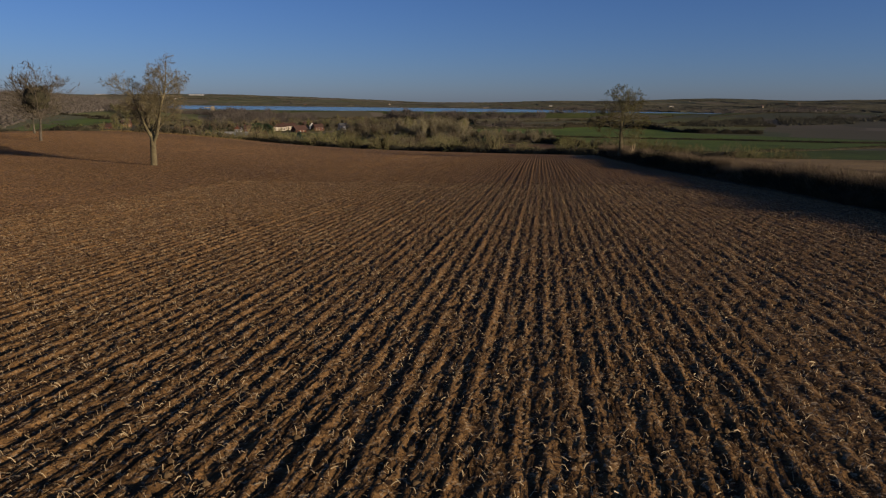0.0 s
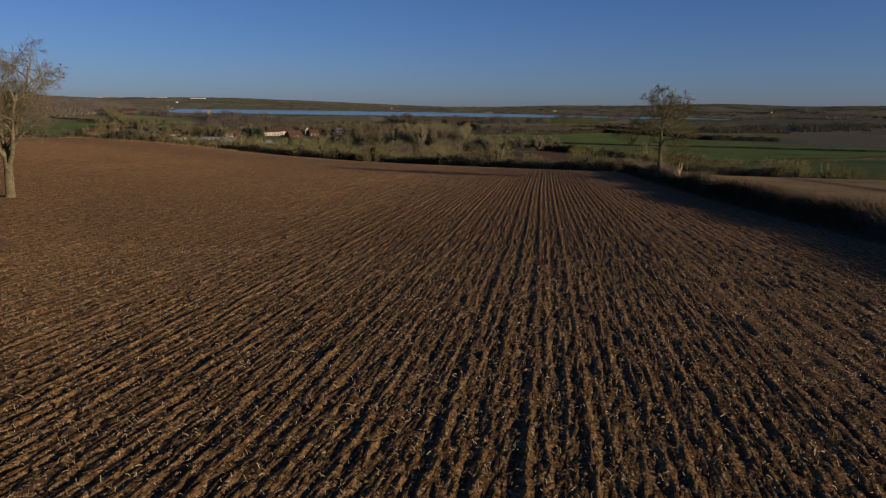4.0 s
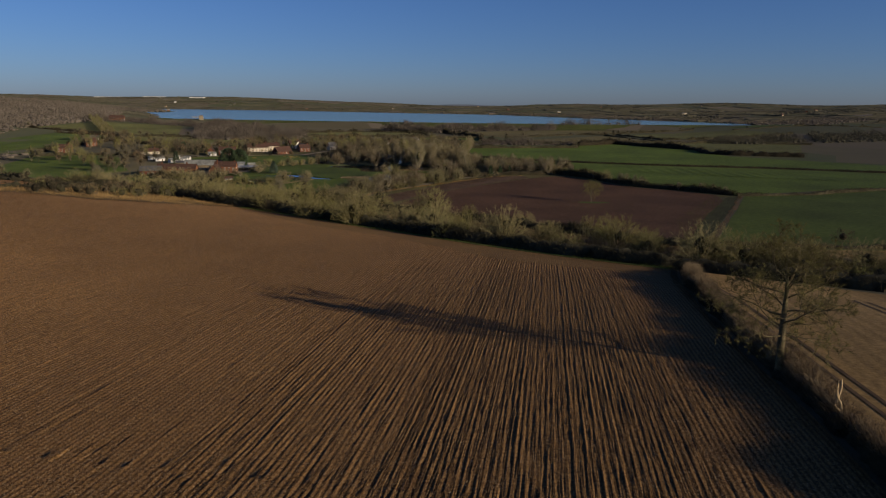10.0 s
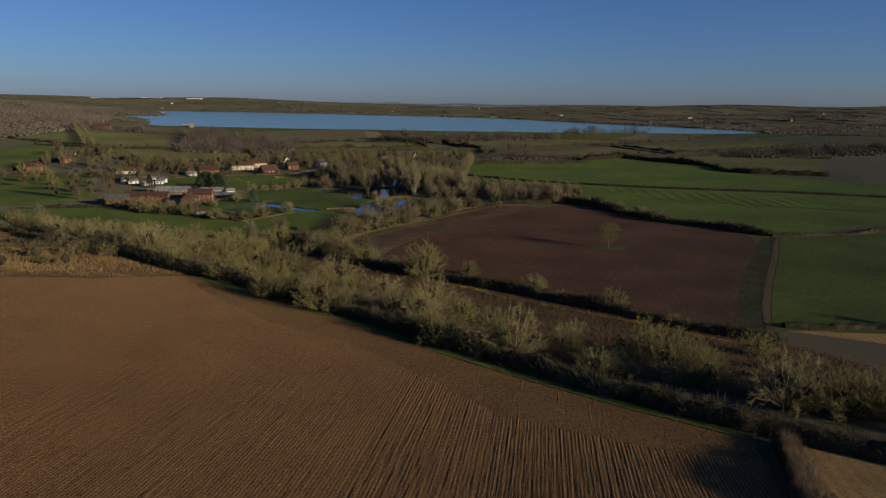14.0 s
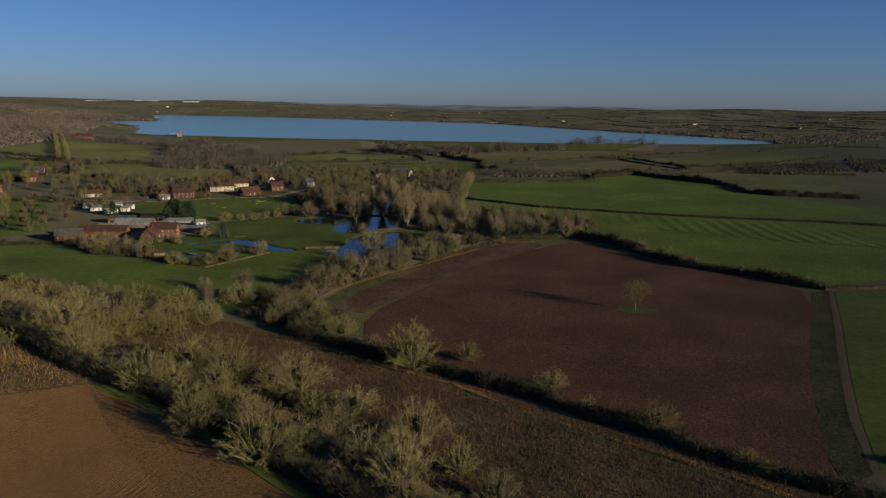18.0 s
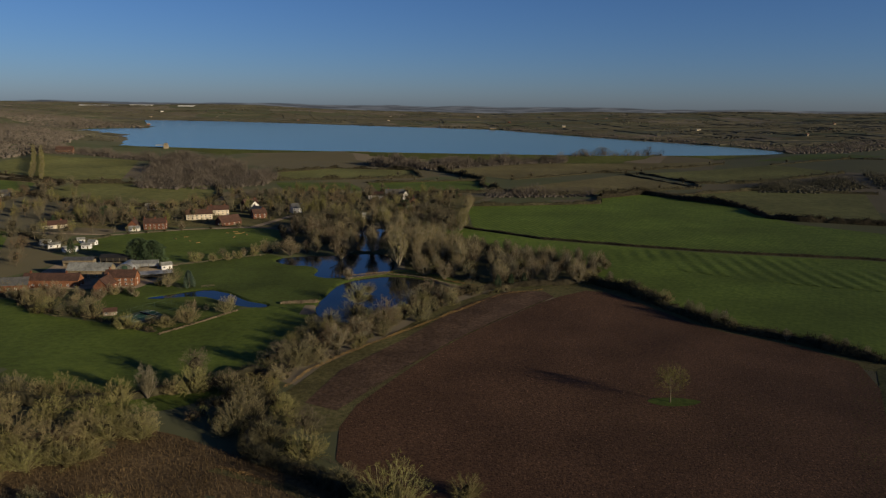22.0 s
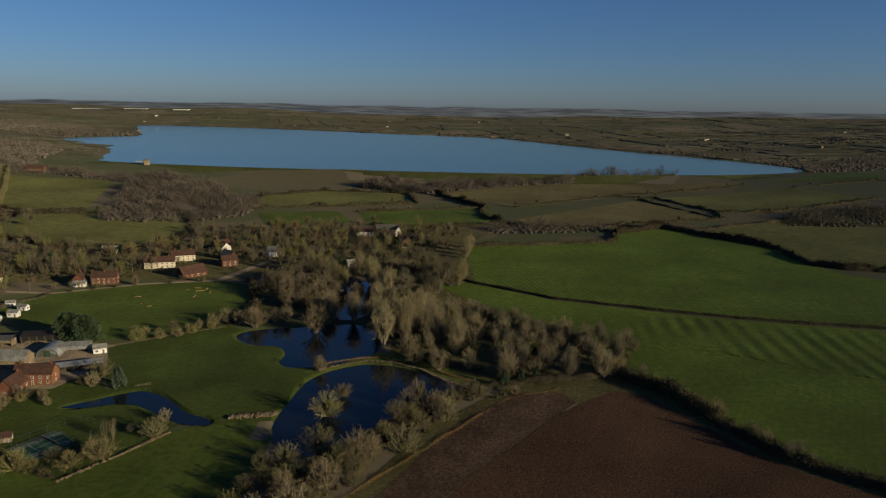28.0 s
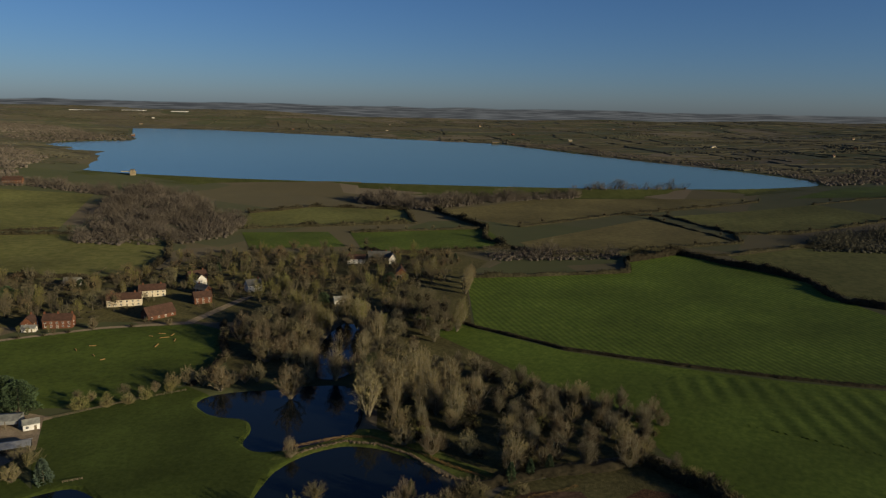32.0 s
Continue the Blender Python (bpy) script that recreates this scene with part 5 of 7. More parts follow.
scatter_line([(-205, 452), (-150, 446), (-100, 452), (-70, 474)], 9.0, 4.0, T_WILLOW + [T_OLIVE], 0.7, 1.0)
scatter_area([(-230, 600), (-160, 600), (-150, 590), (-186, 570), (-222, 590)], 26, [T_GOLD, T_WILLOW[2], T_RUST], 0.35, 0.6, 5)
# plainer trees for the village and the country behind it
T_FAR = [bare_tree(("village_tree", "garden_tree", "village_tree", "garden_tree")[i], 81 + i, "round" if i < 2 else "fan", 14.0, 1350, M_BARK, (M_TWIG, M_TWIG_RUST, M_TWIG, M_TWIG_OLIVE)[i], "bare garden tree with a rounded crown", 3.6, "trees of the village", core=0.32 if i < 2 else 0.0, forks=2) for i in range(4)]
T_ROW = [bare_tree("hedgerow_tree", 86 + i, "round", 12.0, 700, M_BARK, M_TWIG, "bare hedgerow tree with a rounded crown", 7.0, "hedgerow trees", core=0.35, forks=2) for i in range(2)]
VILLAGE = [(-330, 800), (-250, 794), (-206, 806), (-190, 880), (-120, 850), (-60, 830), (-20, 880), (30, 930), (30, 1000), (-60, 1020), (-200, 1000), (-240, 900), (-330, 890)]
HOUSES = ((-304, 787), (-223, 790), (-239, 786), (-204, 839), (-195, 864), (-171, 815), (-177, 905), (-172, 897), (-154, 850), (-160, 870), (-127, 884), (-61, 981), (-41, 988), (-29, 984), (-18, 932), (-56, 856))


def clear_of_houses(x, y):
    """Not on a house, nor close before its front."""
    return all(abs(x - a) > 12 or y > b + 8 or y < b - 14 for a, b in HOUSES)


scatter_area(VILLAGE, 270, T_FAR, 0.55, 1.1, 6.5, clear_of_houses)
for x, y in HOUSES:
    for _ in range(3):
        place(random.choice(T_FAR), x + random.uniform(-14, 14), y - random.uniform(9, 18), random.uniform(0.25, 0.42))
scatter_area(VILLAGE, 18, [T_POPLAR[0], T_OLIVE], 0.5, 0.8, 9, clear_of_houses)
scatter_area(VILLAGE, 12, [T_FIR, T_YEW], 0.4, 0.7, 14, clear_of_houses)
scatter_area([(-420, 740), (-320, 760), (-262, 770), (-250, 700), (-262, 640), (-250, 612), (-290, 640), (-330, 690)], 30, T_FAR, 0.7, 1.15, 9)
scatter_area([(-480, 1000), (-400, 800), (-330, 800), (-330, 900), (-420, 1040)], 36, T_FAR, 0.8, 1.2, 9)
scatter_line([(-474, 1070), (-556, 1220), (-648, 1380)], 11, 1.5, T_POPLAR[:1], 0.45, 0.6)
scatter_line([(-490, 1078), (-572, 1228), (-664, 1388)], 11, 1.5, T_POPLAR[:1], 0.45, 0.6)


# ---------------------------------------------------------------- hedges and far woods, each one tangle of stems
def tangle(places, twigs, rng, core=0.45, fine=0.05, rise=0.2):
    """Clumps of bare stems with a knot of shade inside: places are x, y, wide, tall rows."""
    P = np.asarray(places, float)
    z = height(P[:, 0], P[:, 1])
    n = len(P)
    k = np.repeat(np.arange(n), twigs)
    turn, s = rng.random(len(k)) * 2 * np.pi, rng.random(len(k)) ** 0.5
    w, h = P[k, 2], P[k, 3]
    base = rng.random(len(k)) * 0.75
    dome = np.sqrt(np.clip(1 - (base * 0.95) ** 2, 0.05, 1))
    p = np.column_stack([P[k, 0] + np.cos(turn) * w * s * dome, P[k, 1] + np.sin(turn) * w * s * dome, z[k] + h * base])
    d = np.column_stack([np.cos(turn) * 0.6, np.sin(turn) * 0.6, rng.uniform(0.4, 1.3, len(k))]) + rng.normal(0, 0.35, (len(k), 3))
    d *= (h * rng.uniform(0.22, 0.45, len(k)) / np.linalg.norm(d, axis=1))[:, None]
    spray = slivers(p, d, fine * h * rng.uniform(0.5, 1.2, len(k)), rng)
    if not core:
        return spray
    # the knot: a rough low-poly lump
    t = np.arange(6) * np.pi / 3
    rings = []
    for f, q in ((0.95, -0.03), (1.1, 0.42), (0.82, 0.82)):
        rings.append(np.stack([np.cos(t) * f, np.sin(t) * f, np.full(6, q)], -1))
    lump = np.concatenate(rings + [np.array([[0, 0, 0.98]])])
    body = lump[None] * (1 + rng.normal(0, 0.13, (n, len(lump), 1)))
    body = body * np.stack([P[:, 2] * core, P[:, 2] * core, P[:, 3] * (core + rise)], -1)[:, None]
    body = body + np.stack([P[:, 0], P[:, 1], z], -1)[:, None]
    tri = []
    for r in range(2):
        for i in range(6):
            a, b, c, e = r * 6 + i, r * 6 + (i + 1) % 6, r * 6 + 6 + i, r * 6 + 6 + (i + 1) % 6
            tri += [(a, b, e), (a, e, c)]
    tri += [(12 + i, 12 + (i + 1) % 6, 18) for i in range(6)]
    tri = np.array(tri)
    f = (tri[None] + (np.arange(n) * len(lump))[:, None, None]).reshape(-1, 3)
    return gather([(body.reshape(-1, 3), f), spray])


def ribbon(rows, rng, core):
    """The close body of a hedge: a ragged ridge along rows of x, y, half width, height."""
    R = np.asarray(rows, float)
    n = len(R)
    d = np.gradient(R[:, :2], axis=0)
    d /= np.linalg.norm(d, axis=1, keepdims=True) + 1e-9
    side = np.column_stack([-d[:, 1], d[:, 0]])
    z = height(R[:, 0], R[:, 1])
    ring = []
    for o, q in ((-1.25, -0.08), (-1.05, 0.5), (-0.45, 0.95), (0.45, 0.95), (1.05, 0.5), (1.25, -0.08)):
        o = o * core * R[:, 2] * rng.uniform(0.75, 1.3, n)
        q = q * (core + 0.18) * R[:, 3] * (rng.uniform(0.75, 1.2, n) if q > 0 else 1)
        ring.append(np.column_stack([R[:, 0] + side[:, 0] * o, R[:, 1] + side[:, 1] * o, z + q]))
    v = np.stack(ring, 1).reshape(-1, 3)
    i = np.arange((n - 1) * 6).reshape(n - 1, 6)[:, :5].ravel()
    return v, np.concatenate([np.stack([i, i + 1, i + 7], -1), np.stack([i, i + 7, i + 6], -1)])


def hedge(points, wide, tall, twigs, mat, label, step=None, seed=3, ragged=0.3, name="hedge", fine=0.03, core=0.52):
    rng = np.random.default_rng(seed)
    rows = []
    track = along(points, step or wide * 0.8)
    n = len(track)
    wave = np.convolve(rng.normal(0, 1, n + 8), np.ones(9) / 3, "valid")      # slow rise and fall of its top
    drift = np.convolve(rng.normal(0, 1, n + 8), np.ones(9) / 3, "valid")
    for (x, y, a), h, o in zip(track, wave, drift):
        o = o * wide * 0.12
        rows.append((x - math.sin(a) * o, y + math.cos(a) * o, wide * 0.5 * rng.uniform(0.85, 1.25), tall * max(0.35, 1 + ragged * (0.55 * h + rng.uniform(-0.35, 0.35)))))
    pieces = [tangle(rows, twigs, rng, fine=fine, core=0)]
    if n > 2 and "fringe" not in name:
        pieces.append(ribbon(rows, rng, core))
    ob = link_mesh(name, *gather(pieces), mat)
    return tagged(ob, label, "hedge", kind="stuff")


def wood(poly, spacing, tall, twigs, mat, label, seed=5):
    rng = np.random.default_rng(seed)
    xs, ys = [p[0] for p in poly], [p[1] for p in poly]
    X, Y = np.meshgrid(np.arange(min(xs), max(xs), spacing), np.arange(min(ys), max(ys), spacing))
    X, Y = X + rng.uniform(-0.45, 0.45, X.shape) * spacing, Y + rng.uniform(-0.45, 0.45, Y.shape) * spacing
    keep = inside(poly, X, Y) & (lake_distance(X, Y) > 3)
    lie = np.sin(X * 0.071 + seed) + np.sin(Y * 0.083 - X * 0.03 + 2 * seed) + 0.8 * np.sin(X * 0.19 + Y * 0.13) + rng.normal(0, 0.4, X.shape)
    keep &= lie > (-1.35 if np.ptp(xs) * np.ptp(ys) > 40000 else -2.6)
    X, Y, lie = X[keep], Y[keep], lie[keep]
    rows = np.column_stack([X, Y, spacing * rng.uniform(0.9, 1.6, len(X)), tall * rng.uniform(0.4, 1.15, len(X)) * (0.85 + 0.2 * lie)])
    return tagged(link_mesh("woodland", *tangle(rows, twigs, rng, 0.27, 0.017, 0.0), mat), label, "woodland", kind="stuff")


BANK = [(35, -90), (38, -40), (41, 10), (42.5, 35), (43.5, 62), (45, 90), (47, 112), (50, 136), (53, 160), (58, 190), (65, 214)]
hedge(BANK[:7], 2.8, 2.6, 460, M_SCRUB, "tall overgrown bare field hedge on a bank", 1.3, 6, 0.3, fine=0.008, core=0.5)
hedge(BANK[6:], 2.6, 2.0, 420, M_SCRUB, "overgrown bare field hedge on a bank", 1.3, 7, 0.35, fine=0.008, core=0.5)
hedge([(x - 2.4, y) for x, y in BANK], 1.6, 0.9, 150, M_REED, "fringe of pale dead grass along the hedge", 1.3, 8, 0.25, "grass_fringe", 0.014)
hedge([(x + 1.3, y) for x, y in BANK], 3.4, 3.3, 640, M_BRUSH, "pale brown brushwood and dead grass on the hedge bank", 1.2, 84, 0.2, "brushwood", 0.006, 0.42)
UNDER = "dark understorey of bare scrub along the wet strip"
hedge([(-190, 432), (-141, 396), (-104, 362)] + [(x + 4.6, y + 5.4) for x, y in EDGE[::-1]] + [(84, 208), (104, 192)], 6.5, 4.6, 260, M_SCRUB, UNDER, 2.0, 61, 0.3, "scrub", 0.012, 0.62)
hedge([(-150, 414), (-105, 384), (-58, 348), (-20, 316), (12, 290), (40, 264), (70, 244), (110, 226), (135, 210)], 7.0, 3.6, 190, M_BRUSH, "brown understorey of bare scrub in the wet strip", 3.0, 62, 0.5, "scrub", 0.012, 0.3)
hedge([(-205, 456), (-150, 442), (-110, 444), (-78, 468), (-54, 486)], 7.0, 4.2, 170, M_SCRUB, UNDER, 3.6, 63, 0.4, "scrub", 0.014)
PLOUGH_HEDGE = [(-54, 486), (-52, 455), (-44, 413), (-25, 403), (-3, 387), (16, 375), (34, 363), (49, 349), (63, 338), (75, 325), (86, 315), (97, 308), (110, 302)]
hedge(PLOUGH_HEDGE, 5.5, 4.2, 260, M_SCRUB, "tall bare hedge between reeds and plough", 1.8, 64, 0.35, "hedge", 0.012, 0.6)
hedge([(-50, 500), (-30, 530), (-8, 566), (10, 596), (30, 614), (60, 624), (96, 634)], 8.0, 3.6, 170, M_SCRUB, "scrub below the trees of the belt", 3.6, 65, 0.4, "scrub", 0.014)
HEDGE_N = [(101, 634), (119, 610), (130, 580), (145, 553), (176, 526), (198, 503)]
scatter_line(HEDGE_N, 9, 1.5, T_BUSH + [T_OLIVE, T_RUST], 0.45, 0.75)
hedge(HEDGE_N, 7.5, 5.4, 220, M_SCRUB, "bare hedge along the ploughed field", 2.4, 9, 0.4, fine=0.018)
hedge([(198, 503), (250, 512), (320, 546), (430, 604), (560, 660)], 4.0, 3.0, 110, M_SCRUB, "bare hedge between pastures", 2.6, 10, 0.4, fine=0.02)
hedge([(200, 501), (171, 440), (150, 399), (129, 356), (114, 320)], 3.0, 0.6, 230, M_RUSSET, "low brown fence-line of dead growth", 1.3, 11, 0.2, "grass_fringe", 0.018)
hedge([(-9, 848), (38, 808), (90, 770), (150, 747), (205, 730), (251, 720), (310, 711), (420, 672), (560, 664)], 3.2, 2.2, 100, M_SCRUB, "trimmed hedge dividing the green fields", 1.7, 12, 0.15, fine=0.02)
hedge([(190, 1012), (249, 1048), (284, 1006), (326, 948), (324, 888), (345, 870), (420, 850)], 9, 7.0, 90, M_SCRUB, "tall bare hedgerow", 3.2, 13, 0.4, fine=0.014)
hedge([(36, 938), (106, 950), (180, 967), (189, 1018), (249, 1050), (296, 1046), (392, 1093), (540, 1066)], 5, 4.0, 55, M_SCRUB, "bare hedgerow", 3.6, 14, 0.5)
for pts, tall, sd in (([(85, 1058), (122, 1024), (194, 1051), (337, 1113), (350, 1162), (417, 1167), (600, 1258)], 4.5, 15), ([(106, 1182), (252, 1290), (308, 1279), (350, 1163)], 3.5, 16),
                      ([(85, 1060), (60, 1110), (65, 1168), (5, 1285)], 8.0, 17), ([(281, 1262), (337, 1114)], 3.0, 18), ([(481, 1404), (252, 1290)], 4.0, 19), ([(545, 1368), (700, 1420), (830, 1380)], 4, 20),
                      ([(-86, 1124), (65, 1167)], 4, 21), ([(-205, 1131), (-18, 1193), (-33, 1289)], 5, 22), ([(-226, 1232), (-154, 1299), (-33, 1289)], 6, 23), ([(-430, 1060), (-272, 1097), (-205, 1131)], 5, 24),
                      ([(-420, 958), (-332, 906), (-224, 908), (-232, 990), (-272, 1097)], 5, 25), ([(-640, 1150), (-446, 1075), (-390, 1101)], 4, 26), ([(-560, 1080), (-440, 1058), (-430, 960), (-430, 800)], 6, 27),
                      ([(-420, 775), (-330, 772), (-262, 716), (-246, 760)], 4, 28), ([(-300, 600), (-219, 594), (-192, 563)], 3, 29), ([(-300, 528), (-219, 488), (-149, 458)], 5, 30),
                      ([(-262, 720), (-246, 760)], 3, 31), ([(-124, 806), (-104, 738), (-112, 702)], 4, 32), ([(-430, 330), (-190, 330), (-150, 384), (-208, 440), (-430, 522)], 4, 33),
                      ([(330, 330), (170, 328), (120, 326)], 2.5, 34), ([(420, 560), (330, 330), (330, 250)], 4, 35), ([(-60, 1040), (-29, 1022), (85, 1058)], 5, 36)):
    scatter_line(pts, 34, 2, T_ROW, 0.4, 0.85, 0.6)
    hedge(pts, 6.0, tall * 0.8, 22, M_SCRUB, "bare hedgerow between fields", 1.7, sd, 0.55, fine=0.05)
wood(VILLAGE, 8.0, 2.6, 46, M_BRUSHY, "garden shrubs and hedges of the village", 28)
wood([(-346, 1032), (-369, 1117), (-411, 1245), (-452, 1385), (-442, 1430), (-372, 1376), (-305, 1298), (-267, 1225), (-216, 1185), (-208, 1142), (-205, 1084), (-236, 1046), (-290, 1028)], 5.5, 13, 60, M_WOOD_FAR, "grey-brown bare woodland below the dam", 5)
wood([(-100, 1330), (-10, 1290), (112, 1390), (232, 1440), (228, 1456), (110, 1420), (-20, 1370), (-110, 1366)], 4.5, 15, 70, M_WOOD_FAR, "belt of bare trees at the dam's foot", 6)
wood([(240, 1466), (330, 1478), (405, 1490), (405, 1502), (320, 1492), (238, 1482)], 4.5, 13, 70, M_WOOD_FAR, "clump of bare trees by the water", 7)
wood([(397, 1076), (466, 1069), (560, 1120), (560, 1200), (470, 1180), (410, 1120)], 6, 11, 44, M_SCRUB_FAR, "dark wood at the field's edge", 8)
wood([(-700, 1400), (-597, 1428), (-467, 1384), (-425, 1322), (-565, 1368), (-650, 1360)], 5.5, 12, 50, M_WOOD_FAR, "poplar plantation under the dam", 9)
wood([(-1250, 1350), (-900, 1120), (-640, 1160), (-640, 1400), (-700, 1580), (-780, 1780), (-950, 1900), (-1400, 1900)], 9, 14, 24, M_WOOD_FAR, "wooded rise west of the reservoir", 10)
wood([(-1700, 2700), (-1130, 2380), (-1000, 2560), (-985, 2600), (-1150, 2760), (-1500, 3200), (-1900, 3100)], 12, 14, 20, M_WOOD_FAR, "woods on the far headland", 11)
wood([(-760, 1300), (-900, 1000), (-700, 700), (-480, 640), (-430, 790), (-560, 830), (-640, 1140)], 9, 11, 24, M_WOOD_FAR, "scattered woods west of the village", 12)
wood([(225, 2880), (345, 2570), (500, 2210), (670, 1900), (730, 1700), (800, 1720), (740, 1950), (580, 2260), (440, 2600), (300, 2900)], 9, 9, 24, M_WOOD_FAR, "trees along the far shore", 13)
wood([(620, 1600), (720, 1610), (760, 1700), (720, 1720)], 8, 11, 18, M_WOOD_FAR, "trees at the reservoir's end", 14)
wood([(640, 1590), (800, 1640), (1150, 1900), (1050, 2000), (820, 1800), (720, 1720)], 10, 13, 24, M_WOOD_FAR, "trees round the reservoir's end", 24)
wood([(130, 1010), (190, 1022), (188, 1052), (120, 1050), (60, 1030), (60, 1000)], 5, 10, 50, M_WOOD_FAR, "belt of bare trees behind the crop", 25)
wood([(700, 1180), (860, 1200), (1150, 1420), (1100, 1480), (860, 1300)], 8, 10, 44, M_SCRUB_FAR, "wood on the eastern skyline", 26)
wood([(-1700, 4215), (-1400, 4215), (-1380, 4300), (-1700, 4320)], 12, 13, 20, M_SCRUB_FAR, "trees behind the skyline houses", 27)
wood([(560, 1100), (700, 1130), (760, 1230), (620, 1240)], 7, 11, 40, M_SCRUB_FAR, "wood on the eastern rise", 15)


def country(count, seed, x0, x1, y0, y1):
    """The hedgerow lines and copses of the far country, as one body."""
    rng = np.random.default_rng(seed)
    pieces, copses = [], []
    for _ in range(count):
        y = y0 + (y1 - y0) * rng.random() ** 1.1
        x, a = rng.uniform(x0, x1) * y / y1, rng.choice([0.05, 0.2, 1.7, -0.12]) + rng.normal(0, 0.1)
        n, s = rng.integers(16, 70), rng.uniform(5, 8)
        wave = np.convolve(rng.normal(0, 1, n + 6), np.ones(7) / 2.6, "valid")
        i = np.arange(n)
        rows = np.column_stack([x + np.cos(a) * s * i, y + np.sin(a) * s * i, rng.uniform(1.5, 3.5, n), np.maximum(0.8, 2.1 + 0.6 * wave + rng.uniform(-0.3, 0.3, n))])
        rows = rows[(lake_distance(rows[:, 0], rows[:, 1]) > 14) & (rows[:, 1] > 1640)]
        if len(rows) > 6 and np.ptp(np.linalg.norm(np.diff(rows[:, :2], axis=0), axis=1)) < 1:
            pieces.append(ribbon(rows, rng, 0.8))
        if rng.random() < 0.2:
            for _ in range(rng.integers(15, 45)):
                copses.append((x + rng.normal(0, 55), y + rng.normal(0, 18), rng.uniform(8, 14), rng.uniform(3, 5.5)))
    c = np.array(copses)
    c = c[(lake_distance(c[:, 0], c[:, 1]) > 14) & (c[:, 1] > 1640)]
    pieces.append(tangle(c, 22, rng, 0.4, 0.03))
    return tagged(link_mesh("far_hedgerows", *gather(pieces), M_SCRUB_FAR), "hedgerows and copses of the far country", "woodland", kind="stuff")


country(1700, 17, -4600, 4600, 1700, 6600)
retire(T_YEW, T_SPRUCE, T_FIR, T_ASH, T_FIELD, T_LONE, *T_FAR, *T_ROW, *T_BROAD, *T_WILLOW, *T_BUSH, T_RUST, T_GOLD, *T_POPLAR, T_OLIVE, T_BIRCH)

# ---------------------------------------------------------------- buildings
def gable_wall(w, d, eaves, ridge_h):
    """Walls of a house with its two gables: length w along x."""
    bm = bmesh.new()
    v = [bm.verts.new(p) for p in ((-w / 2, -d / 2, -0.6), (w / 2, -d / 2, -0.6), (w / 2, d / 2, -0.6), (-w / 2, d / 2, -0.6),
                                   (-w / 2, -d / 2, eaves), (w / 2, -d / 2, eaves), (w / 2, d / 2, eaves), (-w / 2, d / 2, eaves), (-w / 2, 0, ridge_h), (w / 2, 0, ridge_h))]
    for f in ((0, 1, 5, 4), (2, 3, 7, 6), (1, 2, 6, 9, 5), (3, 0, 4, 8, 7), (4, 5, 9, 8), (6, 7, 8, 9), (3, 2, 1, 0)):
        bm.faces.new([v[i] for i in f])
    return bm


def roof_slab(w, d, eaves, ridge_h, side, thick=0.22, over=0.35):
    """One pitch of a roof, as a slab."""
    slope = (ridge_h - eaves) / (d / 2)
    y0, z0 = side * (d / 2 + over), eaves - over * slope
    bm = bmesh.new()
    ends = []
    for x in (-w / 2 - over, w / 2 + over):
        ends.append([bm.verts.new(p) for p in ((x, y0, z0 + 0.05), (x, 0, ridge_h + 0.05), (x, 0, ridge_h + 0.05 + thick), (x, y0, z0 + 0.05 + thick))])
    a, b = ends
    for i in range(4):
        bm.faces.new((a[i], a[(i + 1) % 4], b[(i + 1) % 4], b[i]))
    bm.faces.new(a[::-1]), bm.faces.new(b)
    bmesh.ops.recalc_face_normals(bm, faces=bm.faces)
    return bm


def window(parent, x, y, z, w, h, face, frame_mat=None):
    """A window on the wall that faces -y (0), +x (1), +y (2) or -x (3): frame and glass."""
    m = pose(x, y, z, 0, 0, face * 90)
    fr = part("window", boxes((0, -0.02, h / 2, w, 0.1, 0.09), (0, -0.02, -h / 2, w + 0.16, 0.16, 0.09), (-w / 2, -0.02, 0, 0.09, 0.1, h), (w / 2, -0.02, 0, 0.09, 0.1, h), (0, -0.02, 0, 0.07, 0.1, h)), frame_mat or M_WHITE, parent)
    fr.matrix_basis = m
    gl = part("pane", boxes((0, -0.005, 0, w - 0.06, 0.02, h - 0.06)), M_GLASS, fr)
    return gl


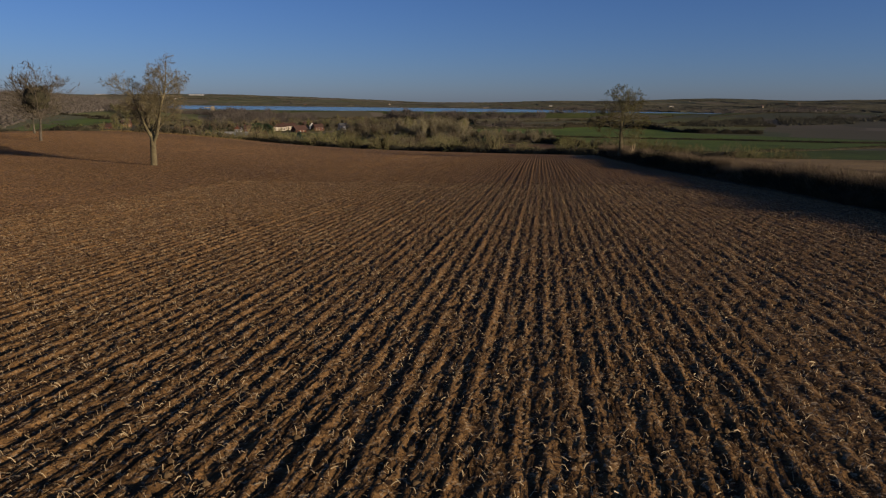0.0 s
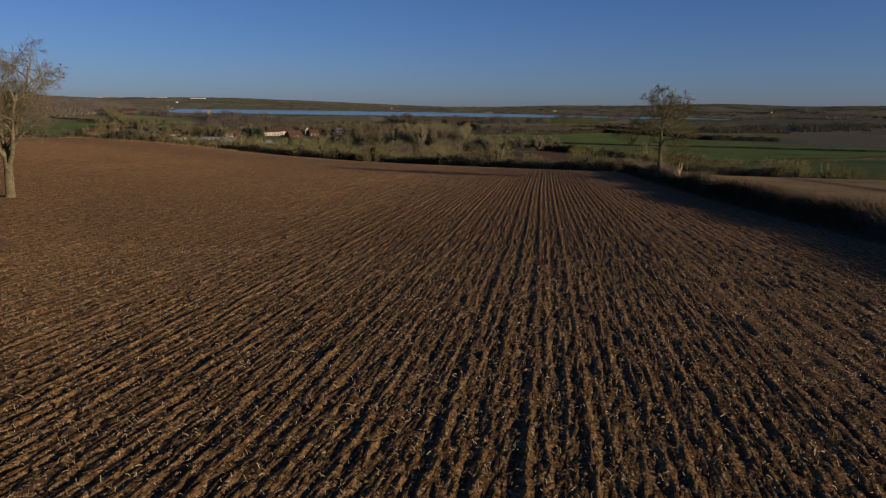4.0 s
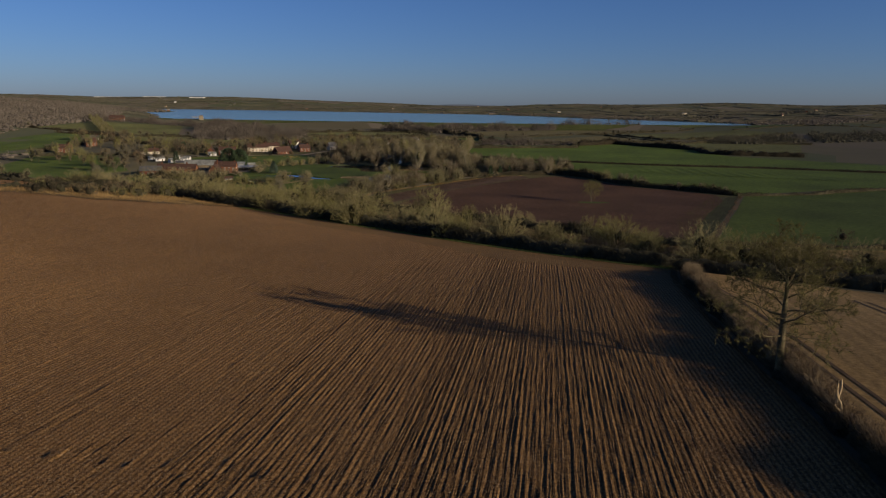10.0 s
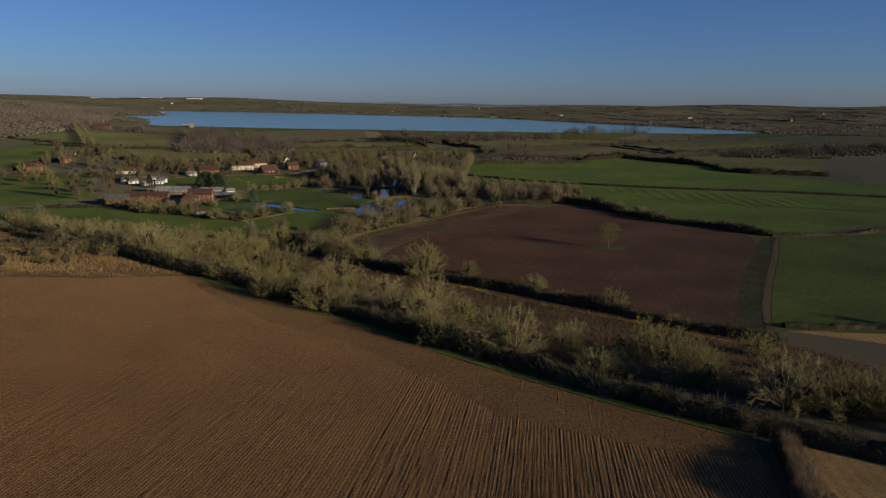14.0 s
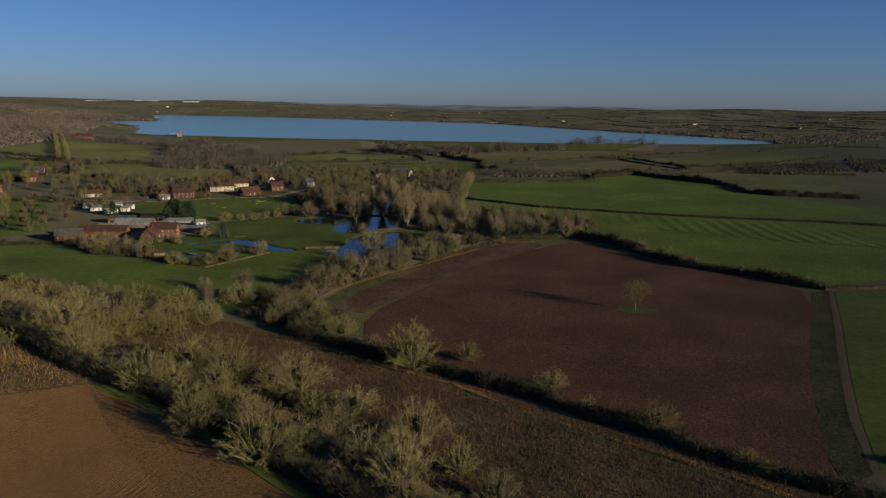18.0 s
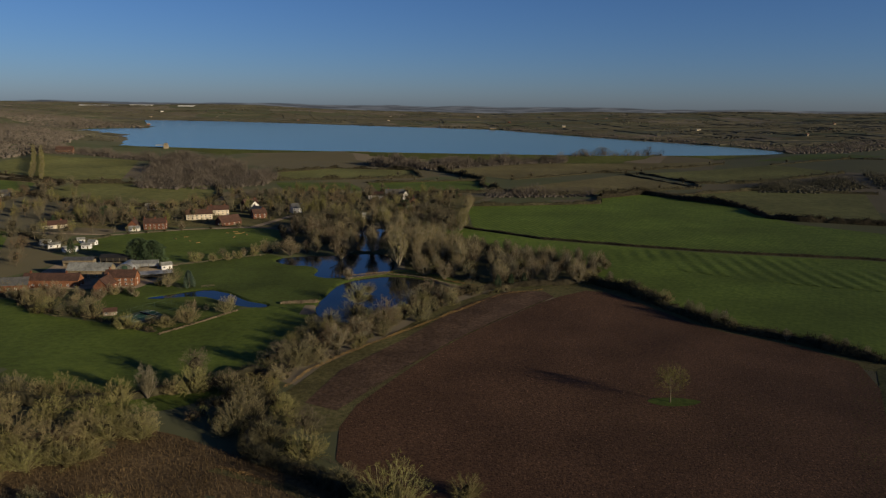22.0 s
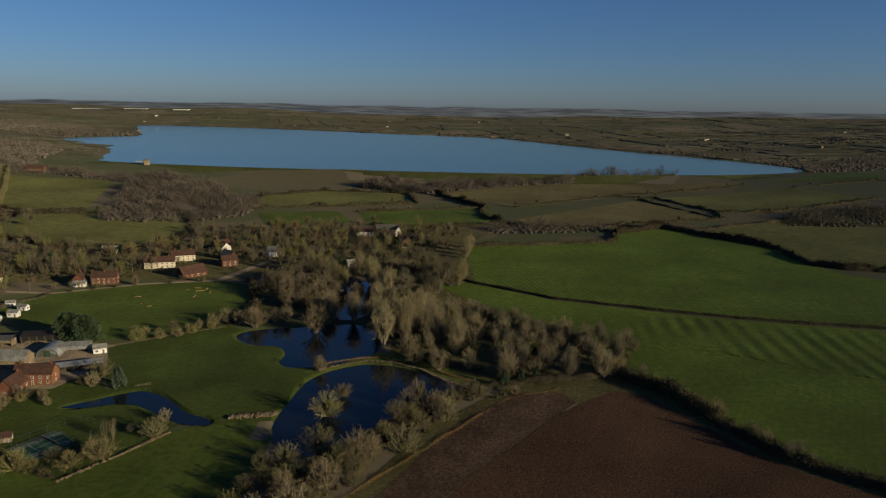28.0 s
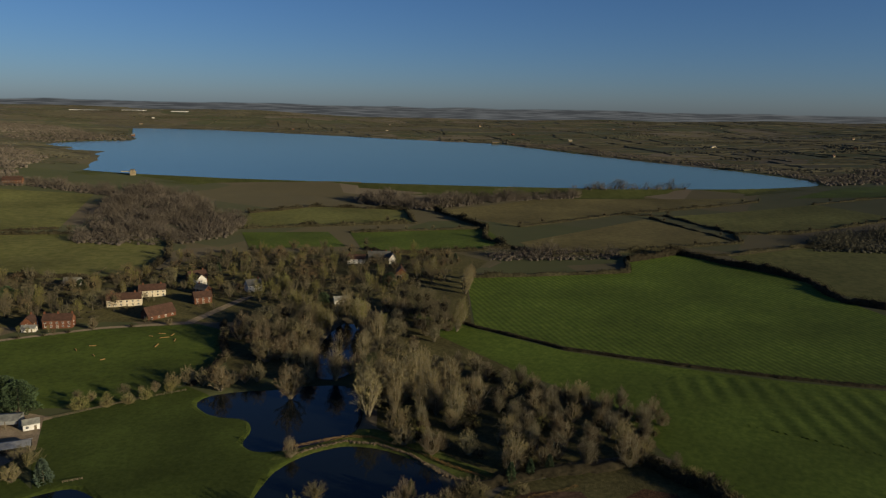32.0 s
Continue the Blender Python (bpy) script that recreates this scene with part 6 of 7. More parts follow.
def house(name, x, y, turn, w, d, eaves, ridge_h, wall_mat, roof_mat, label, cols=4, storeys=2, chimneys=(), door=True, category="house", windows=True, sink=0.0):
    """A gabled house; turn: degrees by which its front (the side -y) is turned."""
    root = tagged(empty(name, pose(x, y, float(height(x, y)) - sink, 0, 0, turn)), label, category)
    part("wall", gable_wall(w, d, eaves, ridge_h), wall_mat, root)
    for side in (-1, 1):
        part("roof", roof_slab(w, d, eaves, ridge_h, side), roof_mat, root)
    part("ridge_cap", boxes((0, 0, ridge_h + 0.3, w + 0.7, 0.34, 0.14)), roof_mat, root)
    for cx in chimneys:
        ch = part("chimney", boxes((cx, 0, ridge_h + 0.35, 0.95, 0.65, 1.9), (cx, 0, ridge_h + 1.3, 1.1, 0.8, 0.16)), M_BRICK, root)
        for o in (-0.22, 0.22):
            part("chimney_pot", boxes((cx + o, 0, ridge_h + 1.6, 0.24, 0.24, 0.5)), M_TILE, ch)
    if windows:
        for s in range(storeys):
            z = 1.45 + s * (eaves - 0.6) / storeys
            for i in range(cols):
                wx = -w / 2 + w * (i + 0.5) / cols
                if door and s == 0 and i == cols // 2:
                    dr = part("door", boxes((wx, -d / 2 - 0.03, 1.0, 0.95, 0.1, 2.0)), M_TIMBER, root)
                    part("door_frame", boxes((wx - 0.54, -d / 2 - 0.04, 1.05, 0.1, 0.14, 2.1), (wx + 0.54, -d / 2 - 0.04, 1.05, 0.1, 0.14, 2.1), (wx, -d / 2 - 0.04, 2.12, 1.2, 0.14, 0.12)), M_WHITE, dr)
                else:
                    window(root, wx, -d / 2, z, 1.15, 1.15, 0)
            for f, gx in ((1, w / 2), (3, -w / 2)):
                window(root, gx, 0, z, 1.0, 1.1, f)
    return root


def shed(name, x, y, turn, w, d, h0, h1, wall_mat, roof_mat, label, bays=4):
    """A farm shed with a low pitched sheet roof and an open, posted front."""
    root = tagged(empty(name, pose(x, y, float(height(x, y)), 0, 0, turn)), label, "farm building")
    part("back_wall", boxes((0, d / 2, h0 / 2 - 0.3, w, 0.25, h0 + 0.6)), wall_mat, root)
    for s in (-1, 1):
        part("side_wall", boxes((s * w / 2, 0, h0 / 2 - 0.3, 0.25, d, h0 + 0.6)), wall_mat, root)
        part("roof", roof_slab(w, d, h0, h1, s, 0.12, 0.5), roof_mat, root)
    part("boarding", boxes((0, -d / 2 + 0.1, h0 * 0.72, w, 0.12, h0 * 0.5)), wall_mat, root)
    for i in range(bays + 1):
        part("post", boxes((-w / 2 + w * i / bays, -d / 2, h0 / 2 - 0.3, 0.24, 0.24, h0 + 0.6)), M_TIMBER, root)
    return root


# farmstead
house("farm_range", -210, 613, 2, 31, 7.0, 4.2, 7.4, M_BRICK_ORANGE, M_TILE, "long brick farm range with a weathered tile roof", 8, 1, (-12, 8))
house("cart_barn", -229, 607, 14, 16, 7.5, 3.6, 7.0, M_BRICK, M_SLATE, "brick cart barn with a dark roof", 4, 1, ())
house("stone_barn", -198, 633, 2, 25, 9, 4.6, 8.2, M_STONE, M_SHEET, "sandy barn under a grey sheet roof", 5, 1, (), True, "barn")
house("farmhouse", -171, 614, 3, 17, 7.5, 5.2, 8.6, M_BRICK_ORANGE, M_TILE, "two-storey orange brick farmhouse", 5, 2, (-6.5, 7.2))
house("farmhouse_wing", -176, 604, 93, 13, 7.5, 3.4, 7.4, M_BRICK, M_TILE, "low gabled wing of the brick farmhouse", 3, 1, (4.5,))
shed("cattle_shed", -198, 669, 6, 20, 9, 4.2, 5.6, M_BLACK, M_BLACK, "long black cattle shed with an open front", 5)
shed("implement_shed", -175, 655, 14, 15, 8, 3.6, 4.8, M_STEEL, M_SHEET, "grey sheet implement shed", 3)
shed("lean_to_shed", -160, 631, 24, 20, 6.5, 2.8, 3.9, M_BLACK, M_STEEL, "low dark shed with a shiny grey roof", 5)
shed("store_shed", -220, 663, 6, 18, 8, 3.6, 4.9, M_TIMBER, M_SLATE, "timber store with a dark roof", 4)
house("white_cabin", -161, 653, 30, 6.2, 4.2, 2.8, 4.2, M_WHITE, M_SHEET, "small white cabin beside the yard", 2, 1, (), True, "cabin")


def arch_shed(x, y, turn, w, length):
    root = tagged(empty("arched_shed", pose(x, y, float(height(x, y)), 0, 0, turn)), "round-roofed shed of galvanised sheet", "farm building")
    bm = bmesh.new()
    rows = []
    for s in (-length / 2, length / 2):
        for r in (w / 2, w / 2 - 0.15):
            rows.append([bm.verts.new((math.cos(a) * r, s, math.sin(a) * r * 0.85)) for a in np.linspace(0, math.pi, 15)])
    a, b, c, e = rows
    for i in range(14):
        bm.faces.new((a[i], a[i + 1], c[i + 1], c[i])), bm.faces.new((b[i], e[i], e[i + 1], b[i + 1]))
        bm.faces.new((a[i], b[i], b[i + 1], a[i + 1])), bm.faces.new((c[i], c[i + 1], e[i + 1], e[i]))
    part("arched_roof", bm, M_STEEL, root)
    for s in (-1, 1):
        bm = bmesh.new()
        bm.faces.new([bm.verts.new((math.cos(t) * (w / 2 - 0.16), s * (length / 2 - 0.3), math.sin(t) * (w / 2 - 0.16) * 0.85)) for t in np.linspace(0, math.pi, 15)])
        bmesh.ops.solidify(bm, geom=bm.faces[:], thickness=0.1)
        part("end_wall", bm, M_SHEET, root)
    part("door", boxes((0, -length / 2 + 0.15, 1.6, 3.2, 0.12, 3.2)), M_WIRE, root)
    return root


arch_shed(-184, 651, 4, 11, 12)

# white sheds and vans behind the farm
for x, y, a, w, d, h in ((-275, 722, 10, 7, 4, 2.6), (-264, 713, 30, 8, 4, 2.5), (-246, 700, 8, 9, 4.5, 2.6), (-240, 711, 4, 6, 4, 2.8), (-242, 724, -10, 6, 3.4, 2.6), (-254, 731, 20, 5, 3, 2.6)):
    house("field_shelter", x, y, a, w, d, h, h + 1.1, M_WHITE, M_SHEET, "small white shelter with a shallow grey roof", 2, 1, (), True, "shed")

# the village
house("bungalow", -304, 787, 36, 18, 8, 3.0, 5.8, M_RENDER_CREAM, M_TILE, "cream bungalow with a brown roof", 4, 1, (5,))
house("brick_terrace", -223, 790, 10, 17, 7.5, 5.2, 8.4, M_BRICK, M_TILE, "red brick terrace with tall chimneys", 5, 2, (-8, 0, 8))
house("gabled_cottage", -239, 786, 100, 9, 7, 4.4, 8.0, M_BRICK, M_TILE, "small gabled brick cottage", 2, 2, (3,))
house("white_outbuilding", -236, 780, 10, 8, 4, 2.4, 3.8, M_RENDER_WHITE, M_SHEET, "low white outbuilding beside the terrace", 2, 1, ())
house("cream_house", -204, 839, 18, 22, 8, 5.0, 8.6, M_RENDER_CREAM, M_TILE, "long cream-rendered house under red tiles", 6, 2, (-8, 7))
house("cream_house", -195, 864, 22, 18, 8, 5.0, 8.4, M_RENDER_CREAM, M_TILE, "cream-rendered house behind the lane", 5, 2, (-6, 6))
house("tithe_barn", -171, 815, 50, 19, 10, 2.8, 7.8, M_BRICK, M_TILE, "low barn with a long brown tiled roof", 4, 1, (), True, "barn")
house("gabled_house", -177, 905, 40, 14, 9, 5.0, 9.0, M_BRICK_ORANGE, M_TILE, "brick house with a white gable", 4, 2, (5,))
house("gabled_house", -172, 897, -50, 9, 8, 5.0, 8.6, M_RENDER_WHITE, M_TILE, "white gabled house front", 3, 2, ())
house("cottage", -154, 850, 30, 12, 8, 4.6, 8.0, M_BRICK, M_TILE, "brick cottage with tiled roof", 3, 2, (4,))
house("cottage", -160, 870, -30, 11, 7.5, 4.6, 7.6, M_BRICK, M_SLATE, "brick cottage with a dark roof", 3, 2, (-4,))
house("white_house", -127, 884, 35, 11, 8.5, 5.0, 8.6, M_RENDER_WHITE, M_SLATE, "white rendered house under grey slates", 3, 2, (4,))
house("long_white_house", -61, 981, 6, 16, 7, 4.4, 7.6, M_RENDER_WHITE, M_TILE, "long low white house among trees", 4, 2, (-6,))
house("black_white_house", -41, 988, 6, 20, 9, 5.4, 9.8, M_BLACK, M_SLATE, "dark timbered house with white gables", 6, 2, (-7, 6))
house("white_wing", -29, 984, 96, 9, 6, 5.0, 9.0, M_RENDER_WHITE, M_SLATE, "white gabled wing of the timbered house", 2, 2, ())
house("red_house", -18, 932, 95, 11, 8, 5.2, 9.4, M_BRICK, M_TILE, "tall red brick house with steep roof", 3, 2, (3,))
house("white_annexe", -21, 924, 5, 7, 4.5, 2.6, 4.2, M_RENDER_WHITE, M_SHEET, "small white annexe beside the red house", 2, 1, ())
house("garden_house", -56, 856, 20, 11, 5, 2.8, 5.0, M_RENDER_WHITE, M_SHEET, "white garden house among trees", 3, 1, ())
house("brick_house", -412, 880, 40, 12, 8, 5, 9, M_BRICK_ORANGE, M_TILE, "orange brick house on the rise", 3, 2, (4,))
house("white_cottage", -437, 940, 20, 10, 7, 4.6, 8.4, M_RENDER_WHITE, M_SLATE, "white cottage on the rise", 3, 2, (3,))
house("brick_house", -400, 800, 10, 13, 8, 5, 8.6, M_BRICK, M_TILE, "brick house beside the pasture", 4, 2, (4,))
house("estate_house", -611, 1385, 15, 26, 10, 6, 10.5, M_BRICK_ORANGE, M_TILE, "large brick house below the wooded rise", 7, 2, (-8, 8))
house("roadside_house", -265, 887, 10, 12, 7, 3, 5.6, M_RENDER_WHITE, M_SHEET, "low white house behind trees", 3, 1, ())

# valve tower of the reservoir
tower = tagged(empty("valve_tower", pose(-507, 1545, 16.0, 0, 0, 20)), "square sandstone valve tower in the water with a footbridge", "tower")
part("shaft", boxes((0, 0, 4.5, 9, 9, 9), bevel=0.2), M_SAND, tower)
part("gallery", boxes((0, 0, 9.2, 10.4, 10.4, 0.5)), M_SAND, tower)
part("cabin", boxes((0, 0, 11, 7, 7, 3.2)), M_SAND, tower)
part("cabin_roof", boxes((0, 0, 12.8, 7.8, 7.8, 0.4)), M_SLATE, tower)
for i in range(4):
    window(tower, (0, 3.5, 0, -3.5)[i], (-3.5, 0, 3.5, 0)[i], 11, 1.6, 1.4, i)
part("footbridge", boxes((-11, 0, 8.9, 14, 1.8, 0.4), (-11, -0.85, 9.6, 14, 0.08, 1.0), (-11, 0.85, 9.6, 14, 0.08, 1.0)), M_SAND, tower)

# distribution sheds on the far horizon and farms of the far country
for x, y, w in ((-2154, 4700, 210), (-1889, 4720, 130), (-1620, 4750, 90)):
    hq = tagged(empty("warehouse", pose(x, y, float(height(x, y)), 0, 0, 4)), "very long white distribution shed on the skyline", "warehouse")
    part("wall", boxes((0, 0, 1.5, w, 60, 5)), M_WHITE, hq)
    part("roof", boxes((0, 0, 4.4, w + 2, 62, 0.8)), M_STEEL, hq)


def wind_turbine(x, y, turn, spin, tall):
    root = tagged(empty("wind_turbine", pose(x, y, float(height(x, y)), 0, 0, turn)), "slender white wind turbine on the skyline", "wind turbine")
    link_mesh("tower", *tubes([([(0, 0, -1), (0, 0, tall * 0.5), (0, 0, tall)], [2.2, 1.8, 1.3], 8)]), M_WHITE, root)
    part("nacelle", boxes((0, 1.0, tall + 1.2, 3.0, 8.0, 3.2), bevel=0.5), M_WHITE, root)
    for i in range(3):
        a = radians(spin + 120 * i)
        c, s = math.cos(a), math.sin(a)
        link_mesh("blade", *tubes([([(0, -3.4, tall + 1.2), (c * 12, -3.4, tall + 1.2 + s * 12), (c * 38, -3.4, tall + 1.2 + s * 38)], [1.0, 1.5, 0.3], 5)]), M_WHITE, root)


random.seed(14)
for i in range(8):
    wind_turbine(-3330 + 42 * i + random.uniform(-12, 12), 5600 + random.uniform(-150, 250), random.uniform(-20, 20), random.uniform(0, 120), 70)
for x, y, w in ((-1560, 4200, 12),):
    house("hill_house", x, y, 8, w, 9, 6, 10, M_RENDER_WHITE, M_SLATE, "white house on the far skyline", 5, 2, (4,), False, windows=False)
random.seed(4)
FARMS = ((-1100, 2900), (-700, 3700), (-250, 3600), (300, 3350), (900, 2700), (1250, 2500), (1700, 3300), (2100, 2900), (850, 3900), (-1500, 3900), (1500, 4200), (480, 3000), (1050, 2250), (-300, 4400), (200, 4200))
for x, y in FARMS:
    house("far_farm", x, y, random.uniform(0, 90), random.uniform(11, 20), 7, 4, 7, random.choice([M_RENDER_CREAM, M_BRICK, M_SAND, M_BRICK_ORANGE]), random.choice([M_TILE, M_SHEET, M_SLATE]), "farmhouse in the far country", 4, 2, (4,), False, windows=False)
house("sailing_club", 196, 2900, 10, 26, 12, 4, 7, M_TIMBER, M_SLATE, "low clubhouse at the water's edge", 6, 1, (), False, windows=False)

# ---------------------------------------------------------------- tennis court
def on(x, y, lift=0.0):
    return (x, y, float(height(x, y)) + lift)


COURT_AT, COURT_TURN = (-133.0, 557.0), -32.0
court = tagged(empty("tennis_court", pose(*on(*COURT_AT, 0.12), 0, 0, COURT_TURN)), "green hard tennis court inside a wire fence", "tennis court")
part("surround", boxes((0, 0, -0.12, 17.5, 34, 0.3)), M_COURT_EDGE, court)
part("playing_surface", boxes((0, 0, 0.034, 10.97, 23.77, 0.02)), M_COURT, court)
LINES = [(sx * 5.45, 0, 0.05, 0.08, 23.8, 0.02) for sx in (-1, 1)] + [(sx * 4.1, 0, 0.05, 0.08, 23.8, 0.02) for sx in (-1, 1)] + \
        [(0, sy * 11.85, 0.051, 11.0, 0.1, 0.02) for sy in (-1, 1)] + [(0, sy * 6.4, 0.051, 8.2, 0.08, 0.02) for sy in (-1, 1)] + [(0, 0, 0.052, 0.08, 12.8, 0.02)]
for ln in LINES:
    part("court_line", boxes(ln), M_WHITE, court)
net = part("net", boxes((0, 0, 0.5, 12.8, 0.04, 0.86)), M_BLACK, court)
part("net_band", boxes((0, 0, 0.95, 12.8, 0.07, 0.09)), M_WHITE, net)
for s in (-1, 1):
    part("net_post", boxes((s * 6.4, 0, 0.55, 0.1, 0.1, 1.1)), M_WIRE, net)
for i in range(6):
    for s in (-1, 1):
        part("fence_post", boxes((s * 8.7, -17 + 6.8 * i, 1.4, 0.08, 0.08, 2.9)), M_WIRE, court)
for i in range(1, 4):
    for s in (-1, 1):
        part("fence_post", boxes((-8.7 + 4.35 * i, s * 17, 1.4, 0.08, 0.08, 2.9)), M_WIRE, court)
for s in (-1, 1):
    part("fence_rail", boxes((s * 8.7, 0, 2.8, 0.06, 34, 0.06), (s * 8.7, 0, 1.4, 0.04, 34, 0.04)), M_WIRE, court)
    part("fence_rail", boxes((0, s * 17, 2.8, 17.4, 0.06, 0.06), (0, s * 17, 1.4, 17.4, 0.04, 0.04)), M_WIRE, court)
pavilion = house("pavilion", -152, 558, 20, 6, 3.6, 2.2, 3.4, M_TIMBER, M_TILE, "small timber summerhouse beside the court", 2, 1, (), True, "summerhouse")


# ---------------------------------------------------------------- banks, walls, fences
def fence(points, step, tall, label, rails=2):
    root = tagged(empty("fence", pose(*on(*points[0]))), label, "fence")
    x0, y0, z0 = root.matrix_basis.translation
    stops = [on(x, y) for x, y, _ in along(points, step)] + [on(*points[-1])]
    for x, y, z in stops:
        part("post", boxes((x - x0, y - y0, z - z0 + tall / 2 - 0.2, 0.13, 0.13, tall + 0.4)), M_TIMBER, root)
    for a, b in zip(stops, stops[1:]):
        for r in range(rails):
            m, h = [(p + q) / 2 for p, q in zip(a, b)], tall * (0.9 - 0.42 * r)
            bar = part("rail", boxes((0, 0, 0, math.dist(a, b), 0.05, 0.11)), M_TIMBER, root)
            bar.matrix_basis = Matrix.Translation((m[0] - x0, m[1] - y0, m[2] - z0 + h)) @ Vector(np.subtract(b, a)).to_track_quat("X", "Z").to_matrix().to_4x4()
    return root


fence([(-160, 661), (-150, 668), (-130, 684), (-110, 697)], 3.2, 1.2, "post and rail fence along the lawn")
fence([(-265, 940), (-262, 905)], 4, 1.2, "rail fence across the pasture")
fence([(-232, 985), (-228, 915)], 5, 1.2, "rail fence across the pasture")
fence([(-124, 609), (-118, 612)], 1.5, 1.1, "white garden gate by the stream")
fence([(-60, 460), (-40, 425), (-16, 410)], 5, 1.1, "old timber field fence by the reeds")


def rubble(points, wide, tall, count, mat, label, name, seed, size=(0.25, 0.7), category="wall"):
    """A rough line of stones, clods or tussocks: lumps of twelve faces."""
    rng = np.random.default_rng(seed)
    track = along(points, 0.7)
    pick = rng.integers(0, len(track), count)
    base = np.array([(track[i][0], track[i][1]) for i in pick]) + rng.normal(0, wide * 0.4, (count, 2))
    z = height(base[:, 0], base[:, 1]) + rng.random(count) * tall
    unit = np.array([(1, 0, 0), (0.3, 0.95, 0), (-0.8, 0.6, 0), (-0.8, -0.6, 0), (0.3, -0.95, 0), (0, 0, 0.8), (0, 0, -0.8)])
    tri = np.array([(i, (i + 1) % 5, 5) for i in range(5)] + [((i + 1) % 5, i, 6) for i in range(5)])
    v = unit[None] * rng.uniform(0.7, 1.3, (count, 7, 1)) * rng.uniform(*size, (count, 1, 1))
    a = rng.random(count) * 6.28
    c, s = np.cos(a)[:, None], np.sin(a)[:, None]
    v = np.stack([v[..., 0] * c - v[..., 1] * s, v[..., 0] * s + v[..., 1] * c, v[..., 2]], -1)
    v = v + np.column_stack([base, z])[:, None]
    f = (tri[None] + (np.arange(count) * 7)[:, None, None]).reshape(-1, 3)
    return tagged(link_mesh(name, v.reshape(-1, 3), f, mat), label, category, kind="stuff")


rubble([(-72, 579), (-54, 584)], 1.8, 0.9, 420, M_STONE, "tumbled stone bank at the stream's mouth", "stone_bank", 1)
rubble([(-46, 633), (-38, 640), (-24, 648), (-10, 646), (4, 638), (18, 622), (30, 616)], 1.2, 0.5, 700, M_STONE, "pale stones along the causeway's edge", "stone_edging", 3, (0.2, 0.5))
rubble([(-116, 529), (-103, 547), (-91, 566)], 0.7, 0.6, 380, M_STONE, "low dry stone wall round the garden", "stone_wall", 2, (0.2, 0.45))
hedge([(-48, 640), (-38, 645), (-25, 652), (-14, 652), (3, 643), (19, 630), (36, 619)], 1.8, 1.1, 130, M_STUBBLE, "fringe of pale reeds along the causeway", 1.0, 71, 0.3, "reed_fringe", 0.03)
hedge([(-72, 580), (-54, 585)], 1.6, 1.4, 120, M_TWIG_RUST, "russet reeds on the stone bank", 1.2, 72, 0.3, "reed_fringe", 0.03)
hedge([(-46, 470), (-40, 487), (-24.5, 511), (-5, 537), (18, 568), (44, 604), (70, 616)], 1.6, 0.9, 120, M_STUBBLE, "line of pale dead grass beside the track", 1.1, 73, 0.4, "grass_fringe", 0.03)
hedge([(-24, 452), (-4, 489), (16, 522), (41, 559), (68, 593)], 1.2, 0.35, 90, M_VERGE, "thin green line along the plough", 1.1, 85, 0.4, "grass_fringe", 0.06)
hedge([(-102, 680), (-90, 667), (-72, 667), (-68, 655), (-70, 643)], 0.7, 0.4, 40, M_VERGE, "tufted grass on the pond's edge", 0.9, 74, 0.3, "grass_fringe", 0.05)
hedge([(x + 1.0, y + 1.2) for x, y in EDGE], 1.4, 0.7, 90, M_VERGE, "rough grass along the tilled field", 1.0, 75, 0.4, "grass_fringe", 0.03)
hedge([(x + 2.6, y + 3.1) for x, y in EDGE], 2.0, 0.9, 160, M_ROUGH, "tufted dead grass below the scrub", 1.3, 78, 0.4, "grass_fringe", 0.03)
hedge(PALE_LINE, 2.0, 0.7, 150, M_STUBBLE, "line of pale dead grass along the track", 1.1, 79, 0.5, "grass_fringe", 0.035)
hedge([(-84, 343), (-106, 330), (-126, 316), (-181, 326)], 4.0, 1.1, 150, M_REED, "tall pale dead grass at the field's corner", 1.6, 76, 0.3, "grass_fringe", 0.02)
hedge([(-92, 352), (-108, 366), (-122, 358), (-104, 350)], 6.0, 1.4, 200, M_STUBBLE, "patch of pale reeds", 2.0, 77, 0.3, "reed_fringe", 0.016)


def reeds(poly, count, tall, mat, label, seed):
    """Stems of dead reed and sedge standing over a piece of wet ground."""
    rng = np.random.default_rng(seed)
    xs, ys = [p[0] for p in poly], [p[1] for p in poly]
    x, y = rng.uniform(min(xs), max(xs), count * 3), rng.uniform(min(ys), max(ys), count * 3)
    k = np.flatnonzero(inside(poly, x, y))[:count]
    p = np.column_stack([x[k], y[k], height(x[k], y[k])])
    d = rng.normal(0, 0.35, p.shape) + np.array([0, 0, 1.0])
    d *= (tall * rng.uniform(0.5, 1.2, len(p)))[:, None]
    return tagged(link_mesh("reeds", *slivers(p, d, np.full(len(p), 0.09), rng), mat), label, "reeds", kind="stuff")


reeds([(-66, 423), (-30, 404), (10, 376), (45, 346), (84, 314), (118, 294), (120, 232), (60, 250), (22, 276), (-14, 316), (-58, 349), (-100, 378), (-90, 428)], 44000, 0.9, M_REED, "dead brown reeds and sedge of the wet strip", 81)
reeds([(-34, 456), (-27, 487), (-3, 527), (20, 575), (49, 610), (60, 610), (40, 577), (14, 527), (-7, 488), (-25, 454)], 16000, 0.5, M_TRACK, "dead weeds on the old plough strip", 82)

reeds([(-46, 462), (-36, 492), (-12, 530), (10, 576), (44, 616), (62, 618), (48, 611), (19, 577), (-4, 529), (-28, 489), (-36, 458)], 16000, 0.45, M_ROUGH, "tussocks of dead grass on the field margin", 88)
reeds([(22, 638), (44, 622), (62, 618), (100, 634), (120, 606), (128, 600), (104, 640), (62, 634)], 5000, 0.4, M_VERGE, "rough grass at the wood's edge", 89)

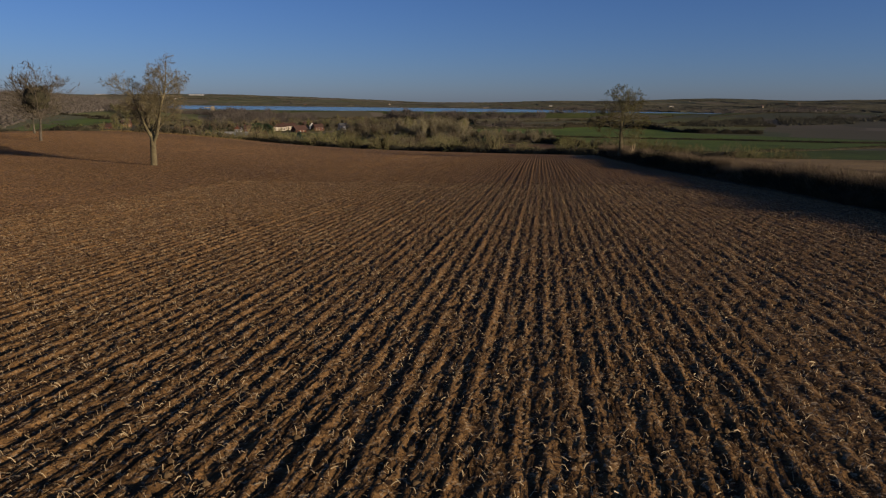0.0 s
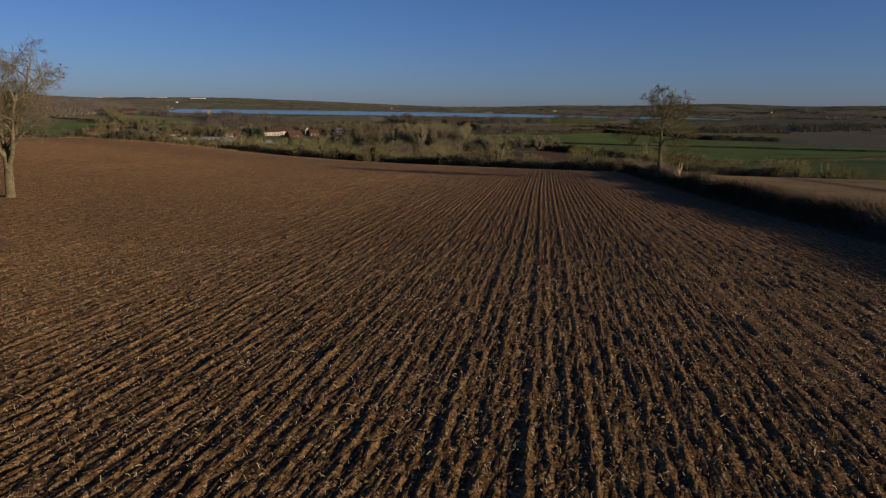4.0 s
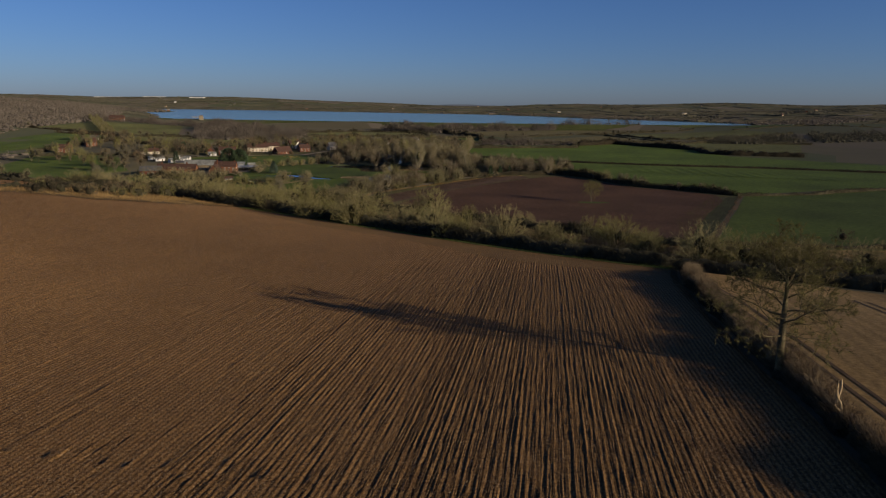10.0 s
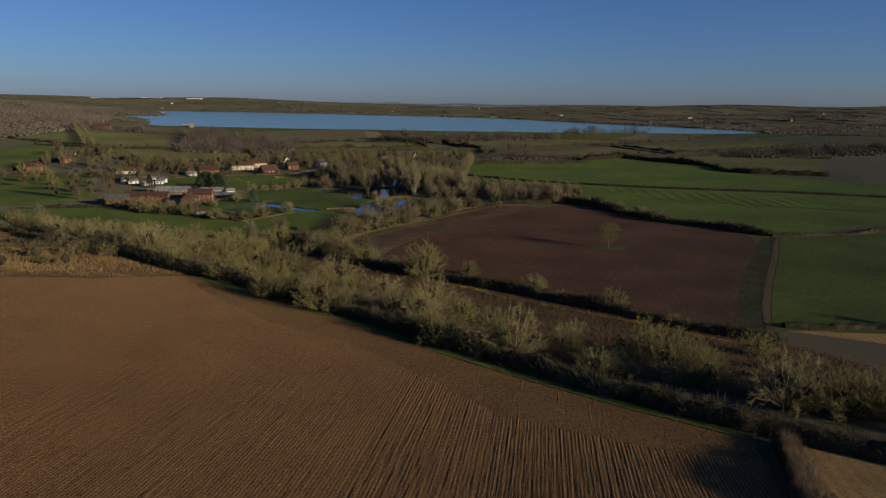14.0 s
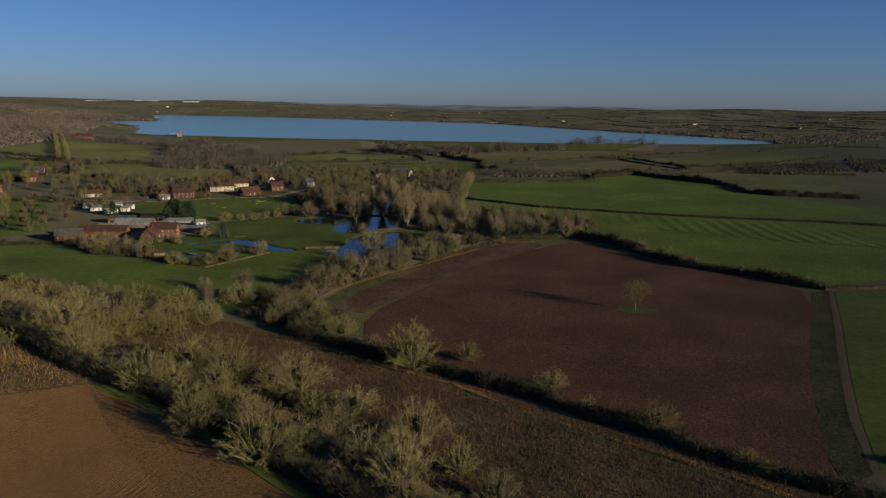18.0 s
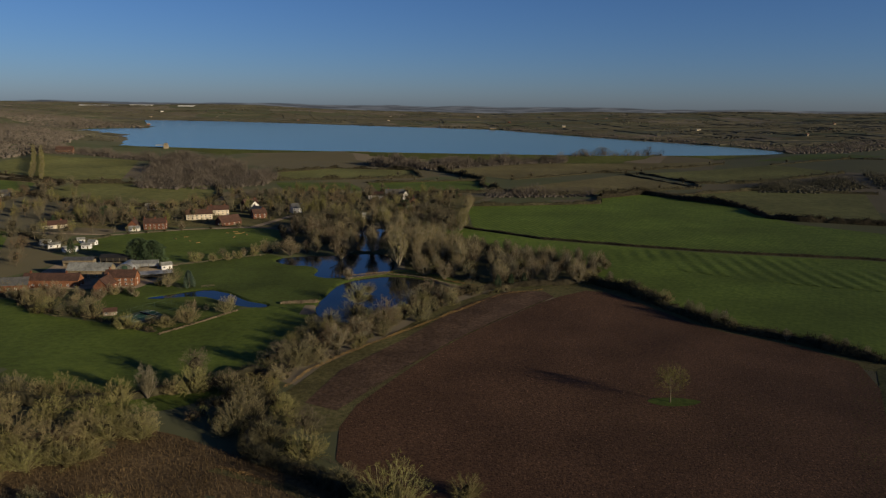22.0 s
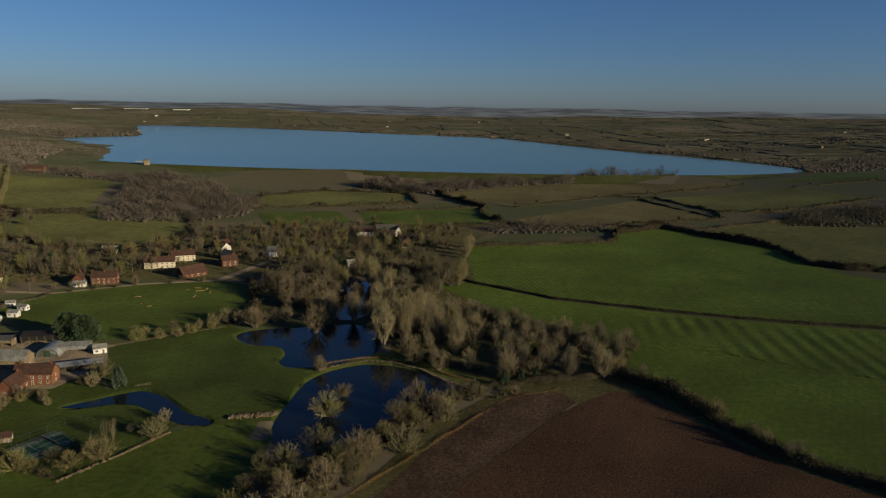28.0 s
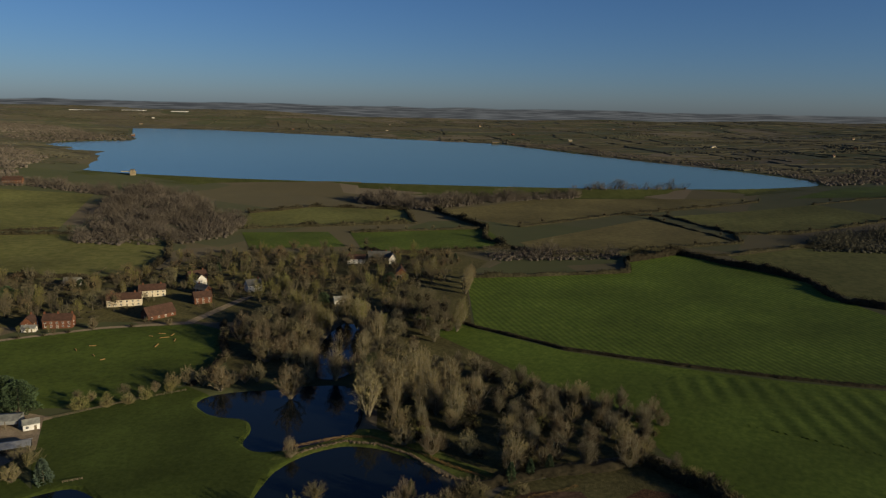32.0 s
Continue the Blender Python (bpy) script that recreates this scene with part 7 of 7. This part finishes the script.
reeds(CORNER, 12000, 0.9, M_STUBBLE, "tall pale dead grass in the field's corner", 90)
# two pale guards in the hedge of the brown field
for x, y in ((139.5, 566.5), (144, 566)):
    g = tagged(empty("tree_guard", pose(*on(x, y))), "pale plastic tree guard round a sapling", "tree guard")
    part("tube", boxes((0, 0, 1.1, 1.1, 1.1, 2.6), bevel=0.2), M_STUBBLE, g)
    part("stake", boxes((0.8, 0, 1.2, 0.12, 0.12, 2.8)), M_TIMBER, g)

# green island of turf at the lone oak, and red earth beside it
drape("turf_patch", rounded([(85, 461), (91, 457), (100, 457.5), (107, 462), (98, 465), (89, 464.5)], 2), M_GRASS, 0.16, 10, "green turf left round the lone oak", "turf")
reeds(rounded([(60, 436), (100, 420), (128, 436), (136, 462), (110, 478), (76, 476)], 1), 5000, 0.16, M_VERGE, "thin weeds on the ploughed earth", 87)
reeds([(140, 398), (192, 500), (184, 506), (126, 402), (106, 334), (112, 330)], 9000, 0.3, M_VERGE, "weeds and grass on the headland of the brown field", 83)

# wheelings in the stubble
for off in (0.0, 1.9, 24.0, 25.9, 48.0, 49.9):
    drape("tramline", [(62 + off, 196 - off * 0.75), (62.6 + off, 196 - off * 0.75), (52.6 + off, 96 - off * 0.4), (46.6 + off + 2, -60), (46 + off + 2, -60), (52 + off, 96 - off * 0.4)], M_TRAM, 0.16, 10, "dark wheel track in the stubble", "track")

# old ridge and furrow in the pasture
def ridge_and_furrow(poly, step=1.5):
    xs, ys = [p[0] for p in poly], [p[1] for p in poly]
    X, Y = np.meshgrid(np.arange(min(xs), max(xs), step), np.arange(min(ys), max(ys), step))
    u = X * 0.996 - Y * 0.07
    fade = np.clip(np.minimum.reduce([np.hypot(X - a, Y - b) for a, b in poly]) / 12, 0.2, 1)
    Z = height(X, Y) + 0.10 + fade * 0.4 * np.clip(0.55 + 0.5 * np.sin(X * 0.031 + Y * 0.02) + 0.4 * np.sin(Y * 0.11 - X * 0.05), 0.05, 1) * (0.5 + 0.5 * np.sin(u * 2 * np.pi / 11.0 + 0.8 * np.sin(Y * 0.03)))
    idx = np.arange(X.size).reshape(X.shape)
    f = np.column_stack([idx[:-1, :-1].ravel(), idx[:-1, 1:].ravel(), idx[1:, 1:].ravel(), idx[1:, :-1].ravel()])
    f = f[inside(poly, X[:-1, :-1].ravel() + step / 2, Y[:-1, :-1].ravel() + step / 2)]
    used, inv = np.unique(f, return_inverse=True)
    return tagged(link_mesh("ridge_and_furrow", np.column_stack([X.ravel(), Y.ravel(), Z.ravel()])[used], inv.reshape(f.shape), M_RIDGE, smooth=True),
                  "green pasture in long low ridges", "field", kind="structure")


ridge_and_furrow([(108, 700), (150, 736), (205, 720), (251, 711), (330, 690), (330, 600), (215, 640)])

# broken pale bough standing by the field ash
for x, y, lean, tall in ((48.0, 116.5, 18, 4.6), (48.6, 115.2, -24, 3.4)):
    sn = tagged(empty("broken_bough", pose(*on(x, y), 0, lean, 30)), "pale barkless broken bough beside the hedge", "branch")
    link_mesh("stem", *tubes([([(0, 0, -0.3), (0.1, 0, tall * 0.5), (0.35, 0.1, tall * 0.8), (0.3, 0.3, tall)], [0.2, 0.16, 0.12, 0.05], 6)]), M_STRAW, sn)
    link_mesh("side_branch", *tubes([([(0.1, 0, tall * 0.5), (-0.4, 0.1, tall * 0.75), (-0.6, 0.1, tall * 0.95)], [0.11, 0.08, 0.03], 5)]), M_STRAW, sn)

# felled timber in the paddock
random.seed(9)
for x, y in ((-148, 779), (-151, 774), (-155, 781), (-160, 776), (-143, 770), (-186, 757), (-192, 750), (-178, 742), (-170, 736), (-150, 760)):
    lg = tagged(empty("log", pose(*on(x, y, 0.25), 0, 0, random.uniform(0, 180))), "pale felled log on the turf", "log")
    part("stem", boxes((0, 0, 0, random.uniform(2.5, 6), 0.5, 0.5), bevel=0.12), M_STUBBLE, lg)

# ---------------------------------------------------------------- straw and clods of the tilled field
def litter(count, seed, v0, v1, u0, u1):
    rng = np.random.default_rng(seed)
    u, v = rng.uniform(u0, u1, count), v0 + (v1 - v0) * rng.random(count) ** 1.5
    u = np.round(u / PITCH) * PITCH + PITCH * rng.normal(0.5, 0.3, count)
    x, y = row_xy(u, v)
    z = height(x, y) + 0.15 + rng.uniform(0, 0.06, count)
    a = rng.random(count) * 6.28
    l = rng.uniform(0.05, 0.2, count)
    d = np.column_stack([np.cos(a) * l, np.sin(a) * l, np.where(rng.random(count) < 0.35, rng.uniform(0.04, 0.13, count), rng.normal(0.01, 0.04, count))])
    side = np.column_stack([-np.sin(a), np.cos(a), rng.normal(0, 0.6, count)]) * rng.uniform(0.004, 0.009, count)[:, None]
    p = np.column_stack([x, y, z])
    mid = p + d * 0.5 + np.array([0, 0, 1.0]) * rng.uniform(0.0, 0.05, count)[:, None]
    vs = np.stack([p - side, p + side, mid - side, mid + side, p + d - side, p + d + side], 1).reshape(-1, 3)
    f = (np.array([(0, 1, 3, 2), (2, 3, 5, 4)])[None] + (np.arange(count) * 6)[:, None, None]).reshape(-1, 4)
    return tagged(link_mesh("straw", vs, f, M_STRAW), "loose pale straw scattered over the soil", "straw", kind="stuff")


litter(120000, 91, -56, 34, -34, 36)


def clods(count, seed, v0, v1, u0, u1, lo, hi):
    rng = np.random.default_rng(seed)
    u, v = rng.uniform(u0, u1, count), v0 + (v1 - v0) * rng.random(count) ** 1.5
    x, y = row_xy(u, v)
    z = height(x, y) + 0.15 + rng.uniform(0, 0.04, count)
    unit = np.array([(1, 0, 0.1), (0, 1, -0.1), (-1, 0.1, 0), (0.1, -1, 0), (0, 0, 0.75), (0, 0, -0.7)])
    tri = np.array([(0, 1, 4), (1, 2, 4), (2, 3, 4), (3, 0, 4), (1, 0, 5), (2, 1, 5), (3, 2, 5), (0, 3, 5)])
    w = unit[None] * rng.uniform(0.6, 1.4, (count, 6, 1)) * (lo + (hi - lo) * rng.random((count, 1, 1)) ** 3)
    w = w + np.column_stack([x, y, z])[:, None]
    f = (tri[None] + (np.arange(count) * 6)[:, None, None]).reshape(-1, 3)
    return tagged(link_mesh("soil_clods", w.reshape(-1, 3), f, M_CLOD), "crumbled brown clods of earth", "soil", kind="stuff")


clods(26000, 92, -56, 40, -36, 40, 0.02, 0.12)
